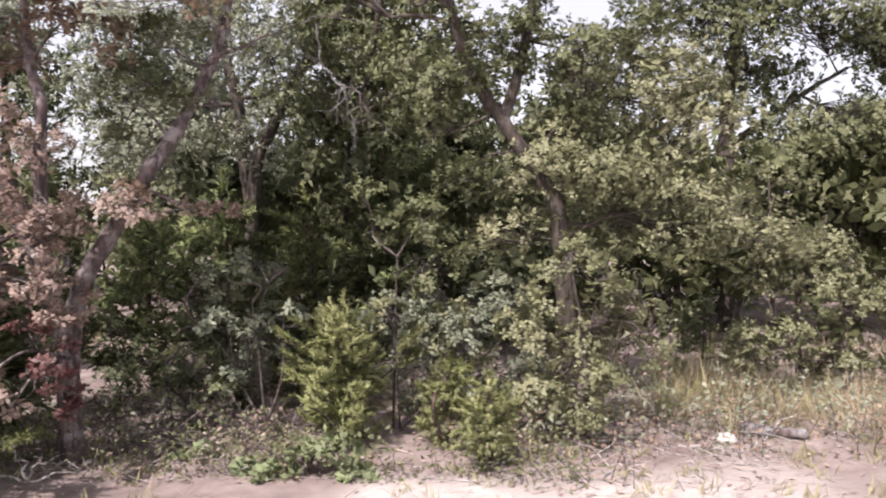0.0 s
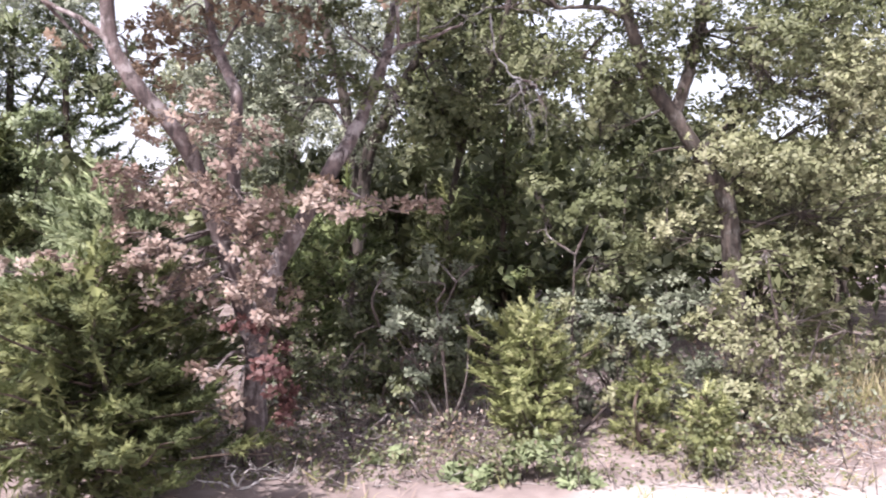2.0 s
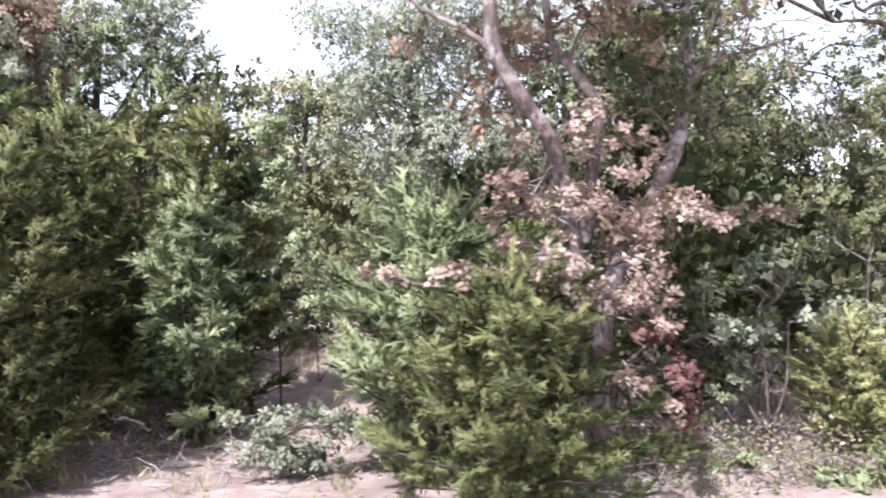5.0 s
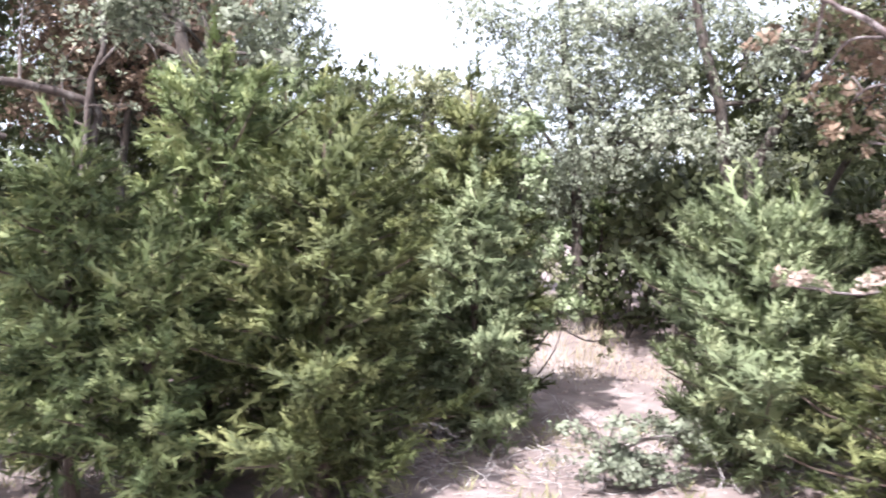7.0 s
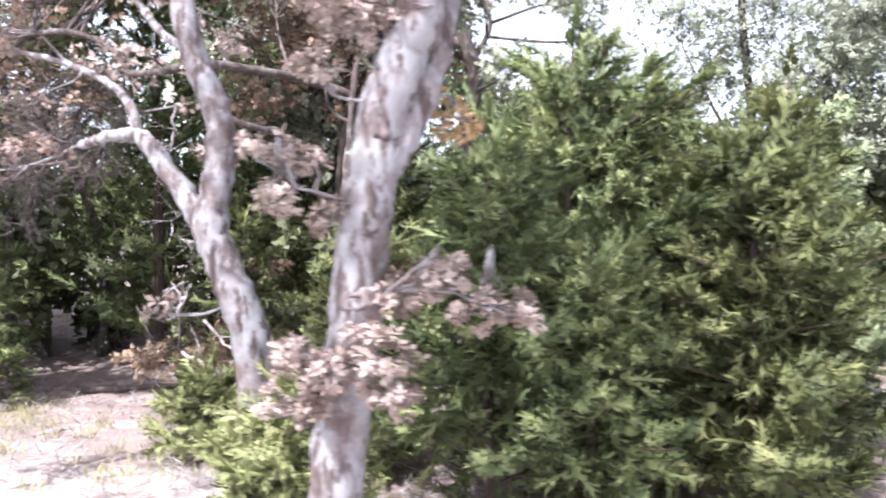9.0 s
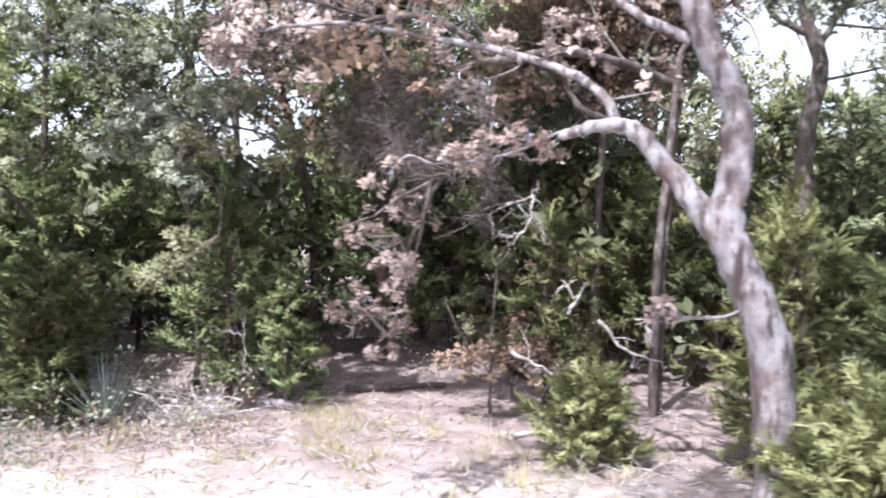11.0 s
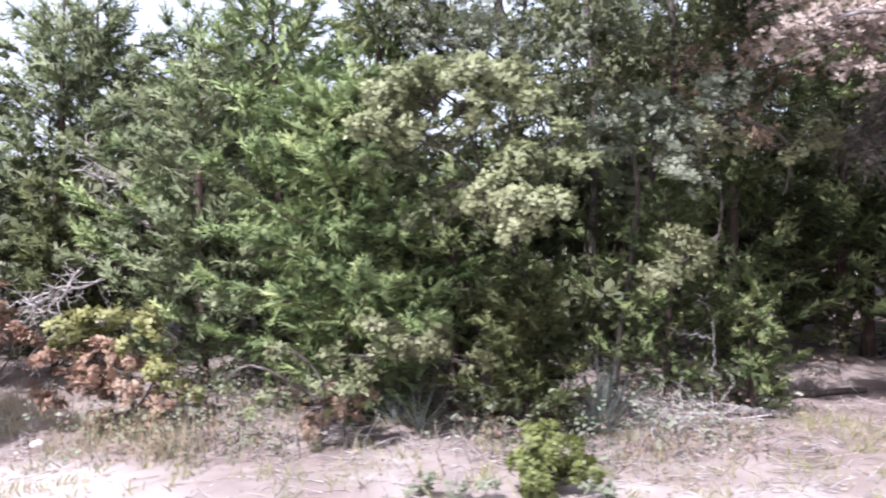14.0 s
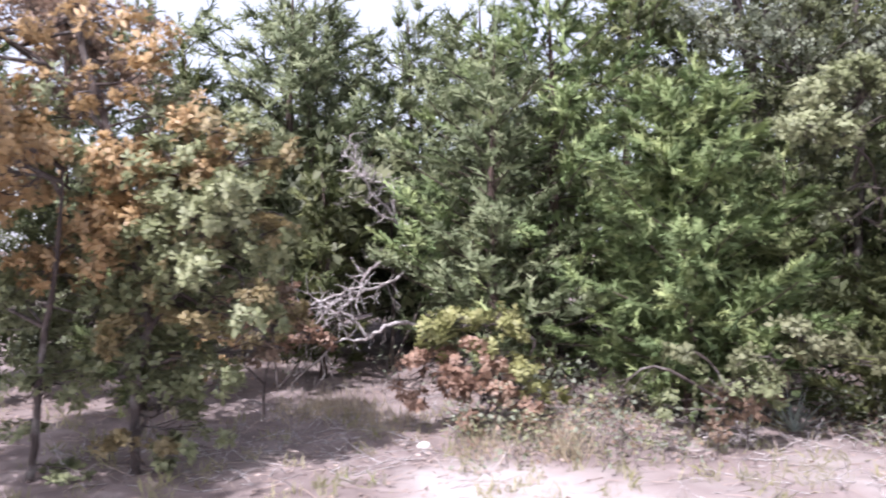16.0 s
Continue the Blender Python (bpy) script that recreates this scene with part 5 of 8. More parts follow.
plant("herb", "low spread of pale green weeds beside the path", "bark", 38,
    limb(0.006, 0.003, (-5.19, 4.60, 0.16), (-5.19, 4.60, 0.23), (-5.19, 4.60, 0.31)),
    crown("grey_leaf", dict(leaf=0.036, dens=46, per=34, clump=0.07),
          (-5.26, 4.60, 0.31, 0.25, 0.19, 0.13, 1), (-4.97, 4.60, 0.27, 0.25, 0.19, 0.13, 1), (-4.79, 4.60, 0.39, 0.21, 0.16, 0.11, 1), (-5.40, 4.60, 0.39, 0.18, 0.14, 0.10, 1),
          (-5.08, 4.60, 0.47, 0.21, 0.16, 0.10, 1), (-4.68, 4.60, 0.28, 0.18, 0.14, 0.11, 1), (-5.11, 4.60, 0.16, 0.21, 0.16, 0.10, 1), (-4.86, 4.60, 0.13, 0.21, 0.15, 0.08, 1)), category="herb")
cedar("dense olive-green cedar at the woods' edge", -6.92, 4.30, 2.3, 0.86, "cedar", 39, taper=0.45, boughs=160, per=36, spray=0.17, group='cedar stand')
cedar("tall dark green cedar in a stand", -7.85, 4.95, 3.08, 1.0, "cedar_dark", 40, taper=0.38, boughs=150, per=36, spray=0.18, group='cedar stand')
cedar("olive-green cedar rising in a stand", -7.20, 5.60, 2.85, 0.85, "cedar", 226, taper=0.4, boughs=120, per=32, spray=0.17, group='cedar stand')
cedar("bushy cedar with a bare lower trunk", -8.37, 4.10, 2.3, 0.8, "cedar_dark", 41, taper=0.5, boughs=120, per=32, spray=0.16, low=0.12, group='cedar stand')
cedar("light green cedar beside the path", -6.05, 5.50, 2.1, 0.50, "cedar_blue", 42, boughs=110, taper=0.5, per=30, spray=0.17, group='cedar stand')
cedar("tall cedar against the sky", -10.9, 9.30, 4.6, 1.4, "cedar_dark", 43, taper=0.45, boughs=140, per=36, spray=0.24, far=True, group='cedar stand')
cedar("tall grey-green cedar rising behind the stand", -7.95, 7.00, 3.1, 0.95, "cedar_blue", 44, taper=0.45, boughs=130, per=34, spray=0.2, far=True, group='cedar stand')
cedar("olive-green cedar in a stand", -7.84, 4.00, 1.7, 0.6, "cedar_dark", 45, boughs=90, per=30, spray=0.15, group='cedar stand')
cedar("tall grey-green cedar rising behind the stand", -9.9, 8.60, 4.2, 1.1, "cedar", 46, taper=0.45, boughs=120, per=34, spray=0.22, far=True, group='cedar stand')
cedar("dark cedar in a stand", -7.05, 6.70, 3.1, 0.9, "cedar", 47, taper=0.5, boughs=100, per=32, spray=0.2, group='cedar stand', far=True)
cedar("tall grey-green cedar far behind the stand", -9.95, 13.2, 7.0, 1.9, "cedar_blue", 209, taper=0.38, boughs=130, per=30, spray=0.32, far=True, group='cedar stand')
cedar("tall dark cedar far behind the stand", -11.7, 12.8, 6.6, 1.8, "cedar_dark", 222, taper=0.38, boughs=120, per=28, spray=0.32, far=True, group='cedar stand')
cedar("tall grey-green cedar far behind the stand", -13.3, 13.6, 6.6, 1.8, "cedar_blue", 223, taper=0.4, boughs=110, per=28, spray=0.32, far=True, group='cedar stand')
cedar("dark cedar behind the path", -4.30, 11.2, 2.2, 0.9, "cedar_dark", 48, boughs=80, per=28, spray=0.2, far=True)
cedar("dark cedar behind the oak", -3.07, 7.20, 1.9, 0.9, "cedar_dark", 49, boughs=80, per=28, spray=0.2, far=True)

# ---- pale oaks ----
thick_oak = plant("oak_tree", "thick pale-barked oak with sprays of dry pinkish leaves", "bark_pale", 50,
    limb(0.115, 0.098, (-9.06, 3.00, 0.10), (-8.99, 3.00, 0.56), (-8.97, 3.00, 0.86), (-8.92, 3.00, 1.20), (-8.89, 3.00, 1.52), (-8.86, 3.00, 1.72), (-8.83, 3.00, 1.90), (-8.79, 3.00, 2.11), (-8.71, 3.00, 2.33), (-8.65, 3.00, 2.50), (-8.60, 3.00, 2.92)),
    limb(0.075, 0.05, (-8.83, 3.00, 1.82), (-8.70, 3.05, 2.05), (-8.59, 3.10, 2.36), (-8.53, 3.20, 2.72), (-8.46, 3.30, 3.10)),
    limb(0.012, 0.004, (-8.86, 2.95, 1.34), (-8.71, 2.90, 1.40), (-8.51, 2.85, 1.40), (-8.36, 2.80, 1.33)),
    limb(0.016, 0.005, (-8.90, 2.95, 1.21), (-8.94, 2.85, 1.16), (-9.02, 2.80, 1.12)),
    limb(0.016, 0.005, (-8.86, 3.00, 1.70), (-8.99, 2.95, 1.77), (-9.13, 2.90, 1.81)),
    crown("pink", dict(leaf=0.029, dens=95, per=58, clump=0.065),
          (-8.65, 2.95, 1.37, 0.14, 0.11, 0.08, 1), (-8.49, 2.95, 1.41, 0.16, 0.13, 0.09, 1), (-8.36, 2.95, 1.32, 0.12, 0.11, 0.09, 1), (-8.25, 2.95, 1.28, 0.10, 0.08, 0.07, 1),
          (-9.02, 2.80, 1.14, 0.15, 0.13, 0.12, 1.2), (-8.84, 2.75, 1.13, 0.17, 0.14, 0.12, 1.2), (-8.71, 2.75, 1.05, 0.13, 0.11, 0.08, 1.1), (-8.92, 2.75, 1.02, 0.13, 0.10, 0.08, 1.1),
          (-9.15, 2.95, 1.82, 0.17, 0.14, 0.11, 1), (-9.24, 2.95, 1.95, 0.10, 0.09, 0.08, 0.9), (-8.99, 2.95, 1.66, 0.10, 0.09, 0.09, 1), (-9.05, 2.95, 1.90, 0.11, 0.10, 0.09, 1),
          (-8.91, 2.95, 2.42, 0.25, 0.21, 0.17, 0.8), (-9.05, 2.95, 2.26, 0.11, 0.10, 0.09, 0.8), (-9.22, 2.95, 0.89, 0.10, 0.10, 0.09, 0.7), (-8.73, 2.95, 2.50, 0.16, 0.14, 0.11, 0.7)),
    crown("orange", dict(leaf=0.042, dens=44, clump=0.06),
          (-8.57, 3.20, 2.09, 0.10, 0.13, 0.16, 0.9)),
    crown("rust", dict(leaf=0.06, dens=26, per=20, clump=0.12),
          (-8.60, 3.00, 3.01, 0.60, 0.40, 0.21, 0.3), (-9.20, 3.00, 2.94, 0.60, 0.40, 0.21, 0.25), (-8.29, 3.00, 3.28, 0.69, 0.46, 0.23, 0.3), (-9.43, 3.00, 3.39, 0.69, 0.46, 0.23, 0.3),
          # masses above z 4 are unseen, added to dapple the ground and cedars
          (-10.6, 1.7, 4.4, 0.9, 0.8, 0.5, 0.35), (-11.8, 2.0, 4.2, 0.9, 0.8, 0.5, 0.4), (-9.4, 1.2, 4.6, 0.8, 0.8, 0.5, 0.8), (-10.2, 2.9, 4.3, 0.8, 0.7, 0.4, 0.6),
          (-8.9, 2.2, 4.5, 0.8, 0.7, 0.4, 0.7)))


def bark_mark(name, label, parent, x, y, z, wide, tall, deep, mat, seed, ring=0.0):
    """A dark scar or a swollen knot on a trunk, uneven in outline."""
    rng = np.random.default_rng(seed)
    bm = bmesh.new()
    bmesh.ops.create_icosphere(bm, subdivisions=3, radius=1.0)
    ph = rng.uniform(0, 6, 4)
    for q in bm.verts:
        az = math.atan2(q.co.z, q.co.x)
        k = 1 + 0.22 * math.sin(2 * az + ph[0]) + 0.16 * math.sin(5 * az + ph[1]) + 0.06 * rng.uniform(-1, 1)
        rim = math.hypot(q.co.x, q.co.z)
        dent = ring * max(0.0, 1 - rim / 0.6)
        q.co = Vector((q.co.x * k * wide, q.co.y * deep + dent * deep * (1 if q.co.y < 0 else 0), q.co.z * k * tall))
    v = np.array([q.co[:] for q in bm.verts]) + np.array([x, y, z])
    f = np.array([[w.index for w in p.verts] for p in bm.faces])
    bm.free()
    return link_mesh(name, v, f, MAT[mat], parent, label, smooth=True)


bark_mark("scar", "dark upright scar in pale bark", thick_oak, -8.825, 2.900, 1.76, 0.018, 0.075, 0.012, "bark", 301)
bark_mark("scar", "small dark scar in pale bark", thick_oak, -8.850, 2.898, 1.68, 0.012, 0.030, 0.010, "bark", 302)
bark_mark("knot", "swollen dark knot under a leafy spray", thick_oak, -8.885, 2.912, 1.36, 0.055, 0.060, 0.034, "bark_mauve", 303, 1.2)
bark_mark("knot", "old branch collar high on the trunk", thick_oak, -8.800, 2.915, 2.06, 0.050, 0.070, 0.026, "bark_mauve", 304, 1.0)
plant("oak_tree", "pale forked oak with crooked limbs and sparse dry leaves", "bark_pale", 51,
    limb(0.115, 0.06, (-9.62, 4.00, 0.60), (-9.67, 4.00, 0.94), (-9.75, 4.00, 1.25), (-9.84, 4.00, 1.47), (-9.91, 4.00, 1.70), (-9.86, 4.00, 2.00), (-9.87, 4.00, 2.30), (-9.99, 4.02, 2.58), (-10.08, 4.05, 2.90), (-10.14, 4.10, 3.28)),
    limb(0.075, 0.028, (-9.90, 4.02, 1.56), (-10.02, 4.07, 1.76), (-10.16, 4.10, 1.95), (-10.31, 4.12, 2.14), (-10.40, 4.15, 2.21), (-10.56, 4.15, 2.21), (-10.74, 4.15, 2.16)),
    limb(0.03, 0.012, (-10.42, 4.20, 2.22), (-10.54, 4.30, 2.44), (-10.88, 4.50, 2.66), (-11.45, 4.80, 2.86), (-12.25, 5.10, 3.07), (-12.95, 5.30, 3.06)),
    limb(0.03, 0.015, (-10.06, 4.10, 2.65), (-10.38, 4.30, 2.90), (-10.66, 4.50, 3.25)),
    limb(0.011, 0.004, (-10.45, 4.20, 2.22), (-10.71, 4.20, 2.20), (-10.97, 4.20, 2.09), (-11.23, 4.20, 2.03), (-11.45, 4.10, 2.01)),
    crown("pink", dict(leaf=0.05, dens=22, per=10),
          (-10.75, 4.40, 2.67, 0.37, 0.26, 0.15, 0.35), (-10.50, 4.40, 3.01, 0.37, 0.27, 0.17, 0.4), (-11.15, 4.40, 2.52, 0.30, 0.23, 0.15, 0.35), (-11.26, 4.40, 2.89, 0.37, 0.29, 0.20, 0.4),
          (-9.87, 4.40, 2.89, 0.20, 0.19, 0.17, 0.3), (-10.15, 4.40, 2.45, 0.17, 0.15, 0.13, 0.3), (-10.15, 4.00, 1.19, 0.12, 0.11, 0.09, 0.8)),
    crown("rose", dict(leaf=0.032, dens=44, per=30, clump=0.07),
          (-11.10, 4.10, 2.07, 0.25, 0.17, 0.08, 1), (-11.36, 4.10, 2.02, 0.19, 0.14, 0.08, 1), (-10.93, 4.10, 2.13, 0.14, 0.11, 0.07, 0.8), (-11.68, 4.10, 1.95, 0.16, 0.12, 0.08, 0.8)),
    crown("rust", dict(leaf=0.06, dens=26, per=20, clump=0.12),
          (-10.68, 4.40, 3.46, 0.88, 0.56, 0.24, 0.7), (-11.77, 4.40, 3.53, 0.88, 0.57, 0.27, 0.7), (-11.94, 4.80, 2.87, 0.44, 0.33, 0.22, 0.5)))
plant("oak_tree", "sparse rusty oak in the woods behind pale oaks", "bark_dark", 52,
    limb(0.05, 0.025, (-10.09, 7.80, 0.36), (-10.06, 7.80, 1.79), (-9.96, 7.80, 2.98), (-9.72, 7.80, 3.81), (-9.54, 7.80, 4.51)),
    limb(0.03, 0.012, (-10.01, 7.80, 2.75), (-10.44, 7.80, 3.29), (-10.80, 7.80, 3.66)),
    limb(0.025, 0.01, (-9.84, 7.80, 3.46), (-9.30, 7.80, 3.74), (-8.89, 7.80, 3.96)),
    crown("rust", dict(leaf=0.06, dens=40, per=26, clump=0.12),
          (-9.48, 7.80, 3.80, 0.66, 0.57, 0.48, 1), (-10.14, 7.80, 3.46, 0.60, 0.54, 0.48, 1), (-8.95, 7.80, 3.85, 0.48, 0.45, 0.42, 1), (-10.50, 7.80, 3.89, 0.60, 0.54, 0.48, 1),
          (-10.93, 7.80, 3.36, 0.48, 0.45, 0.42, 1), (-9.60, 7.80, 3.04, 0.48, 0.42, 0.36, 0.7), (-9.96, 7.80, 4.41, 1.20, 0.78, 0.36, 1)),
    crown("grey_leaf", dict(leaf=0.055, dens=36, per=34, clump=0.12),
          (-9.19, 8.10, 3.57, 0.50, 0.43, 0.37, 1), (-9.87, 8.10, 3.90, 0.56, 0.47, 0.37, 1), (-10.75, 8.10, 2.99, 0.50, 0.43, 0.37, 0.8), (-10.19, 8.10, 2.67, 0.50, 0.43, 0.37, 0.7)))
plant("dead_sapling", "thin bare reddish sapling with crooked top twigs", "bark", 53,
    limb(0.042, 0.02, (-9.78, 6.40, 0.32), (-9.75, 6.40, 1.33), (-9.70, 6.40, 1.86), (-9.64, 6.40, 2.49), (-9.58, 6.40, 3.07), (-9.47, 6.40, 3.36), (-9.50, 6.40, 3.79), (-9.56, 6.40, 4.28)),
    limb(0.016, 0.006, (-9.50, 6.40, 3.21), (-9.21, 6.40, 3.52), (-8.95, 6.40, 3.66), (-8.74, 6.40, 3.47), (-8.58, 6.40, 3.18)),
    limb(0.01, 0.004, (-9.14, 6.40, 3.47), (-9.00, 6.40, 3.35), (-8.90, 6.40, 3.06)),
    limb(0.016, 0.006, (-9.61, 6.40, 2.63), (-9.81, 6.40, 2.78), (-9.86, 6.40, 3.17), (-9.72, 6.40, 3.41)),
    crown("grey_leaf", dict(leaf=0.045, dens=18, per=8),
          (-9.33, 6.40, 2.83, 0.29, 0.27, 0.25, 0.25), (-9.71, 6.40, 3.12, 0.25, 0.27, 0.29, 0.2), (-9.37, 6.40, 2.25, 0.25, 0.25, 0.25, 0.2)))
plant("hanging_vine", "dry pinkish vine leaves hanging from a crooked oak limb", "bark", 54,
    limb(0.009, 0.005, (-11.44, 4.05, 1.91), (-11.47, 4.05, 1.77), (-11.51, 4.05, 1.57), (-11.58, 4.05, 1.33), (-11.67, 4.05, 1.07)),
    limb(0.01, 0.006, (-11.41, 4.10, 1.90), (-11.52, 4.10, 1.68), (-11.59, 4.10, 1.45), (-11.58, 4.10, 1.21)),
    limb(0.009, 0.005, (-11.44, 4.05, 1.91), (-11.60, 4.05, 1.83), (-11.74, 4.05, 1.73)),
    crown("mauve", dict(leaf=0.03, dens=36, per=34, clump=0.07),
          (-11.68, 4.05, 1.51, 0.19, 0.19, 0.20, 0.9), (-11.79, 4.05, 1.24, 0.20, 0.17, 0.14, 0.9), (-11.54, 4.05, 1.33, 0.14, 0.13, 0.12, 0.8), (-11.87, 4.05, 1.07, 0.16, 0.13, 0.11, 0.8),
          (-11.71, 4.05, 1.71, 0.12, 0.12, 0.12, 0.9), (-11.57, 4.05, 1.68, 0.12, 0.12, 0.12, 0.9), (-11.51, 4.05, 1.83, 0.12, 0.11, 0.09, 0.8), (-11.65, 4.05, 1.04, 0.16, 0.12, 0.09, 0.7)), category="vine", rooted=False)
cedar("fuzzy bright green cedar behind pale oaks", -9.20, 5.00, 1.85, 0.55, "cedar_yellow", 55, boughs=80, per=28)
cedar("low yellow-green cedar at the foot of a pale oak", -9.38, 3.62, 0.85, 0.50, "cedar_yellow", 56, boughs=80, per=28, spray=0.15)
cedar("small green cedar among dead sticks", -10.43, 5.20, 0.62, 0.45, "cedar_yellow", 57, boughs=60, per=26, spray=0.14)
cedar("slim cedar behind pale oaks", -10.65, 6.60, 1.9, 0.4, "cedar", 58, boughs=60, per=24, far=True)
cedar("dark cedar in the shade along a trail", -13.43, 9.50, 3.2, 1.2, "cedar_dark", 59, boughs=100, per=32, spray=0.24, far=True)
cedar("dark cedar in the shade along a trail", -14.92, 9.00, 3, 1.1, "cedar_dark", 60, boughs=100, per=32, spray=0.24, far=True)
cedar("dark cedar in the shade along a trail", -11.69, 9.80, 3.2, 1.1, "cedar_dark", 61, boughs=100, per=32, spray=0.24, far=True)
cedar("green cedar behind pale oaks", -8.32, 7.50, 3.2, 0.9, "cedar", 62, boughs=100, per=30, spray=0.2, far=True)
cedar("olive cedar behind a bare sapling", -9.60, 8.20, 2.3, 1.1, "cedar", 63, boughs=100, per=30, spray=0.2, far=True)
dead_branch("dead_branch", "grey tangle of bare twigs on a crooked oak limb", [[(-10.85, 4.30, 2.05), (-11.09, 4.30, 2.08), (-11.29, 4.30, 1.99), (-11.50, 4.30, 1.90)], [(-11.06, 4.30, 2.08), (-11.14, 4.30, 1.90), (-11.20, 4.30, 1.71)], [(-10.91, 4.30, 2.20), (-11.09, 4.30, 2.29), (-11.21, 4.30, 2.45)], [(-11.35, 4.30, 1.96), (-11.56, 4.30, 1.99), (-11.65, 4.30, 2.15)]], 64, 46, 0.009, spreadout=0.3, mat='bark')
cedar("grey-green cedar behind an orange oak", -22.62, 7.60, 4.3, 1, "cedar_blue", 65, boughs=90, per=32, spray=0.22, far=True)
cedar("dark cedar behind an orange oak", -23.34, 7.00, 4.2, 1.1, "cedar_dark", 66, boughs=90, per=32, spray=0.22, far=True)

# ---- dark hollow and yellowing oaks ----
plant("oak_tree", "oak limb over a dark hollow with dry pink leaves", "bark", 67,
    limb(0.05, 0.022, (-9.74, 6.47, 0.31), (-9.71, 6.47, 1.33), (-9.66, 6.47, 1.87), (-9.61, 6.47, 2.50), (-9.59, 6.47, 2.84), (-9.95, 6.20, 2.97), (-10.29, 5.90, 2.99), (-10.65, 5.70, 3.00), (-10.95, 5.60, 2.93), (-11.21, 5.60, 2.92), (-11.33, 5.60, 3.10), (-11.66, 5.60, 3.25), (-12.02, 5.60, 3.24)),
    limb(0.03, 0.012, (-10.12, 6.00, 2.50), (-10.41, 5.80, 2.56), (-10.55, 5.80, 2.73), (-10.61, 5.80, 2.98)),
    crown("pink", dict(),
          (-12.67, 5.50, 2.99, 0.46, 0.38, 0.30, 1), (-12.27, 5.50, 3.14, 0.38, 0.30, 0.21, 1), (-12.96, 5.50, 3.08, 0.21, 0.21, 0.21, 0.8), (-12.47, 5.50, 2.78, 0.25, 0.19, 0.13, 0.8),
          (-10.98, 5.50, 3.03, 0.25, 0.18, 0.11, 0.6), (-10.61, 5.50, 3.06, 0.30, 0.21, 0.13, 0.5), (-10.74, 6.00, 2.28, 0.21, 0.16, 0.11, 0.6), (-11.45, 5.50, 3.00, 0.17, 0.15, 0.13, 0.5)),
    # masses above z 4 here are an added unseen ceiling shading the hollow
    crown("rust", dict(leaf=0.05, dens=20, per=9),
          (-11.86, 5.60, 2.87, 0.39, 0.32, 0.26, 0.4), (-11.86, 5.60, 3.64, 1.29, 0.79, 0.30, 0.7), (-11.54, 5.60, 2.63, 0.26, 0.26, 0.26, 0.3), (-13.3, 6.2, 4.3, 0.9, 0.8, 0.45, 1),
          (-12.4, 6.6, 4.4, 0.9, 0.8, 0.45, 1), (-11.5, 7.0, 4.4, 0.9, 0.8, 0.45, 1), (-12.3, 8.2, 4.6, 0.9, 0.8, 0.45, 1), (-11.2, 5.6, 4.3, 0.8, 0.7, 0.4, 0.8)),
    # more unseen masses, added to darken the hollow
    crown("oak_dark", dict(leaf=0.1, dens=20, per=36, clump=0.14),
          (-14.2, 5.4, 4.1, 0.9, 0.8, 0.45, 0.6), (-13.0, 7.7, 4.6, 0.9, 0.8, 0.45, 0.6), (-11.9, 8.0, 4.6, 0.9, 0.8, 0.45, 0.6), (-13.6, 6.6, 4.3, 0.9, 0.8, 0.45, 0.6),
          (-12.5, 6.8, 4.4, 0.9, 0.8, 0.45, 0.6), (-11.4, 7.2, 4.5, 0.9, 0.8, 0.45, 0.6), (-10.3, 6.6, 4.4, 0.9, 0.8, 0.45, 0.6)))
dead_branch("dead_branch", "grey drooping dead twigs hung with lichen", [[(-11.48, 5.90, 3.15), (-11.69, 5.90, 2.81), (-11.98, 5.90, 2.47), (-12.24, 5.90, 2.17)], [(-11.61, 5.90, 3.07), (-11.77, 5.90, 2.68), (-11.85, 5.90, 2.30)], [(-11.40, 5.90, 2.98), (-11.44, 5.90, 2.64), (-11.60, 5.90, 2.34), (-11.68, 5.90, 2.21)], [(-11.73, 5.90, 3.03), (-12.03, 5.90, 2.73), (-12.33, 5.90, 2.35)]], 68, 130, 0.012, spreadout=0.4, mat='bark')
dead_branch("dead_branch", "pale crooked dead branches leaning by a pink bush", [[(-11.11, 6.20, 2.77), (-11.15, 6.20, 2.46), (-11.28, 6.20, 2.15)], [(-10.75, 6.20, 2.01), (-10.88, 6.20, 1.92), (-11.23, 6.20, 1.79)], [(-10.80, 6.20, 1.96), (-10.84, 6.20, 1.69), (-11.01, 6.20, 1.60)]], 69, 12, 0.012)
plant("shrub", "dry tan bush beside a dark hollow", "bark", 70,
    limb(0.016, 0.006, (-11.15, 6.30, 0.36), (-11.13, 6.30, 0.77), (-11.09, 6.30, 1.33)),
    limb(0.01, 0.005, (-11.14, 6.30, 0.45), (-11.38, 6.30, 0.77), (-11.52, 6.30, 1.05)),
    crown("rust", dict(leaf=0.045, dens=26),
          (-11.09, 6.20, 0.65, 0.38, 0.29, 0.19, 0.8), (-10.74, 6.20, 0.57, 0.29, 0.21, 0.14, 0.6), (-11.40, 6.20, 0.51, 0.24, 0.18, 0.12, 0.6)), category="shrub")
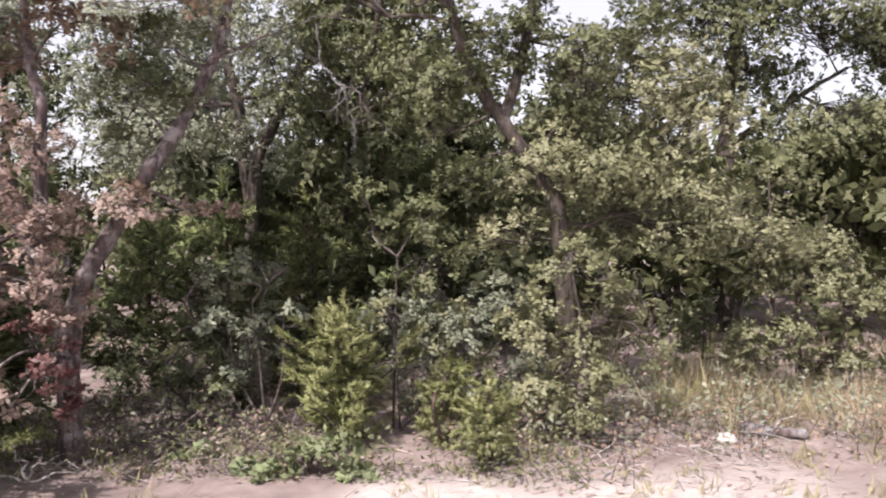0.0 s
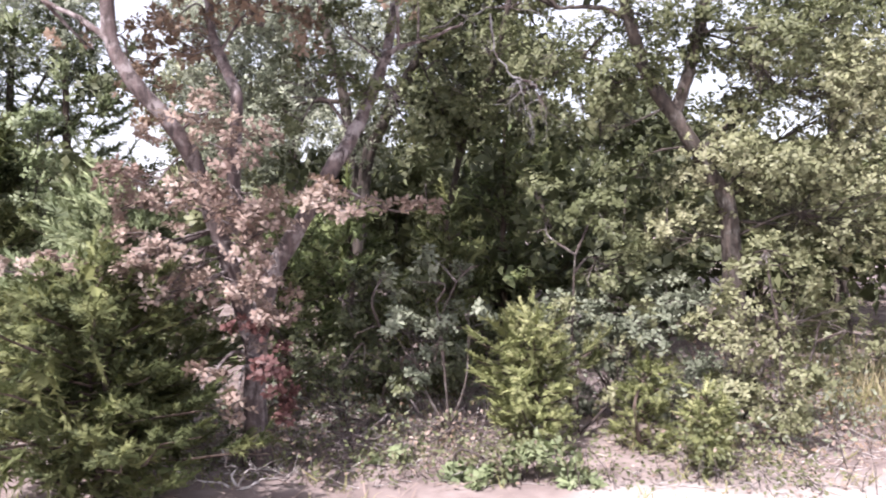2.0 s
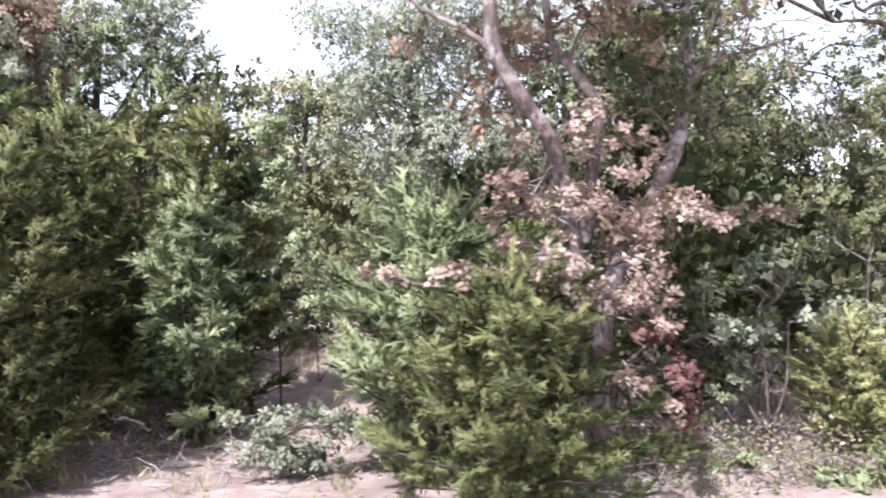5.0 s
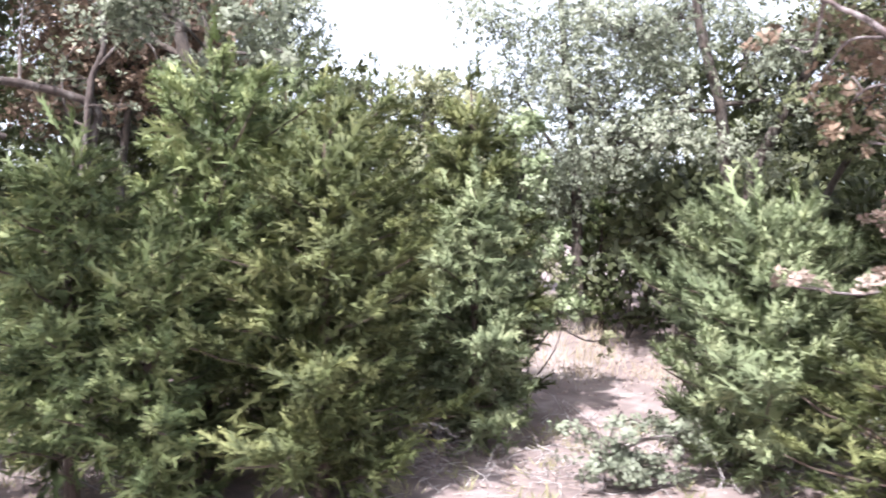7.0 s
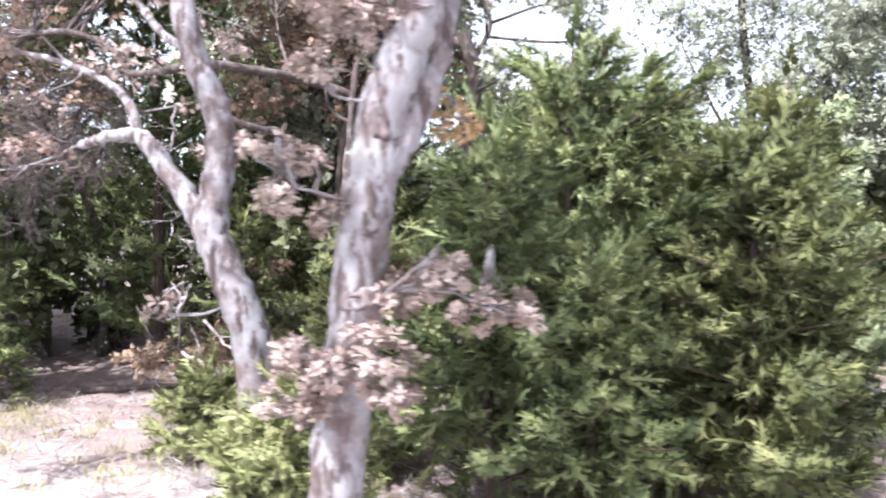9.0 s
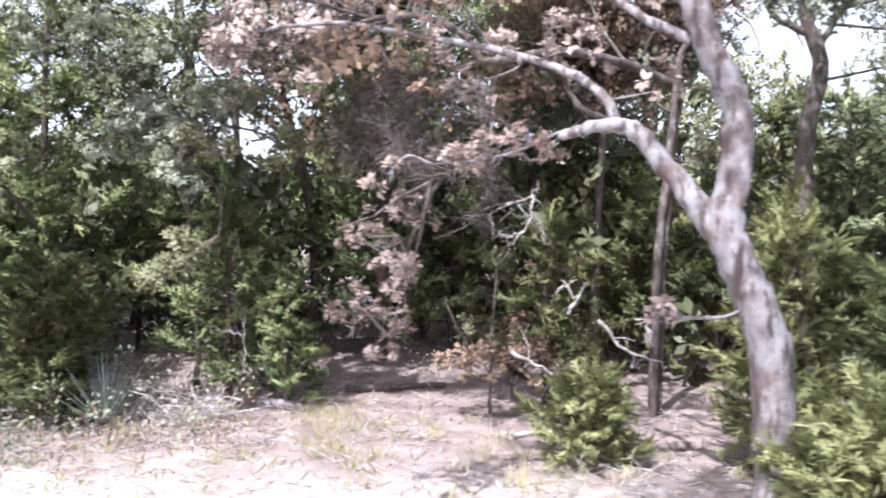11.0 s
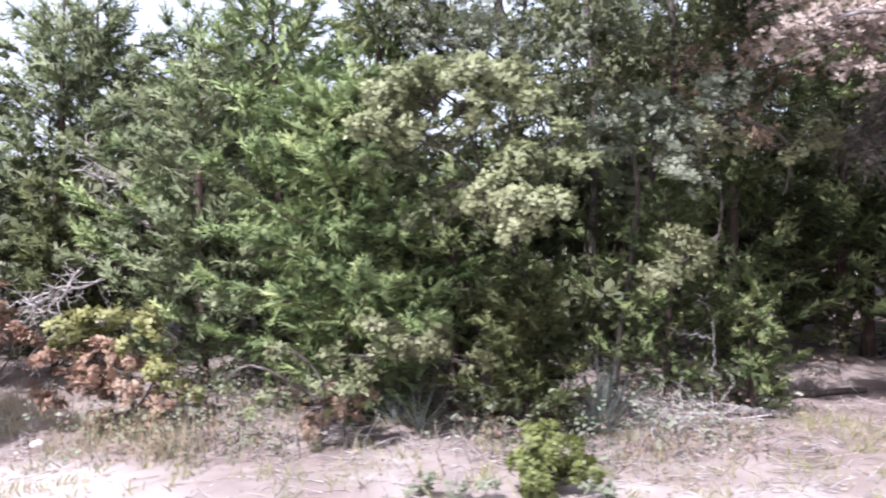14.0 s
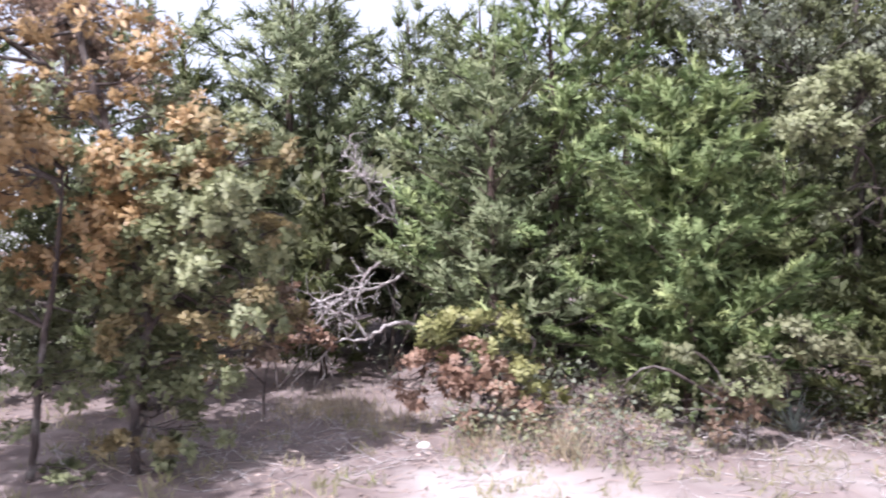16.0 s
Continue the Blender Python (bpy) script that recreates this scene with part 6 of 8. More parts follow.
plant("shrub", "olive bush with dry tan leaves beside a dark hollow", "bark", 221,
    limb(0.014, 0.006, (-10.95, 7.00, 0.10), (-10.95, 7.00, 0.60), (-10.98, 6.98, 1.20)),
    limb(0.010, 0.005, (-10.95, 7.00, 0.20), (-11.20, 6.98, 0.60), (-11.35, 6.95, 0.95)),
    limb(0.010, 0.005, (-10.95, 7.00, 0.20), (-10.65, 6.98, 0.60), (-10.50, 6.95, 1.00)),
    crown("oak", dict(leaf=0.038, dens=34, per=34, clump=0.09),
          (-11.02, 6.95, 1.39, 0.27, 0.24, 0.22, 0.9), (-11.17, 6.95, 1.04, 0.26, 0.23, 0.21, 0.9), (-10.44, 6.95, 0.89, 0.26, 0.23, 0.21, 0.9), (-11.27, 6.95, 0.68, 0.23, 0.21, 0.18, 0.9),
          (-10.24, 6.95, 0.59, 0.23, 0.21, 0.18, 0.9)),
    crown("rust", dict(leaf=0.04, dens=34, per=34, clump=0.09),
          (-10.76, 6.85, 1.25, 0.26, 0.23, 0.21, 0.9), (-10.85, 6.85, 0.90, 0.28, 0.25, 0.22, 0.9), (-10.52, 6.85, 1.25, 0.21, 0.19, 0.16, 0.9), (-10.95, 6.85, 0.60, 0.26, 0.23, 0.21, 0.9),
          (-10.56, 6.85, 0.55, 0.26, 0.23, 0.21, 0.9), (-11.14, 6.85, 0.45, 0.17, 0.16, 0.14, 0.9)), category="shrub")
plant("oak_tree", "oak with clumps of pale yellow-green leaves over a cedar", "bark_dark", 71,
    limb(0.03, 0.012, (-15.30, 6.90, 0.07), (-15.28, 6.85, 0.82), (-15.22, 6.60, 1.48), (-15.15, 6.20, 1.80), (-15.16, 5.80, 2.10), (-15.25, 5.50, 2.40)),
    limb(0.02, 0.008, (-14.97, 5.30, 1.85), (-14.70, 5.30, 2.10), (-14.49, 5.30, 2.18)),
    limb(0.012, 0.005, (-15.12, 5.55, 1.85), (-15.25, 5.35, 2.10), (-15.45, 5.20, 2.25), (-15.62, 5.15, 2.40)),
    limb(0.010, 0.004, (-15.10, 5.55, 1.70), (-15.15, 5.30, 1.98), (-14.90, 5.15, 2.05)),
    crown("oak_yellow", dict(dens=150, leaf=0.04, per=32),
          (-15.77, 5.05, 2.63, 0.19, 0.17, 0.15, 1), (-15.46, 5.05, 2.56, 0.20, 0.18, 0.16, 1), (-15.20, 5.05, 2.65, 0.17, 0.15, 0.14, 1), (-14.94, 5.05, 2.69, 0.20, 0.18, 0.16, 1),
          (-14.75, 5.05, 2.50, 0.17, 0.15, 0.14, 1), (-15.85, 5.05, 2.30, 0.18, 0.16, 0.14, 1), (-15.65, 5.05, 2.36, 0.15, 0.14, 0.12, 1), (-15.28, 5.05, 2.47, 0.17, 0.15, 0.14, 1),
          (-14.68, 5.05, 2.19, 0.17, 0.15, 0.14, 1), (-14.86, 5.05, 2.08, 0.17, 0.15, 0.14, 1), (-15.05, 5.05, 1.89, 0.18, 0.16, 0.14, 1), (-14.83, 5.05, 1.81, 0.19, 0.17, 0.15, 1),
          (-14.60, 5.05, 1.78, 0.15, 0.14, 0.12, 1), (-14.94, 5.05, 1.65, 0.13, 0.12, 0.10, 1), (-14.49, 5.05, 2.08, 0.13, 0.12, 0.10, 1)),
    crown("oak", dict(leaf=0.042, per=34),
          (-15.69, 5.30, 2.04, 0.19, 0.17, 0.15, 0.8), (-15.53, 5.30, 1.83, 0.19, 0.17, 0.15, 0.8), (-15.33, 5.30, 1.95, 0.16, 0.15, 0.13, 0.8), (-15.85, 5.30, 2.08, 0.15, 0.13, 0.12, 0.8),
          (-15.41, 5.30, 2.27, 0.15, 0.13, 0.12, 0.8), (-15.02, 5.30, 2.31, 0.16, 0.15, 0.13, 0.8), (-15.65, 5.30, 1.72, 0.12, 0.11, 0.10, 0.8), (-15.10, 5.30, 1.59, 0.14, 0.12, 0.11, 0.8)))
plant("oak_tree", "oak with hanging clumps of grey-green leaves and bare twigs", "bark_dark", 72,
    limb(0.035, 0.012, (-13.98, 7.00, -0.12), (-13.92, 6.90, 0.72), (-13.85, 6.60, 1.60), (-13.86, 6.40, 2.09), (-13.93, 6.40, 2.47)),
    limb(0.014, 0.006, (-13.86, 6.30, 2.17), (-13.60, 5.90, 2.23), (-13.38, 5.90, 2.05), (-13.31, 5.90, 1.87), (-13.33, 5.90, 1.61)),
    limb(0.014, 0.006, (-13.86, 6.30, 2.36), (-13.29, 5.90, 2.49), (-12.85, 5.90, 2.35), (-12.81, 5.90, 2.05), (-12.85, 5.90, 1.91)),
    crown("grey_leaf", dict(dens=60),
          (-13.60, 5.90, 2.32, 0.34, 0.27, 0.20, 1), (-13.87, 5.90, 2.50, 0.32, 0.25, 0.18, 0.8), (-13.56, 5.90, 2.05, 0.23, 0.19, 0.16, 0.8), (-14.19, 5.90, 2.41, 0.34, 0.26, 0.18, 0.8),
          (-13.16, 5.90, 2.62, 0.27, 0.23, 0.18, 0.6)),
    crown("oak_pale", dict(leaf=0.042, dens=70),
          (-13.84, 5.83, 1.28, 0.20, 0.17, 0.14, 1), (-13.62, 5.83, 1.42, 0.20, 0.18, 0.16, 1), (-12.72, 5.80, 2.30, 0.20, 0.16, 0.12, 0.9), (-13.37, 5.80, 2.35, 0.18, 0.18, 0.18, 0.8)))
plant("oak_tree", "tall dark-trunked oak rising behind cedars", "bark_dark", 73,
    limb(0.09, 0.05, (-14.82, 9.00, 0.61), (-14.82, 9.00, 2.40), (-14.88, 9.00, 3.23), (-14.91, 9.00, 3.84), (-15.01, 9.00, 4.32), (-15.08, 9.00, 4.87)),
    limb(0.025, 0.01, (-14.90, 9.00, 3.71), (-15.23, 9.00, 3.44), (-15.51, 9.00, 3.17)),
    limb(0.04, 0.02, (-14.91, 9.00, 3.91), (-14.73, 9.00, 4.25), (-14.70, 9.00, 4.72)),
    crown("oak", dict(leaf=0.056, dens=36, per=38, clump=0.12),
          (-15.58, 9.00, 4.13, 0.55, 0.52, 0.48, 0.8), (-14.32, 9.00, 4.03, 0.62, 0.59, 0.55, 1), (-13.97, 9.00, 3.42, 0.62, 0.52, 0.41, 0.8), (-16.15, 9.00, 4.15, 0.62, 0.55, 0.48, 0.8),
          (-13.63, 9.00, 4.22, 0.41, 0.41, 0.41, 1), (-15.94, 9.00, 3.45, 0.55, 0.48, 0.41, 0.7), (-16.58, 9.00, 4.30, 0.48, 0.45, 0.41, 0.7), (-14.60, 9.00, 3.22, 0.48, 0.38, 0.28, 0.6),
          (-13.22, 9.00, 3.54, 0.48, 0.45, 0.41, 0.8), (-15.01, 9.00, 5.00, 1.79, 1.10, 0.41, 0.3)))
plant("oak_tree", "brownish grey-green oak behind hanging clumps of leaves", "bark_dark", 204,
    limb(0.06, 0.03, (-13.35, 9.00, 0.10), (-13.34, 9.00, 1.40), (-13.32, 8.40, 2.40), (-13.30, 7.45, 3.20), (-13.35, 7.45, 4.10)),
    limb(0.03, 0.012, (-13.18, 7.48, 2.30), (-12.80, 7.45, 2.75), (-12.35, 7.40, 3.05)),
    limb(0.03, 0.012, (-13.22, 7.48, 2.60), (-13.70, 7.45, 3.00), (-14.10, 7.40, 3.40)),
    crown("oak", dict(leaf=0.05, dens=26, per=30, clump=0.11),
          (-13.73, 7.30, 3.56, 0.35, 0.31, 0.28, 1), (-14.10, 7.30, 3.73, 0.31, 0.28, 0.25, 1), (-13.46, 7.30, 2.90, 0.32, 0.29, 0.26, 1), (-13.89, 7.30, 3.08, 0.29, 0.26, 0.23, 1),
          (-13.31, 7.30, 3.39, 0.33, 0.30, 0.27, 1), (-12.94, 7.30, 3.70, 0.32, 0.29, 0.26, 1), (-14.42, 7.30, 3.58, 0.28, 0.25, 0.22, 1), (-12.52, 7.30, 3.53, 0.33, 0.30, 0.27, 1),
          (-12.42, 7.30, 2.94, 0.31, 0.28, 0.25, 1)),
    crown("rust", dict(leaf=0.05, dens=22, per=24, clump=0.11),
          (-13.30, 7.00, 3.10, 0.30, 0.27, 0.24, 0.8), (-12.90, 7.00, 3.20, 0.30, 0.27, 0.24, 0.8), (-13.05, 7.00, 2.74, 0.27, 0.24, 0.21, 0.8), (-12.36, 7.00, 3.19, 0.30, 0.27, 0.24, 0.8),
          (-12.80, 7.00, 2.58, 0.24, 0.21, 0.19, 0.8)))
plant("oak_tree", "blue-grey leaved oak rising behind a yellowing oak", "bark_dark", 220,
    limb(0.05, 0.03, (-14.05, 8.20, 0.10), (-14.02, 8.20, 1.60), (-14.00, 8.15, 2.90), (-14.10, 8.10, 4.40)),
    limb(0.025, 0.01, (-14.02, 8.18, 2.30), (-14.50, 7.80, 2.90), (-15.00, 7.50, 3.30)),
    crown("grey_leaf", dict(leaf=0.05, dens=22, per=28, clump=0.12),
          (-14.91, 7.30, 3.27, 0.32, 0.29, 0.26, 0.9), (-15.14, 7.30, 3.66, 0.32, 0.29, 0.26, 0.9), (-14.69, 7.30, 2.83, 0.28, 0.25, 0.22, 0.9), (-15.48, 7.30, 3.56, 0.29, 0.26, 0.23, 0.9),
          (-14.41, 7.30, 3.43, 0.31, 0.28, 0.25, 0.9), (-15.82, 7.30, 3.73, 0.28, 0.25, 0.22, 0.9), (-14.02, 7.30, 3.58, 0.28, 0.25, 0.22, 0.9), (-14.19, 7.30, 2.98, 0.25, 0.23, 0.20, 0.9)),
    crown("oak_dark", dict(leaf=0.06, dens=20, per=28, clump=0.13),
          (-15.28, 7.70, 2.93, 0.35, 0.32, 0.28, 1), (-14.81, 7.70, 2.75, 0.35, 0.32, 0.28, 1), (-14.40, 7.70, 2.97, 0.35, 0.32, 0.28, 1), (-14.98, 7.70, 3.33, 0.35, 0.32, 0.28, 1),
          (-14.23, 7.70, 2.50, 0.29, 0.26, 0.23, 1), (-15.46, 7.70, 2.52, 0.29, 0.26, 0.23, 1), (-14.63, 7.70, 2.33, 0.29, 0.26, 0.23, 1)))
cedar("broad cedar with layered drooping green sprays", -16.30, 6.25, 3.2, 1.25, "cedar_green", 74, boughs=210, per=42, spray=0.18, taper=0.5, upward=0.12, group='cedar stand')
cedar("grey-green cedar beside fallen dead boughs", -17.95, 7.15, 3.6, 1.25, "cedar_blue", 75, boughs=170, per=38, spray=0.19, taper=0.5, group='cedar stand', far=True)
# darkest cedar colour, standing in for shade from the oak clump above
cedar("rounded dark green cedar in the shade of an oak", -14.80, 5.90, 1.45, 0.6, "cedar", 76, boughs=90, per=30, spray=0.14, taper=0.5)
cedar("dark cedar under oaks", -13.55, 6.70, 2.1, 0.8, "cedar_dark", 77, boughs=100, per=32, far=True)
cedar("small dark cedar by a brush pile", -12.91, 6.40, 1.2, 0.4, "cedar_dark", 78, boughs=60, per=24, spray=0.14, far=True)
cedar("dark cedar under oaks", -15.44, 6.50, 2.3, 0.8, "cedar_dark", 79, boughs=100, per=32, far=True)
cedar("tall dark cedar over a dark hollow", -12.44, 8.60, 4.8, 1.3, "cedar_dark", 80, boughs=110, per=34, spray=0.24, far=True)
cedar("tall dark cedar over a dark hollow", -10.66, 9.20, 4.9, 1.3, "cedar_dark", 81, boughs=110, per=34, spray=0.24, far=True)
cedar("tall cedar rising behind the stand", -17.41, 7.60, 4.6, 1.5, "cedar_green", 82, taper=0.45, boughs=150, per=36, spray=0.22, far=True)
cedar("tall cedar rising behind the stand", -20.49, 9.00, 5, 1.7, "cedar_blue", 83, taper=0.45, boughs=150, per=36, spray=0.24, far=True)
cedar("tall blue-green cedar against the sky", -20.33, 9.50, 5, 1.8, "cedar_blue", 84, boughs=180, per=40, spray=0.25, far=True, taper=0.45)
cedar("tall blue-green cedar against the sky", -18.17, 9.80, 4.9, 1.6, "cedar_blue", 85, taper=0.45, boughs=160, per=40, spray=0.25, far=True)
cedar("blue-green cedar against the sky", -19.15, 9.9, 4.6, 1.7, "cedar_blue", 225, taper=0.3, boughs=190, per=36, spray=0.25, far=True)
cedar("tall dark cedar behind the stand", -16.38, 8.50, 5, 1.6, "cedar_dark", 86, taper=0.42, boughs=160, per=38, spray=0.25, far=True)
cedar("blue-green cedar behind an orange oak", -21.68, 8.50, 3.9, 0.9, "cedar", 87, boughs=100, per=34, spray=0.22, far=True)
cedar("dark cedar beside an orange oak", -21.09, 6.20, 2.6, 0.7, "cedar_dark", 88, boughs=90, per=30, spray=0.18)
cedar("tall blue-green cedar behind the stand", -22.25, 8.80, 4.7, 1.4, "cedar_blue", 89, taper=0.45, boughs=120, per=34, spray=0.25, far=True)
cedar("slim green cedar behind dead boughs", -19.80, 7.60, 2.4, 0.6, "cedar", 90, boughs=80, per=28, spray=0.18, far=True)
dead_branch("fallen_bough", "fallen bleached juniper bough with bare crooked twigs", [[(-18.90, 8.00, 1.75), (-19.11, 7.90, 1.94), (-19.31, 7.80, 2.15), (-19.43, 7.80, 2.46), (-19.53, 7.80, 2.77)], [(-18.93, 8.00, 1.79), (-19.17, 7.90, 1.88), (-19.40, 7.80, 2.06), (-19.63, 7.70, 2.02)], [(-19.05, 7.90, 1.91), (-19.08, 7.80, 2.21), (-19.26, 7.70, 2.26), (-19.45, 7.70, 2.33)]], 91, 22, 0.022, spreadout=0.32)
dead_branch("fallen_bough", "pale dead branches fallen into the grass", [[(-18.79, 7.30, 1.58), (-19.01, 7.20, 1.48), (-19.19, 7.10, 1.31), (-19.40, 7.00, 1.12), (-19.71, 7.00, 1.01), (-19.93, 7.00, 0.95)], [(-18.71, 7.10, 0.78), (-18.98, 7.00, 0.79), (-19.23, 7.00, 0.64), (-19.48, 7.00, 0.62), (-19.71, 7.00, 0.42), (-19.94, 7.00, 0.28)], [(-18.81, 7.20, 1.36), (-18.99, 7.10, 1.20), (-19.26, 7.00, 1.09), (-19.54, 7.00, 0.87), (-19.77, 7.00, 0.65)], [(-19.28, 7.10, 1.09), (-19.48, 7.00, 1.04), (-19.71, 7.00, 0.81), (-19.85, 7.00, 0.79)], [(-19.22, 7.10, 0.64), (-19.37, 7.00, 0.87), (-19.59, 7.00, 0.95), (-19.79, 7.00, 1.09)]], 92, 20, 0.02, spreadout=0.34)
plant("shrub", "yellow-green bush with rusty red lower leaves", "bark", 93,
    limb(0.014, 0.006, (-17.98, 5.80, 0.22), (-18.00, 5.79, 0.62), (-18.02, 5.78, 0.92)),
    limb(0.01, 0.005, (-17.98, 5.80, 0.31), (-18.24, 5.78, 0.61), (-18.38, 5.77, 0.87)),
    limb(0.01, 0.005, (-17.97, 5.80, 0.20), (-17.80, 5.78, 0.45), (-17.68, 5.76, 0.66)),
    crown("bush_yellow", dict(leaf=0.046, dens=70, per=34),
          (-18.49, 5.72, 0.86, 0.17, 0.15, 0.13, 1), (-18.21, 5.72, 0.98, 0.17, 0.16, 0.14, 1), (-17.91, 5.72, 0.96, 0.17, 0.16, 0.14, 1), (-17.75, 5.72, 0.84, 0.12, 0.11, 0.10, 1),
          (-18.35, 5.72, 0.80, 0.16, 0.14, 0.13, 1), (-17.70, 5.72, 0.53, 0.16, 0.14, 0.13, 1), (-17.57, 5.72, 0.35, 0.11, 0.10, 0.09, 1), (-17.98, 5.72, 0.80, 0.15, 0.13, 0.12, 1)),
    crown("bush_rust", dict(leaf=0.046, dens=64, per=34),
          (-18.52, 5.68, 0.58, 0.17, 0.16, 0.14, 0.9), (-18.19, 5.68, 0.62, 0.18, 0.16, 0.15, 0.9), (-17.92, 5.68, 0.63, 0.16, 0.15, 0.13, 0.9), (-18.33, 5.68, 0.35, 0.19, 0.17, 0.15, 0.9),
          (-18.01, 5.68, 0.36, 0.18, 0.16, 0.15, 0.9), (-17.78, 5.68, 0.27, 0.15, 0.13, 0.12, 0.9), (-18.57, 5.68, 0.35, 0.14, 0.12, 0.11, 0.9), (-18.15, 5.68, 0.13, 0.13, 0.12, 0.10, 0.9)), category="shrub")
plant("shrub", "dry rusty pink bush behind fallen dead boughs", "bark", 205,
    limb(0.012, 0.005, (-20.10, 7.00, 0.10), (-20.12, 6.98, 0.45), (-20.16, 6.96, 0.85)),
    limb(0.010, 0.004, (-20.10, 7.00, 0.15), (-19.85, 6.97, 0.45), (-19.70, 6.95, 0.75)),
    crown("bush_rust", dict(leaf=0.05, dens=34, per=30),
          (-20.29, 6.95, 1.07, 0.23, 0.21, 0.19, 0.9), (-19.94, 6.95, 1.02, 0.19, 0.17, 0.15, 0.9), (-20.12, 6.95, 0.74, 0.24, 0.22, 0.20, 0.9), (-19.83, 6.95, 0.63, 0.16, 0.14, 0.13, 0.9),
          (-20.41, 6.95, 0.79, 0.21, 0.19, 0.17, 0.9), (-20.53, 6.95, 1.07, 0.19, 0.17, 0.15, 0.9), (-20.30, 6.95, 0.52, 0.16, 0.14, 0.13, 0.9), (-19.54, 6.95, 0.63, 0.14, 0.12, 0.11, 0.9)), category="shrub")
plant("shrub", "low yellowing shrub in front of cedars", "bark", 94,
    limb(0.008, 0.004, (-16.31, 5.30, 0.29), (-16.30, 5.30, 0.42), (-16.28, 5.30, 0.50)),
    limb(0.008, 0.004, (-16.18, 5.30, 0.34), (-15.93, 5.30, 0.66), (-15.77, 5.30, 0.87)),
    crown("oak_yellow", dict(leaf=0.034, dens=42, per=30, clump=0.07),
          (-16.35, 5.30, 0.50, 0.35, 0.23, 0.12, 1), (-16.68, 5.30, 0.37, 0.20, 0.15, 0.09, 0.8), (-17.10, 5.30, 0.45, 0.20, 0.15, 0.10, 0.6), (-16.01, 5.30, 0.50, 0.16, 0.13, 0.10, 0.6)),
    crown("oak_pale", dict(leaf=0.05, dens=32, clump=0.08),
          (-15.77, 5.30, 0.91, 0.30, 0.22, 0.13, 0.9), (-16.01, 5.30, 0.70, 0.28, 0.20, 0.11, 0.7), (-16.51, 5.30, 0.78, 0.18, 0.14, 0.10, 0.8), (-15.28, 5.30, 0.71, 0.16, 0.13, 0.10, 0.7)), category="shrub")
plant("shrub", "pinkish dry low shrub by the sand", "bark", 95,
    limb(0.008, 0.004, (-16.14, 5.30, 0.14), (-16.14, 5.30, 0.35), (-16.14, 5.30, 0.47)),
    crown("rust", dict(leaf=0.045, dens=30, clump=0.07),
          (-16.14, 5.30, 0.47, 0.32, 0.23, 0.14, 0.8), (-16.37, 5.30, 0.26, 0.20, 0.15, 0.10, 0.6)), category="shrub")
plant("shrub", "round olive-green bush growing in sand", "bark", 96,
    limb(0.01, 0.004, (-14.75, 4.45, 0.04), (-14.75, 4.45, 0.14), (-14.75, 4.45, 0.24)),
    limb(0.007, 0.003, (-14.75, 4.45, 0.06), (-14.62, 4.43, 0.18), (-14.56, 4.42, 0.28)),
    crown("herb_bright", dict(leaf=0.03, dens=260, per=30, clump=0.05),
          (-14.83, 4.42, 0.37, 0.10, 0.09, 0.09, 1), (-14.65, 4.42, 0.34, 0.11, 0.10, 0.10, 1), (-14.78, 4.42, 0.23, 0.14, 0.13, 0.12, 1), (-14.61, 4.42, 0.17, 0.13, 0.11, 0.11, 1),
          (-14.90, 4.42, 0.23, 0.10, 0.09, 0.09, 1), (-14.50, 4.42, 0.22, 0.08, 0.07, 0.07, 1), (-14.71, 4.42, 0.44, 0.07, 0.07, 0.06, 1), (-14.75, 4.42, 0.10, 0.13, 0.12, 0.11, 1)), category="shrub", twig_part=0.0)
plant("herb", "low grey-green weeds on sand", "bark", 97,
    limb(0.005, 0.003, (-15.24, 4.40, 0.05), (-15.24, 4.40, 0.10), (-15.24, 4.40, 0.15)),
    crown("grey_leaf", dict(leaf=0.03, dens=110, per=30, clump=0.06),
          (-15.42, 4.35, 0.16, 0.09, 0.08, 0.05, 0.8), (-15.28, 4.35, 0.11, 0.09, 0.08, 0.06, 0.8), (-15.11, 4.35, 0.13, 0.07, 0.07, 0.04, 0.8), (-15.52, 4.35, 0.11, 0.07, 0.07, 0.04, 0.8),
          (-14.35, 4.35, 0.12, 0.07, 0.07, 0.04, 0.8), (-14.45, 4.35, 0.14, 0.06, 0.05, 0.04, 0.8)), category="herb", twig_part=0.0)

plant("shrub", "dry tan shrub with rusty lower leaves beside a clearing", "bark", 231,
    limb(0.012, 0.005, (-19.92, 6.00, -0.10), (-19.91, 6.00, 0.36), (-19.86, 6.00, 0.62), (-19.76, 6.00, 1.06)),
    limb(0.009, 0.004, (-19.91, 6.00, 0.38), (-20.11, 6.00, 0.57), (-20.28, 6.00, 0.72)),
    crown("oak_tan", dict(leaf=0.038, dens=44, per=30, clump=0.07),
          (-19.76, 6.00, 1.08, 0.19, 0.17, 0.15, 1), (-19.88, 6.00, 0.89, 0.16, 0.15, 0.13, 1), (-19.61, 6.00, 0.91, 0.16, 0.15, 0.13, 1), (-19.98, 6.00, 0.72, 0.16, 0.15, 0.13, 1)),
    crown("orange", dict(leaf=0.038, dens=34, per=28, clump=0.07),
          (-20.28, 6.00, 0.64, 0.19, 0.17, 0.15, 1), (-20.41, 6.00, 0.50, 0.14, 0.13, 0.11, 1), (-20.14, 6.00, 0.52, 0.13, 0.12, 0.10, 1)), category="shrub")

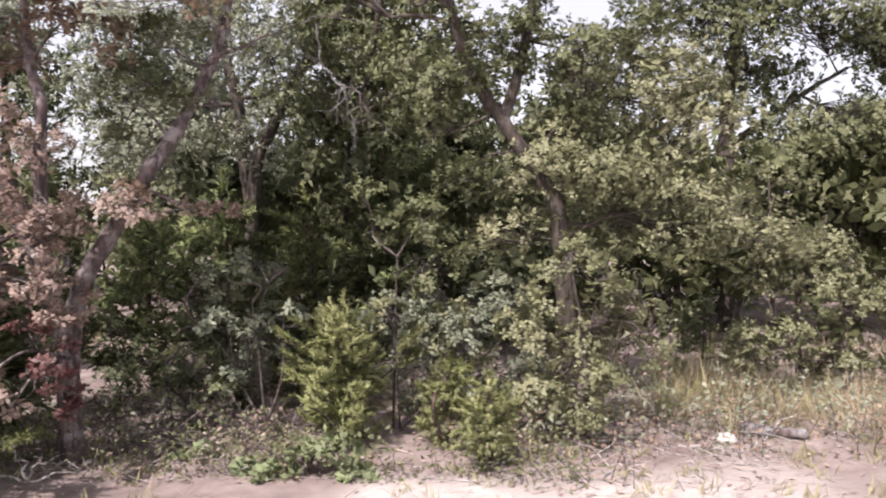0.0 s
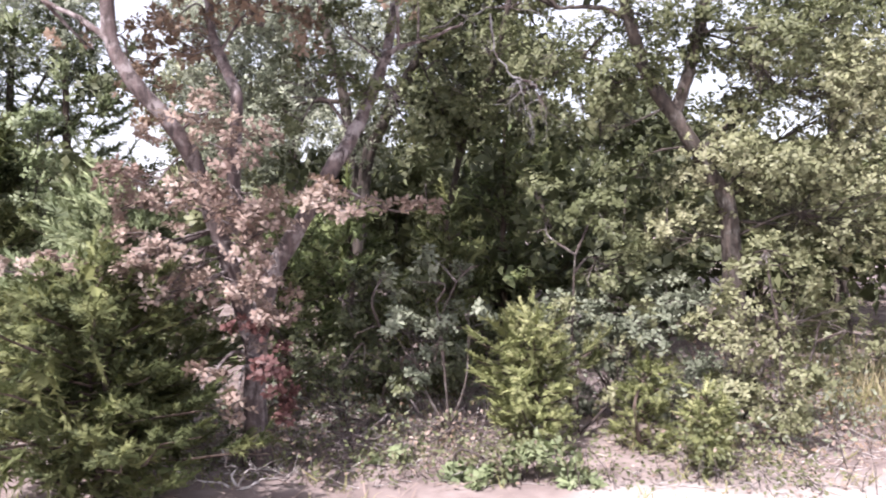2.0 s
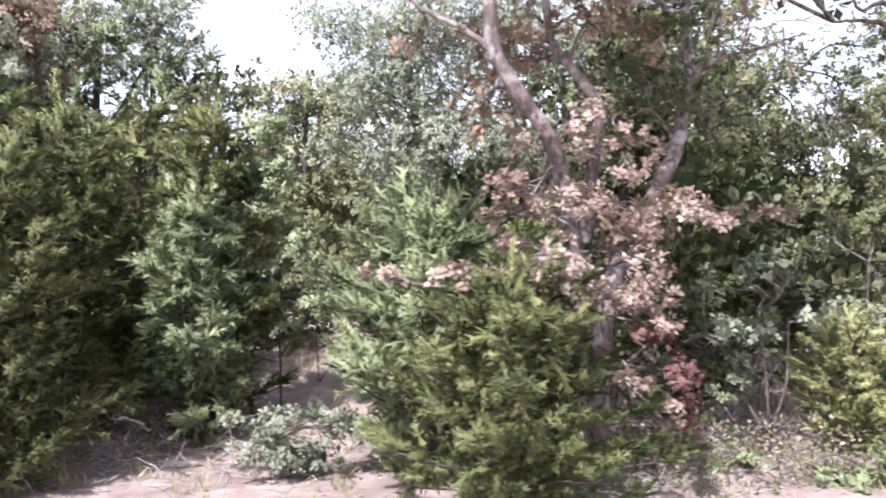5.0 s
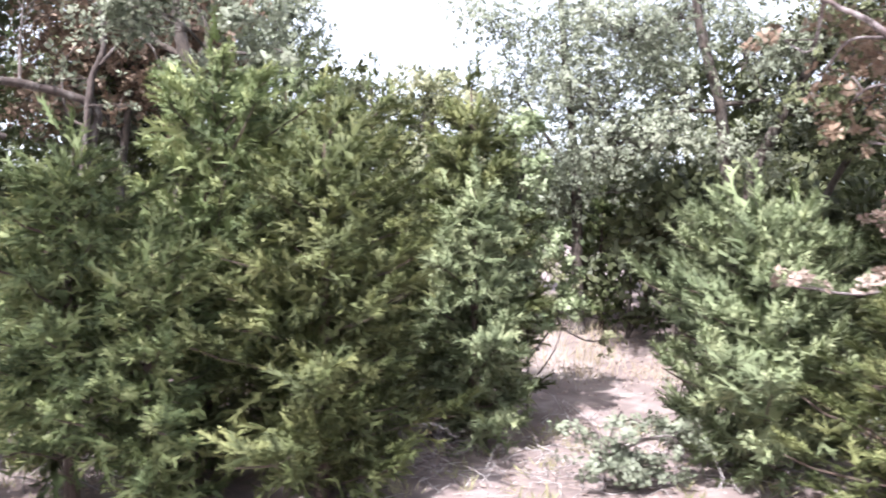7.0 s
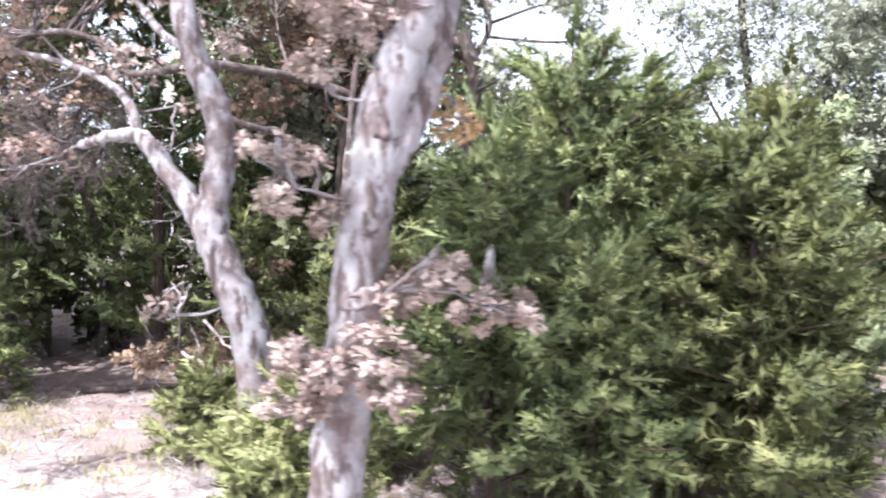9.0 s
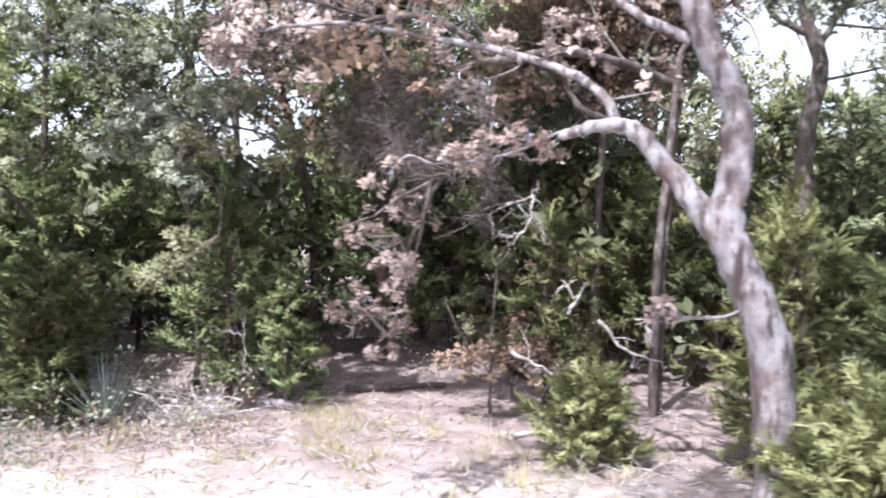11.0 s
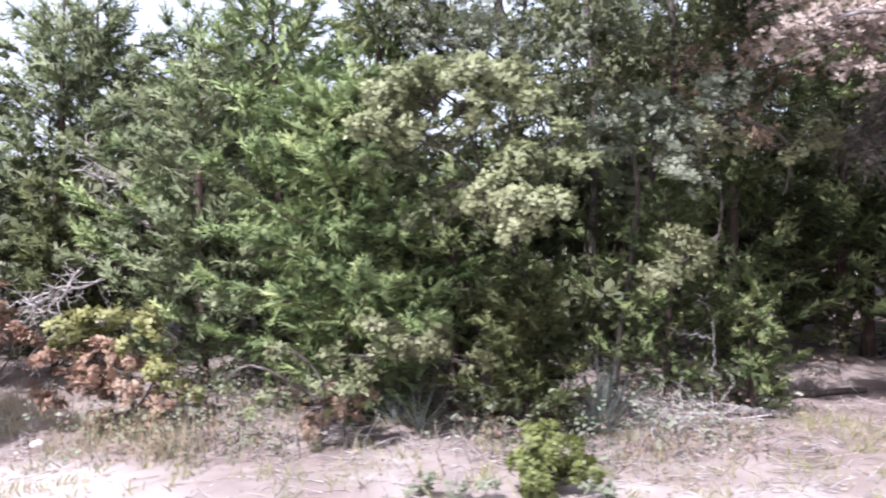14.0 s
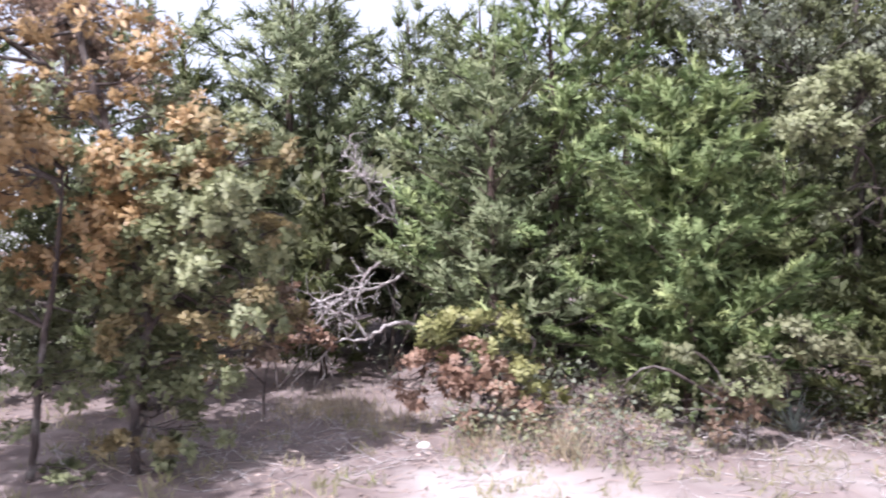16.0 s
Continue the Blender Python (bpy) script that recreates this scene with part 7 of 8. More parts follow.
plant("shrub", "dark oak scrub in the shade of an orange oak", "bark_dark", 232,
    limb(0.02, 0.008, (-22.17, 6.40, -0.13), (-22.17, 6.40, 0.44), (-22.22, 6.40, 1.02), (-22.33, 6.40, 1.44)),
    limb(0.014, 0.006, (-22.16, 6.40, 0.18), (-21.84, 6.40, 0.66), (-21.52, 6.40, 1.02)),
    crown("oak_dark", dict(leaf=0.05, dens=36, per=32),
          (-22.39, 6.40, 1.39, 0.35, 0.32, 0.28, 1), (-22.44, 6.40, 0.92, 0.38, 0.34, 0.30, 1), (-22.00, 6.40, 1.02, 0.35, 0.32, 0.28, 1), (-22.23, 6.40, 0.60, 0.33, 0.29, 0.26, 1),
          (-21.57, 6.40, 0.92, 0.30, 0.27, 0.24, 1), (-21.79, 6.40, 0.58, 0.25, 0.23, 0.20, 1), (-22.56, 6.40, 0.49, 0.28, 0.25, 0.22, 1), (-21.30, 6.40, 0.66, 0.23, 0.20, 0.18, 1)), category="shrub")

# ---- orange oak ----
plant("oak_tree", "slender oak turning orange beside the clearing", "bark", 98,
    limb(0.035, 0.02, (-20.33, 4.60, -0.19), (-20.34, 4.60, 0.18), (-20.33, 4.60, 0.60), (-20.24, 4.60, 1.09), (-20.35, 4.60, 1.69), (-20.48, 4.60, 2.25), (-20.68, 4.60, 2.82), (-20.79, 4.60, 3.36)),
    limb(0.03, 0.012, (-20.96, 4.40, -0.14), (-20.91, 4.40, 0.26), (-20.86, 4.40, 0.81), (-20.75, 4.40, 1.50), (-20.71, 4.40, 2.05)),
    limb(0.018, 0.007, (-20.29, 4.60, 0.93), (-19.98, 4.60, 1.31), (-19.63, 4.60, 1.68)),
    limb(0.014, 0.005, (-20.35, 4.60, 1.66), (-19.80, 4.50, 2.02), (-19.21, 4.45, 2.14)),
    limb(0.018, 0.007, (-20.35, 4.60, 1.61), (-20.80, 4.60, 1.95), (-21.11, 4.60, 2.11)),
    limb(0.02, 0.01, (-20.48, 4.60, 2.25), (-20.87, 4.60, 2.71), (-21.27, 4.60, 2.99)),
    # masses with y under 4.2 are out of view, added to shade the ground
    crown("orange", dict(leaf=0.05, dens=44, per=34),
          (-20.89, 4.50, 2.17, 0.38, 0.28, 0.19, 1), (-20.43, 4.50, 2.09, 0.24, 0.21, 0.17, 1), (-21.05, 4.50, 1.87, 0.31, 0.24, 0.17, 1), (-20.62, 4.50, 1.72, 0.31, 0.25, 0.19, 1),
          (-20.24, 4.50, 1.68, 0.24, 0.22, 0.19, 1), (-21.01, 4.50, 1.50, 0.28, 0.22, 0.17, 1), (-20.47, 4.50, 1.43, 0.24, 0.19, 0.14, 0.8), (-20.50, 4.50, 2.50, 0.31, 0.26, 0.21, 0.25),
          (-21.01, 4.50, 2.66, 0.31, 0.28, 0.24, 0.25), (-20.69, 4.50, 2.98, 0.41, 0.33, 0.24, 0.2), (-21.12, 4.50, 3.07, 0.31, 0.26, 0.21, 0.25), (-20.27, 4.50, 2.94, 0.21, 0.19, 0.17, 0.25),
          (-20.16, 4.50, 2.60, 0.16, 0.16, 0.16, 0.3), (-21.52, 4.50, 2.44, 0.31, 0.31, 0.31, 0.25), (-21.20, 4.50, 3.41, 0.76, 0.50, 0.24, 0.15), (-21.6, 3.5, 2.9, 0.7, 0.7, 0.5, 1),
          (-21.9, 4.1, 2.3, 0.7, 0.6, 0.5, 1), (-21.2, 3.1, 3.3, 0.6, 0.6, 0.4, 1), (-20.8, 2.9, 2.3, 0.5, 0.5, 0.4, 1), (-20.8, 3.5, 1.9, 0.45, 0.45, 0.4, 1),
          (-21.1, 3.3, 2.7, 0.5, 0.5, 0.35, 1), (-21.9, 3.2, 2.5, 0.6, 0.5, 0.4, 1), (-21.1, 2.6, 2.4, 0.5, 0.5, 0.4, 1), (-21.4, 2.8, 2.0, 0.5, 0.5, 0.35, 1)),
    crown("oak_tan", dict(leaf=0.045, dens=46, per=34),
          (-19.81, 4.45, 2.29, 0.16, 0.14, 0.13, 1), (-19.51, 4.45, 2.16, 0.17, 0.16, 0.14, 1), (-19.21, 4.45, 2.14, 0.12, 0.11, 0.09, 1), (-20.20, 4.45, 1.87, 0.21, 0.19, 0.17, 1),
          (-19.76, 4.45, 1.94, 0.19, 0.17, 0.15, 1), (-20.16, 4.45, 1.54, 0.21, 0.19, 0.17, 1), (-19.82, 4.45, 1.62, 0.17, 0.16, 0.14, 1), (-19.42, 4.45, 1.60, 0.15, 0.13, 0.12, 1),
          (-20.01, 4.45, 1.33, 0.17, 0.16, 0.14, 1), (-19.52, 4.45, 1.18, 0.16, 0.14, 0.13, 1), (-20.17, 4.45, 1.00, 0.21, 0.19, 0.17, 1), (-19.82, 4.45, 0.96, 0.16, 0.14, 0.13, 1),
          (-20.33, 4.45, 0.23, 0.16, 0.14, 0.13, 1), (-20.10, 4.45, 0.23, 0.09, 0.08, 0.07, 1)),
    crown("orange", dict(leaf=0.05, dens=40, per=34),
          (-20.25, 4.60, 2.75, 0.28, 0.26, 0.25, 0.25), (-19.90, 4.60, 2.37, 0.28, 0.25, 0.21, 0.5), (-20.26, 4.60, 2.07, 0.32, 0.26, 0.21, 1), (-19.79, 4.60, 1.95, 0.32, 0.26, 0.21, 1),
          (-20.10, 4.60, 1.70, 0.25, 0.21, 0.18, 1)),
    crown("oak_yellow", dict(leaf=0.05, dens=40, per=34),
          (-19.51, 4.60, 2.17, 0.21, 0.19, 0.18, 1), (-19.71, 4.60, 1.54, 0.32, 0.26, 0.21, 1), (-19.40, 4.60, 1.69, 0.18, 0.18, 0.18, 1), (-20.11, 4.60, 1.17, 0.35, 0.28, 0.21, 1),
          (-19.60, 4.60, 1.09, 0.28, 0.23, 0.18, 1), (-20.27, 4.60, 0.71, 0.32, 0.26, 0.21, 1), (-19.88, 4.60, 0.61, 0.25, 0.21, 0.18, 1), (-20.00, 4.60, 0.30, 0.21, 0.18, 0.14, 1)),
    crown("oak_yellow", dict(leaf=0.05, dens=44, per=34),
          (-19.85, 4.30, 1.67, 0.26, 0.21, 0.16, 1), (-19.49, 4.30, 1.88, 0.20, 0.18, 0.16, 1), (-20.07, 4.30, 1.50, 0.23, 0.19, 0.15, 1), (-19.60, 4.30, 1.43, 0.20, 0.17, 0.15, 1),
          (-20.62, 4.50, 1.94, 0.28, 0.22, 0.17, 0.7), (-20.12, 4.50, 2.05, 0.21, 0.19, 0.17, 0.8), (-20.81, 4.50, 2.43, 0.24, 0.21, 0.17, 0.6), (-20.85, 4.50, 1.32, 0.28, 0.22, 0.16, 0.7),
          (-19.90, 5.10, 2.11, 0.31, 0.27, 0.23, 0.8), (-19.73, 5.10, 1.53, 0.27, 0.25, 0.23, 0.9), (-20.20, 5.10, 1.21, 0.31, 0.25, 0.20, 0.8), (-19.85, 5.20, 1.03, 0.24, 0.22, 0.20, 0.8),
          (-20.28, 5.00, 0.48, 0.19, 0.17, 0.15, 0.7), (-20.43, 4.50, 0.80, 0.21, 0.17, 0.14, 0.7), (-19.60, 4.50, 1.79, 0.28, 0.25, 0.22, 0.9), (-19.86, 4.50, 1.46, 0.31, 0.25, 0.19, 0.9),
          (-20.28, 4.50, 1.43, 0.28, 0.22, 0.17, 0.8), (-19.93, 4.50, 2.05, 0.21, 0.19, 0.17, 0.7), (-20.86, 4.50, 0.61, 0.26, 0.22, 0.17, 0.8), (-20.24, 4.50, 0.62, 0.10, 0.10, 0.10, 0.8),
          (-20.09, 4.50, 0.21, 0.16, 0.14, 0.12, 0.8), (-20.70, 4.50, -0.04, 0.24, 0.15, 0.06, 0.8), (-21.09, 4.50, 0.35, 0.14, 0.12, 0.10, 0.7), (-20.59, 4.50, 1.09, 0.21, 0.17, 0.14, 0.7)),
    crown("oak", dict(),
          (-20.18, 4.80, 2.28, 0.22, 0.24, 0.26, 0.8), (-19.98, 4.80, 1.85, 0.26, 0.24, 0.22, 0.9), (-21.01, 4.80, 0.75, 0.33, 0.24, 0.15, 0.7), (-20.11, 4.80, 0.76, 0.22, 0.18, 0.15, 0.7),
          (-20.59, 4.80, 1.07, 0.40, 0.31, 0.22, 0.8), (-20.07, 4.80, 1.07, 0.33, 0.26, 0.18, 0.8), (-21.17, 4.80, 1.06, 0.29, 0.24, 0.18, 0.8), (-20.92, 4.80, 1.50, 0.29, 0.24, 0.18, 0.7),
          (-20.18, 4.80, 2.47, 0.22, 0.22, 0.22, 0.4), (-21.80, 4.80, 1.30, 0.44, 0.52, 0.59, 0.8)),
    crown("rust", dict(leaf=0.045, dens=34, per=36),
          (-21.69, 5.60, 3.29, 0.52, 0.43, 0.34, 1), (-21.12, 5.60, 3.00, 0.47, 0.39, 0.30, 1), (-21.55, 5.60, 2.69, 0.43, 0.34, 0.26, 1), (-20.74, 5.60, 2.68, 0.30, 0.28, 0.26, 1),
          (-21.26, 5.60, 3.46, 0.60, 0.43, 0.26, 1), (-21.98, 5.60, 2.88, 0.39, 0.36, 0.34, 1), (-20.28, 5.30, 1.62, 0.28, 0.24, 0.20, 0.6), (-20.77, 5.30, 1.19, 0.32, 0.26, 0.20, 0.6),
          (-19.50, 5.30, 1.02, 0.16, 0.16, 0.16, 0.7), (-19.72, 5.30, 0.77, 0.12, 0.11, 0.10, 0.7), (-20.60, 5.30, 0.68, 0.24, 0.20, 0.16, 0.4)))

# ---- grass, yuccas, dead wood and small things ----
grass_tuft("dry straw-coloured grass under young oaks", 1.07, 6.00, 160, 0.35, 0.5, "grass_green", 99)
grass_tuft("dry straw-coloured grass under young oaks", 1.51, 6.40, 200, 0.45, 0.6, "grass", 100)
grass_tuft("dry straw-coloured grass under young oaks", 1.72, 5.90, 220, 0.32, 0.6, "grass", 101)
grass_tuft("dry straw-coloured grass under young oaks", 2.08, 6.00, 220, 0.34, 0.7, "grass_green", 102)
grass_tuft("dry straw-coloured grass under young oaks", 2.37, 5.90, 220, 0.32, 0.7, "grass", 103)
grass_tuft("dry straw-coloured grass under young oaks", 2.79, 6.30, 220, 0.34, 0.7, "grass", 104)
grass_tuft("dry straw-coloured grass under young oaks", 1.45, 7.00, 160, 0.4, 0.7, "grass_green", 105)
grass_tuft("dry straw-coloured grass under young oaks", 2.41, 7.20, 160, 0.3, 0.8, "grass", 106)
grass_tuft("dry straw-coloured grass under young oaks", 2.77, 5.90, 220, 0.34, 0.8, "grass", 107)
grass_tuft("dry straw-coloured grass under young oaks", 2.12, 8.00, 160, 0.35, 0.9, "grass_green", 108)
grass_tuft("dry straw-coloured grass under young oaks", 3.42, 8.20, 160, 0.3, 1, "grass", 109)
grass_tuft("short dry grass on sandy ground", -12.49, 6.00, 180, 0.16, 0.5, "grass_green", 110)
grass_tuft("short dry grass on sandy ground", -12.36, 5.30, 90, 0.14, 0.3, "grass_green", 111)
grass_tuft("short dry grass on sandy ground", -13.77, 5.60, 150, 0.16, 0.5, "grass", 112)
grass_tuft("short dry grass on sandy ground", -13.93, 4.90, 120, 0.14, 0.4, "grass", 113)
grass_tuft("short dry grass on sandy ground", -18.03, 5.20, 160, 0.22, 0.5, "grass", 114)
grass_tuft("short dry grass on sandy ground", -17.43, 5.20, 120, 0.3, 0.3, "grass", 115)
grass_tuft("short dry grass on sandy ground", -19.49, 6.30, 220, 0.24, 0.6, "grass", 116)
grass_tuft("short dry grass on sandy ground", -18.87, 5.90, 200, 0.22, 0.6, "grass", 117)
grass_tuft("short dry grass on sandy ground", -17.52, 5.40, 120, 0.18, 0.4, "grass", 118)
grass_tuft("short dry grass on sandy ground", -15.96, 4.70, 100, 0.14, 0.35, "grass_green", 119)
grass_tuft("short dry grass on sandy ground", -12.55, 6.20, 160, 0.15, 0.5, "grass_green", 120)
grass_tuft("short dry grass on sandy ground", -12.17, 5.80, 160, 0.16, 0.6, "grass_green", 121)
grass_tuft("short dry grass on sandy ground", -11.18, 5.40, 140, 0.14, 0.5, "grass", 122)
grass_tuft("short dry grass on sandy ground", -12.24, 5.20, 120, 0.14, 0.5, "grass", 123)
grass_tuft("short dry grass on sandy ground", -10.61, 4.60, 120, 0.16, 0.5, "grass_green", 124)
grass_tuft("short dry grass on sandy ground", -12.96, 5.00, 90, 0.13, 0.4, "grass_green", 125)
grass_tuft("short dry grass on sandy ground", -5.53, 5.60, 80, 0.12, 0.4, "grass", 126)
grass_tuft("short dry grass on sandy ground", -19.39, 6.40, 150, 0.2, 0.5, "grass", 127)
for i in range(9):
    grass_tuft("pale dry grass in the sunny clearing", -5.9 + 0.22 * i, 8.0 + 0.9 * ((i * 5) % 4), 110, 0.26, 0.6, "grass", 211 + i)
yucca("spiky blue-green yucca at the woods' edge", -14.25, 5.85, 64, 0.62, 128)
yucca("small blue-green yucca in the shade", -15.65, 5.75, 24, 0.42, 129)
yucca("small blue-green yucca in the shade", -15.88, 6.0, 20, 0.36, 130)
brush_pile("tangled pile of bleached dead branches", -13.66, 5.95, 0.55, 64, 131)
brush_pile("small tangle of grey dead twigs", -16.20, 5.4, 0.32, 26, 132)
brush_pile("tangle of dead twigs under a shrub", -2.47, 4.7, 0.4, 26, 133, "bark_mauve")
brush_pile("tangle of dark twigs by a path", -6.30, 4.9, 0.4, 26, 134, "bark_mauve")
brush_pile("grey tangle of bare twigs round a shrub's foot", -1.78, 5.05, 0.45, 30, 206, "bark_mauve")
dead_branch("dead_branch", "pale broken sticks poking out of leaf litter", [[(-2.95, 4.05, 0.16), (-2.98, 4.03, 0.28), (-3.04, 4.00, 0.40)], [(-2.95, 4.05, 0.16), (-2.86, 4.00, 0.25), (-2.72, 3.98, 0.33)], [(-2.98, 4.05, 0.15), (-3.20, 4.00, 0.22), (-3.30, 3.95, 0.30)], [(-2.93, 4.05, 0.15), (-2.80, 4.08, 0.19), (-2.66, 4.10, 0.20)]], 207, 5, 0.008, spreadout=0.14)
brush_pile("dead twigs under shrubs", -2.80, 5.1, 0.5, 26, 135, "bark_mauve")
fallen_log("weathered grey log lying on sand", (1.52, 5.55), (1.87, 5.30), 0.05, "bark_pale", 136)
fallen_log("dark fallen branch lying under a shrub", (-0.12, 5.50), (0.27, 5.90), 0.035, "bark", 137)
fallen_log("mossy fallen log by a brush pile", (-13.21, 6.50), (-12.67, 6.25), 0.05, "bark_pale", 138)
fallen_log("bare grey stick lying on leaf litter", (-10.97, 5.75), (-10.52, 6.00), 0.02, "dead", 139)
fallen_log("thick fallen limb at the edge of a dark hollow", (-12.52, 7.00), (-11.60, 7.30), 0.04, "bark", 140)
fallen_log("short stick on sand", (1.00, 5.20), (1.16, 5.25), 0.014, "dead", 141)
dead_branch("dead_branch", "pale fallen dead branch slanting out of a bush", [[(-10.97, 6.00, 0.69), (-10.72, 6.00, 0.56), (-10.47, 6.00, 0.44)]], 142, 6, 0.018)
dead_branch("dead_branch", "thin bent dead stem standing among cedars", [[(-13.26, 6.30, 0.44), (-13.26, 6.30, 0.75), (-13.30, 6.30, 0.98), (-13.41, 6.30, 1.13)], [(-13.28, 6.30, 0.75), (-13.43, 6.30, 0.79), (-13.55, 6.30, 0.79)]], 143, 6, 0.009, spreadout=0.15)
dead_branch("dead_branch", "pale dead stick leaning by a path", [[(-6.42, 4.90, 0.38), (-6.26, 4.90, 0.36), (-6.13, 4.90, 0.30)]], 144, 3, 0.01, spreadout=0.12)
dead_branch("dead_branch", "bare tangled dead limb in the canopy", [[(-2.32, 5.00, 2.84), (-2.18, 5.40, 2.95), (-1.91, 5.40, 3.09), (-1.57, 5.40, 3.20), (-1.22, 5.40, 3.15)], [(-1.57, 5.40, 3.16), (-1.53, 5.40, 2.87), (-1.38, 5.40, 2.66), (-1.27, 5.40, 2.41)], [(-1.40, 5.40, 2.70), (-1.23, 5.40, 2.63), (-1.17, 5.40, 2.36)]], 145, 12, 0.009, spreadout=0.3, mat='bark_pale')
dead_branch("dead_branch", "bare crooked stem beside a small cedar", [[(-10.61, 5.10, 1.09), (-10.55, 5.10, 1.21), (-10.65, 5.10, 1.32)], [(-10.41, 5.10, 1.05), (-10.22, 5.10, 0.86), (-9.98, 5.10, 0.75)], [(-10.10, 5.10, 1.10), (-10.06, 5.10, 0.87)]], 146, 6, 0.012, spreadout=0.15)
stone("pale rounded stone on the sand", 1.34, 5.35, 0.065, 147)
stone("small pale stone at the wood edge", -15.25, 5.90, 0.035, 148)
stone("small pale stone in dry grass", -18.48, 5.30, 0.04, 149)
plastic_scrap("crumpled pale blue plastic scrap on leaf litter", -10.09, 6.45, 150)

# ---------- litter, weeds and far woods ----------
def leaf_litter(n, seed):
    """Fallen leaves, thick under the trees and thin on the sand."""
    rng = np.random.default_rng(seed)
    x, y = rng.uniform(-23, 6, n), rng.uniform(2.5, 13, n)
    keep = rng.uniform(size=n) < np.clip(0.10 + 0.25 * (y - 3.6), 0.08, 1.0) * (0.55 + 0.45 * np.sin(x * 1.3 + 1.1 * np.sin(y * 1.7)))
    x, y = x[keep], y[keep]
    p = np.stack([x, y, ground_z(x, y) + rng.uniform(0.003, 0.02, len(x))], 1)
    d = rng.normal(0, 1, p.shape) * np.array([1, 1, 0.25])
    v, f = spread(SMALL_LEAF, p, d, rng.normal(0, 0.35, p.shape) + np.array([0, 0, 1]), 0.044 * rng.uniform(0.6, 1.3, len(p)))
    tagged(link_mesh("leaf_litter", v, f, MAT["litter"]), "scattered dry pinkish-brown fallen leaves", "leaf litter", kind="stuff")


def straw(n, seed):
    rng = np.random.default_rng(seed)
    x, y = rng.uniform(-23, 6, n), 3.0 + 4.5 * rng.beta(2.2, 2.0, n)
    a = np.stack([x, y, ground_z(x, y) + 0.006], 1)
    d = rng.normal(0, 1, (n, 3)) * np.array([1, 0.8, 0.10])
    blade = (np.array([(0, 0.012, 0), (0, -0.012, 0), (0.5, 0.012, 0.05), (0.5, -0.012, 0.05), (1, 0.004, 0)]), np.array([(0, 1, 2), (1, 3, 2), (2, 3, 4)]))
    v, f = spread(blade, a, d, rng.normal(0, 0.4, (n, 3)) + np.array([0, 0, 1]), rng.uniform(0.06, 0.28, n))
    tagged(link_mesh("dry_straw", v, f, MAT["litter"]), "loose dry straw and twigs on the ground", "litter", kind="stuff")


def weeds(n, seed):
    """Short sparse weeds and grass on the sand."""
    rng = np.random.default_rng(seed)
    k = rng.uniform(-23, 5, n), 3.4 + 3.2 * rng.beta(2.0, 1.6, n)
    per = 12
    x = np.repeat(k[0], per) + rng.normal(0, 0.04, n * per)
    y = np.repeat(k[1], per) + rng.normal(0, 0.04, n * per)
    p = np.stack([x, y, ground_z(x, y) - 0.004], 1)
    d = rng.normal(0, 0.5, p.shape) + np.array([0, 0, 1.0])
    blade = (np.array([(0, 0.03, 0), (0, -0.03, 0), (0.5, 0.03, 0.04), (1, 0, 0.2)]), np.array([(0, 1, 2), (1, 3, 2)]))
    v, f = spread(blade, p, d, rng.normal(0, 1, p.shape), 0.10 * rng.uniform(0.4, 1.4, len(p)))
    tagged(link_mesh("weeds", v, f, MAT["grass_green"]), "sparse short weeds and grass on sand", "grass", kind="stuff")


def undergrowth(name, label, mat, n, per, leaf, high, seed, x0=-22, x1=5, y0=4.75, deep=3.6):
    """Low leafy stuff and sprouts along the foot of the thicket."""
    rng = np.random.default_rng(seed)
    x, y = rng.uniform(x0, x1, n), y0 + deep * rng.beta(1.3, 2.2, n)
    keep = ((x < -6.3) | (x > -4.3)) & ((x > -18.2) | (y > 6.9)) & ((x < -13.0) | (x > -8.8) | (y > 7.5)) & (np.sin(x * 2.1 + 0.7) + np.sin(x * 0.9 + y * 2.3) > -0.75)
    x, y = x[keep], y[keep]
    z = ground_z(x, y) + high * rng.uniform(0.05, 1, len(x)) ** 1.3
    c = np.repeat(np.stack([x, y, z], 1), per, 0)
    off = rng.normal(0, 0.07, c.shape) * np.array([1, 1, 0.7])
    p = c + off
    p[:, 2] = np.maximum(p[:, 2], ground_z(p[:, 0], p[:, 1]) + 0.01)
    v, f = spread(SMALL_LEAF, p, unit(off) + rng.normal(0, 0.5, p.shape), rng.normal(0, 0.5, p.shape) + np.array([0, -0.2, 0.7]), leaf * rng.uniform(0.6, 1.3, len(p)))
    tagged(link_mesh(name, v, f, MAT[mat]), label, "undergrowth", kind="stuff")
    a = np.stack([x + rng.normal(0, 0.05, len(x)), y + rng.normal(0, 0.05, len(x)), ground_z(x, y) - 0.01], 1)
    v, f = sticks(a, np.stack([x, y, z], 1), 0.004, 0.002, rng, 0.1)
    tagged(link_mesh("undergrowth_stem", v, f, MAT["bark"]), "thin bare stems of low undergrowth", "undergrowth", kind="stuff")


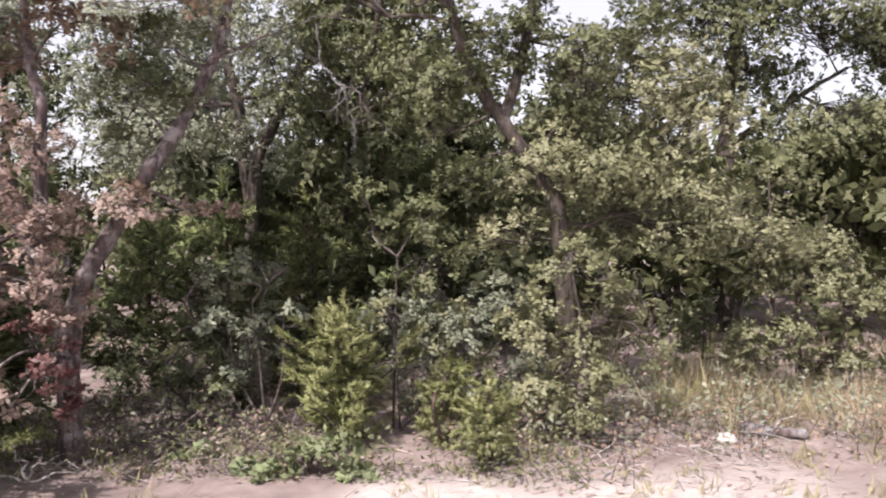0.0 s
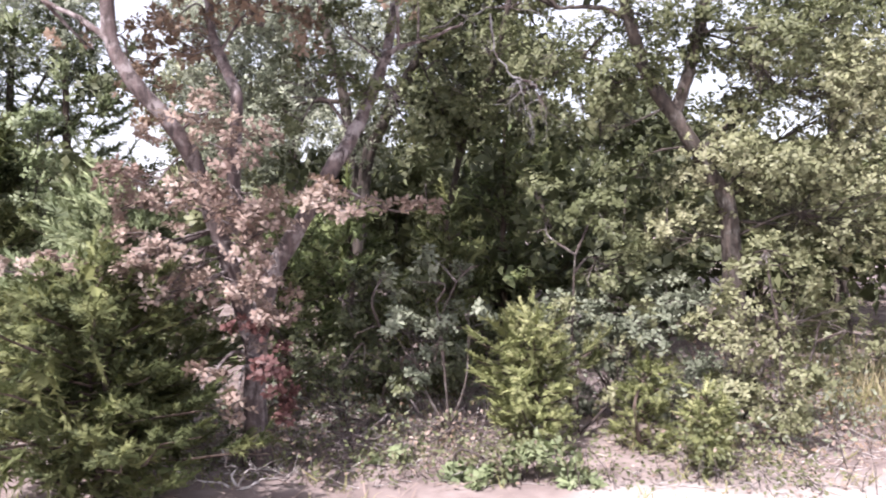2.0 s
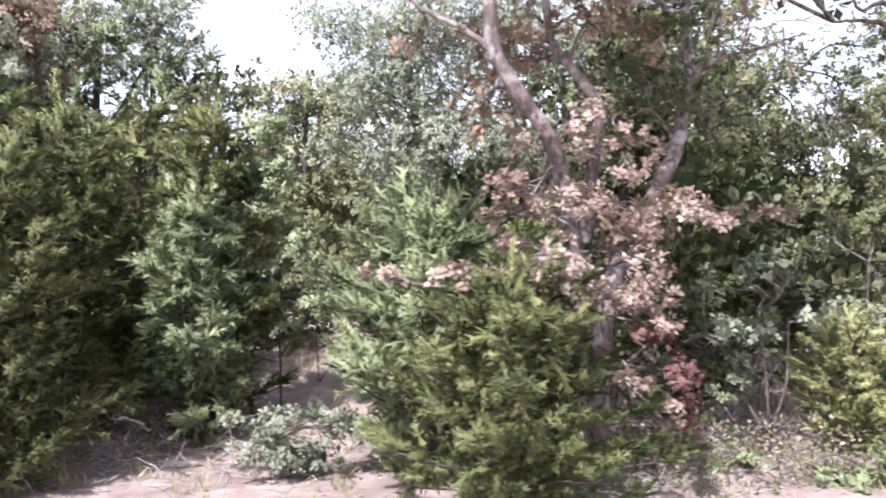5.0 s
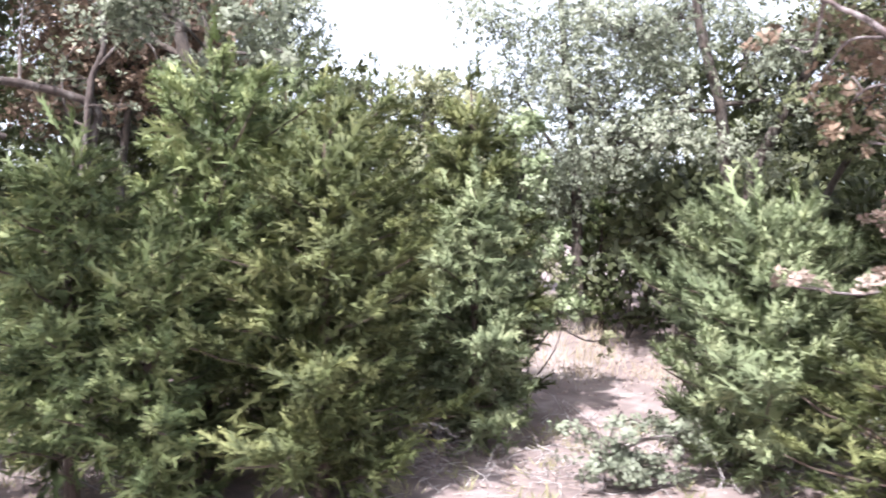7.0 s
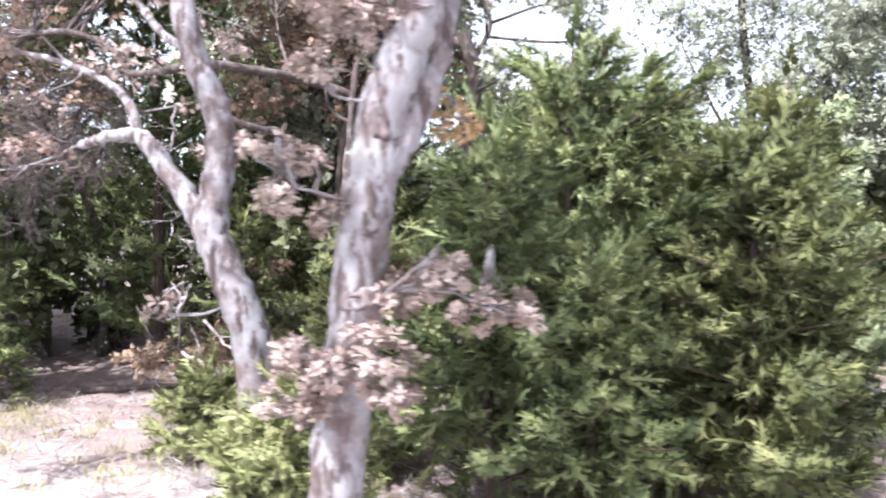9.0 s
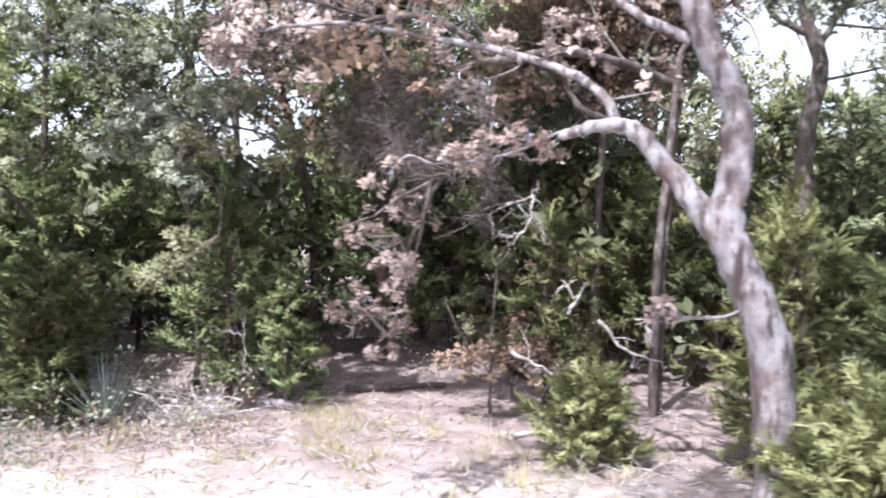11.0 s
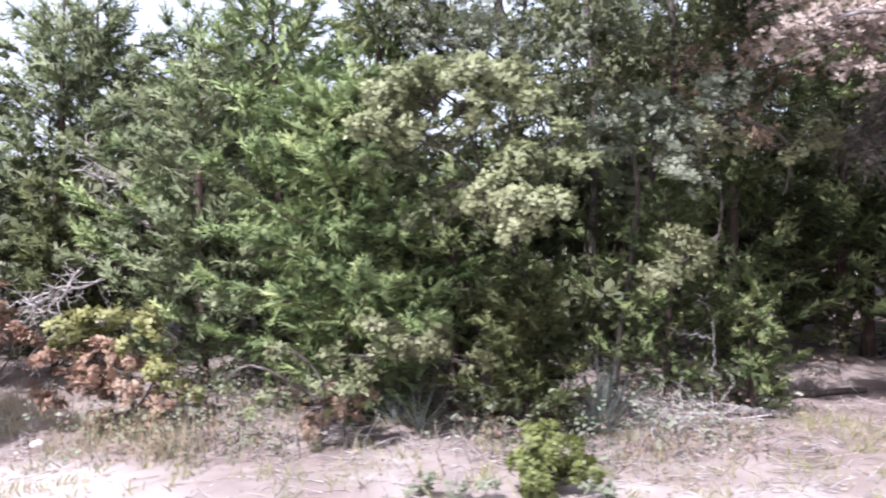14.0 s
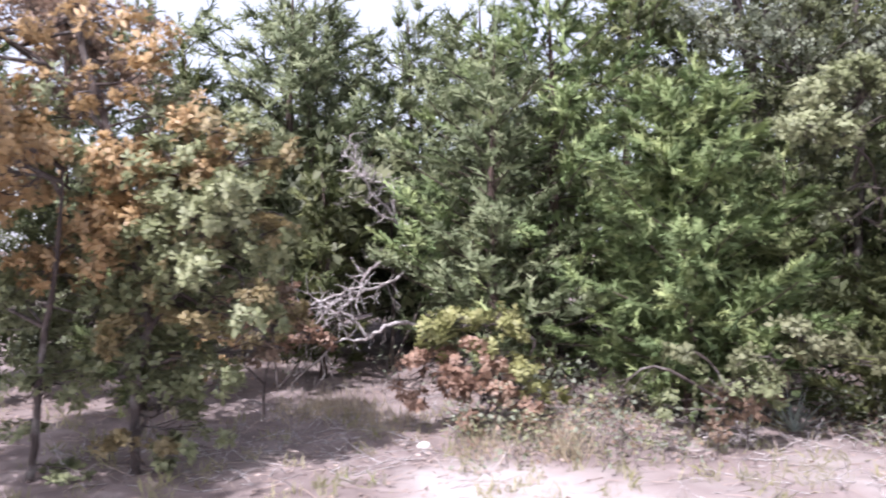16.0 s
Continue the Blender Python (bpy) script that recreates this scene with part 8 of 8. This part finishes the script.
undergrowth("undergrowth", "low grey-green undergrowth at the foot of the thicket", "grey_leaf", 1500, 18, 0.042, 0.42, 61)
undergrowth("undergrowth", "low dry rusty undergrowth at the foot of the thicket", "rust", 900, 16, 0.04, 0.3, 62)
undergrowth("undergrowth", "dry pinkish sprigs at the foot of the thicket", "rose", 60, 16, 0.032, 0.3, 63, -3.4, 0.6, 4.3, 0.8)
undergrowth("undergrowth", "low green sprigs on leaf litter", "oak", 200, 20, 0.036, 0.25, 64, -3.6, 0.4, 4.25, 0.9)
undergrowth("undergrowth", "low yellowing sprigs before the cedars", "oak_yellow", 60, 20, 0.036, 0.22, 65, -18.2, -15.0, 5.2, 0.7)
leaf_litter(75000, 71)
straw(9000, 72)


def twig_litter(n, seed):
    """Thin dead twigs lying and leaning along the foot of the thicket."""
    rng = np.random.default_rng(seed)
    x, y = rng.uniform(-21, 3, n), 4.2 + 3.2 * rng.beta(1.4, 2.0, n)
    keep = np.sin(x * 1.9 + 0.4) + np.sin(x * 0.7 + y * 2.1) > -0.9
    x, y = x[keep], y[keep]
    a = np.stack([x, y, ground_z(x, y) + 0.008], 1)
    b = a + rng.normal(0, 1, a.shape) * np.array([0.16, 0.13, 0.0]) + np.stack([0 * x, 0 * x, rng.exponential(0.05, len(x))], 1)
    b[:, 2] = np.maximum(b[:, 2], ground_z(b[:, 0], b[:, 1]) + 0.008)
    v, f = sticks(a, b, 0.0045, 0.002, rng, 0.1)
    tagged(link_mesh("twig_litter", v, f, MAT["dead"]), "thin grey dead twigs on leaf litter", "litter", kind="stuff")


twig_litter(3600, 74)
weeds(700, 73)


def far_wood():
    """Two kinds of tree, repeated behind the edge and behind the track."""
    rng = np.random.default_rng(77)
    def oak(x, y, seed):
        r = np.random.default_rng(seed)
        z = float(ground_z(x, y))
        blobs = [(x + r.normal(0, 1.1), y + r.normal(0, 0.9), z + r.uniform(1.3, 5.2), r.uniform(0.6, 1.0), r.uniform(0.6, 1.0), r.uniform(0.45, 0.75), 1) for _ in range(12)]
        return broadleaf("oak_tree", "shade-darkened oak in the woods behind", [([(x, y, z), (x + 0.1, y, z + 1.5), (x - 0.1, y, z + 3), (x + 0.1, y, z + 4.6)], 0.11, 0.04)],
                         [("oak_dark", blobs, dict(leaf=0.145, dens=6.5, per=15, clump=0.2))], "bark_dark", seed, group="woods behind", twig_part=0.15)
    protos = [oak(-2.0, 12.0, 901), oak(-7.5, 16.0, 902), oak(-13.0, 11.8, 903)]
    protos += [cedar("dark cedar in the woods behind", -17.0, 12.5, 3.6, 1.3, "cedar_dark", 904, boughs=44, per=24, spray=0.32, far=True, group="woods behind")]
    rows = [(i, 11.6 + 1.6 * rng.uniform(), 2.3) for i in range(12)] + [(i, 15 + 2 * rng.uniform(), 3.2) for i in range(9)]
    for i, y, step in rows:
        x = 7.5 - i * step * (1 if y < 14 else 1.15) + rng.uniform(-0.6, 0.6)
        if -7.9 < x < -5.0 and y > 10:  # the clearing lets the sky through
            continue
        src = protos[int(rng.integers(0, 4))]
        s = rng.uniform(0.62, 0.8) * (1.0 if y < 14 else 1.12)
        t = copy_thing(src, Matrix.Translation((x, y, float(ground_z(x, y)))) @ Matrix.Rotation(rng.uniform(0, 6.28), 4, "Z"))
        t.scale = (s, s, s)
    for i in range(6):  # low oaks that close the view beyond the clearing
        x, y, s = -9.6 + 1.15 * i, 17.5 + rng.uniform(-0.8, 0.8), rng.uniform(0.6, 0.68)
        t = copy_thing(protos[i % 3], Matrix.Translation((x, y, float(ground_z(x, y)))) @ Matrix.Rotation(rng.uniform(0, 6.28), 4, "Z"))
        t.scale = (s, s, s)


def thicket():
    """Low bushes, most with shade put into the leaf colour, that fill the wood, leaving the path and the trail open."""
    rng = np.random.default_rng(78)
    protos = []
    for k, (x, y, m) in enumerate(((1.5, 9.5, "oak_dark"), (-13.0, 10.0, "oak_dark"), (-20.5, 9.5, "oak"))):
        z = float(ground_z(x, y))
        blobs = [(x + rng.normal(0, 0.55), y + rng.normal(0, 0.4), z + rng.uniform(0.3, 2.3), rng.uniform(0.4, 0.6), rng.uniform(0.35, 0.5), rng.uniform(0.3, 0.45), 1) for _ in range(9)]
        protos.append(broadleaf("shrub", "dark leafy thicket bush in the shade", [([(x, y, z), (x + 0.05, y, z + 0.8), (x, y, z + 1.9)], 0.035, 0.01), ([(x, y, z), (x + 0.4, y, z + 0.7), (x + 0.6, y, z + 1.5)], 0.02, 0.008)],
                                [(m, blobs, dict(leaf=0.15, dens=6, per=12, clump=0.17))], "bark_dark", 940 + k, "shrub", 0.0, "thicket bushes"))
    for row, (y0, n) in enumerate(((8.6, 21), (10.4, 24), (12.6, 25), (14.6, 18))):
        for i in range(n):
            x, y = (5.5, 8.2, 9.6, 10.4)[row] - i * 1.38 + rng.uniform(-0.4, 0.4), y0 + rng.uniform(-0.5, 0.5)
            if (-6.6 < x < -4.2 and row < 2) or (-12.6 < x < -10.6 and row == 0):
                continue
            copy_thing(protos[int(rng.integers(0, 3))], Matrix.Translation((x, y, float(ground_z(x, y)))) @ Matrix.Rotation(rng.uniform(0, 6.28), 4, "Z"))


far_wood()
thicket()
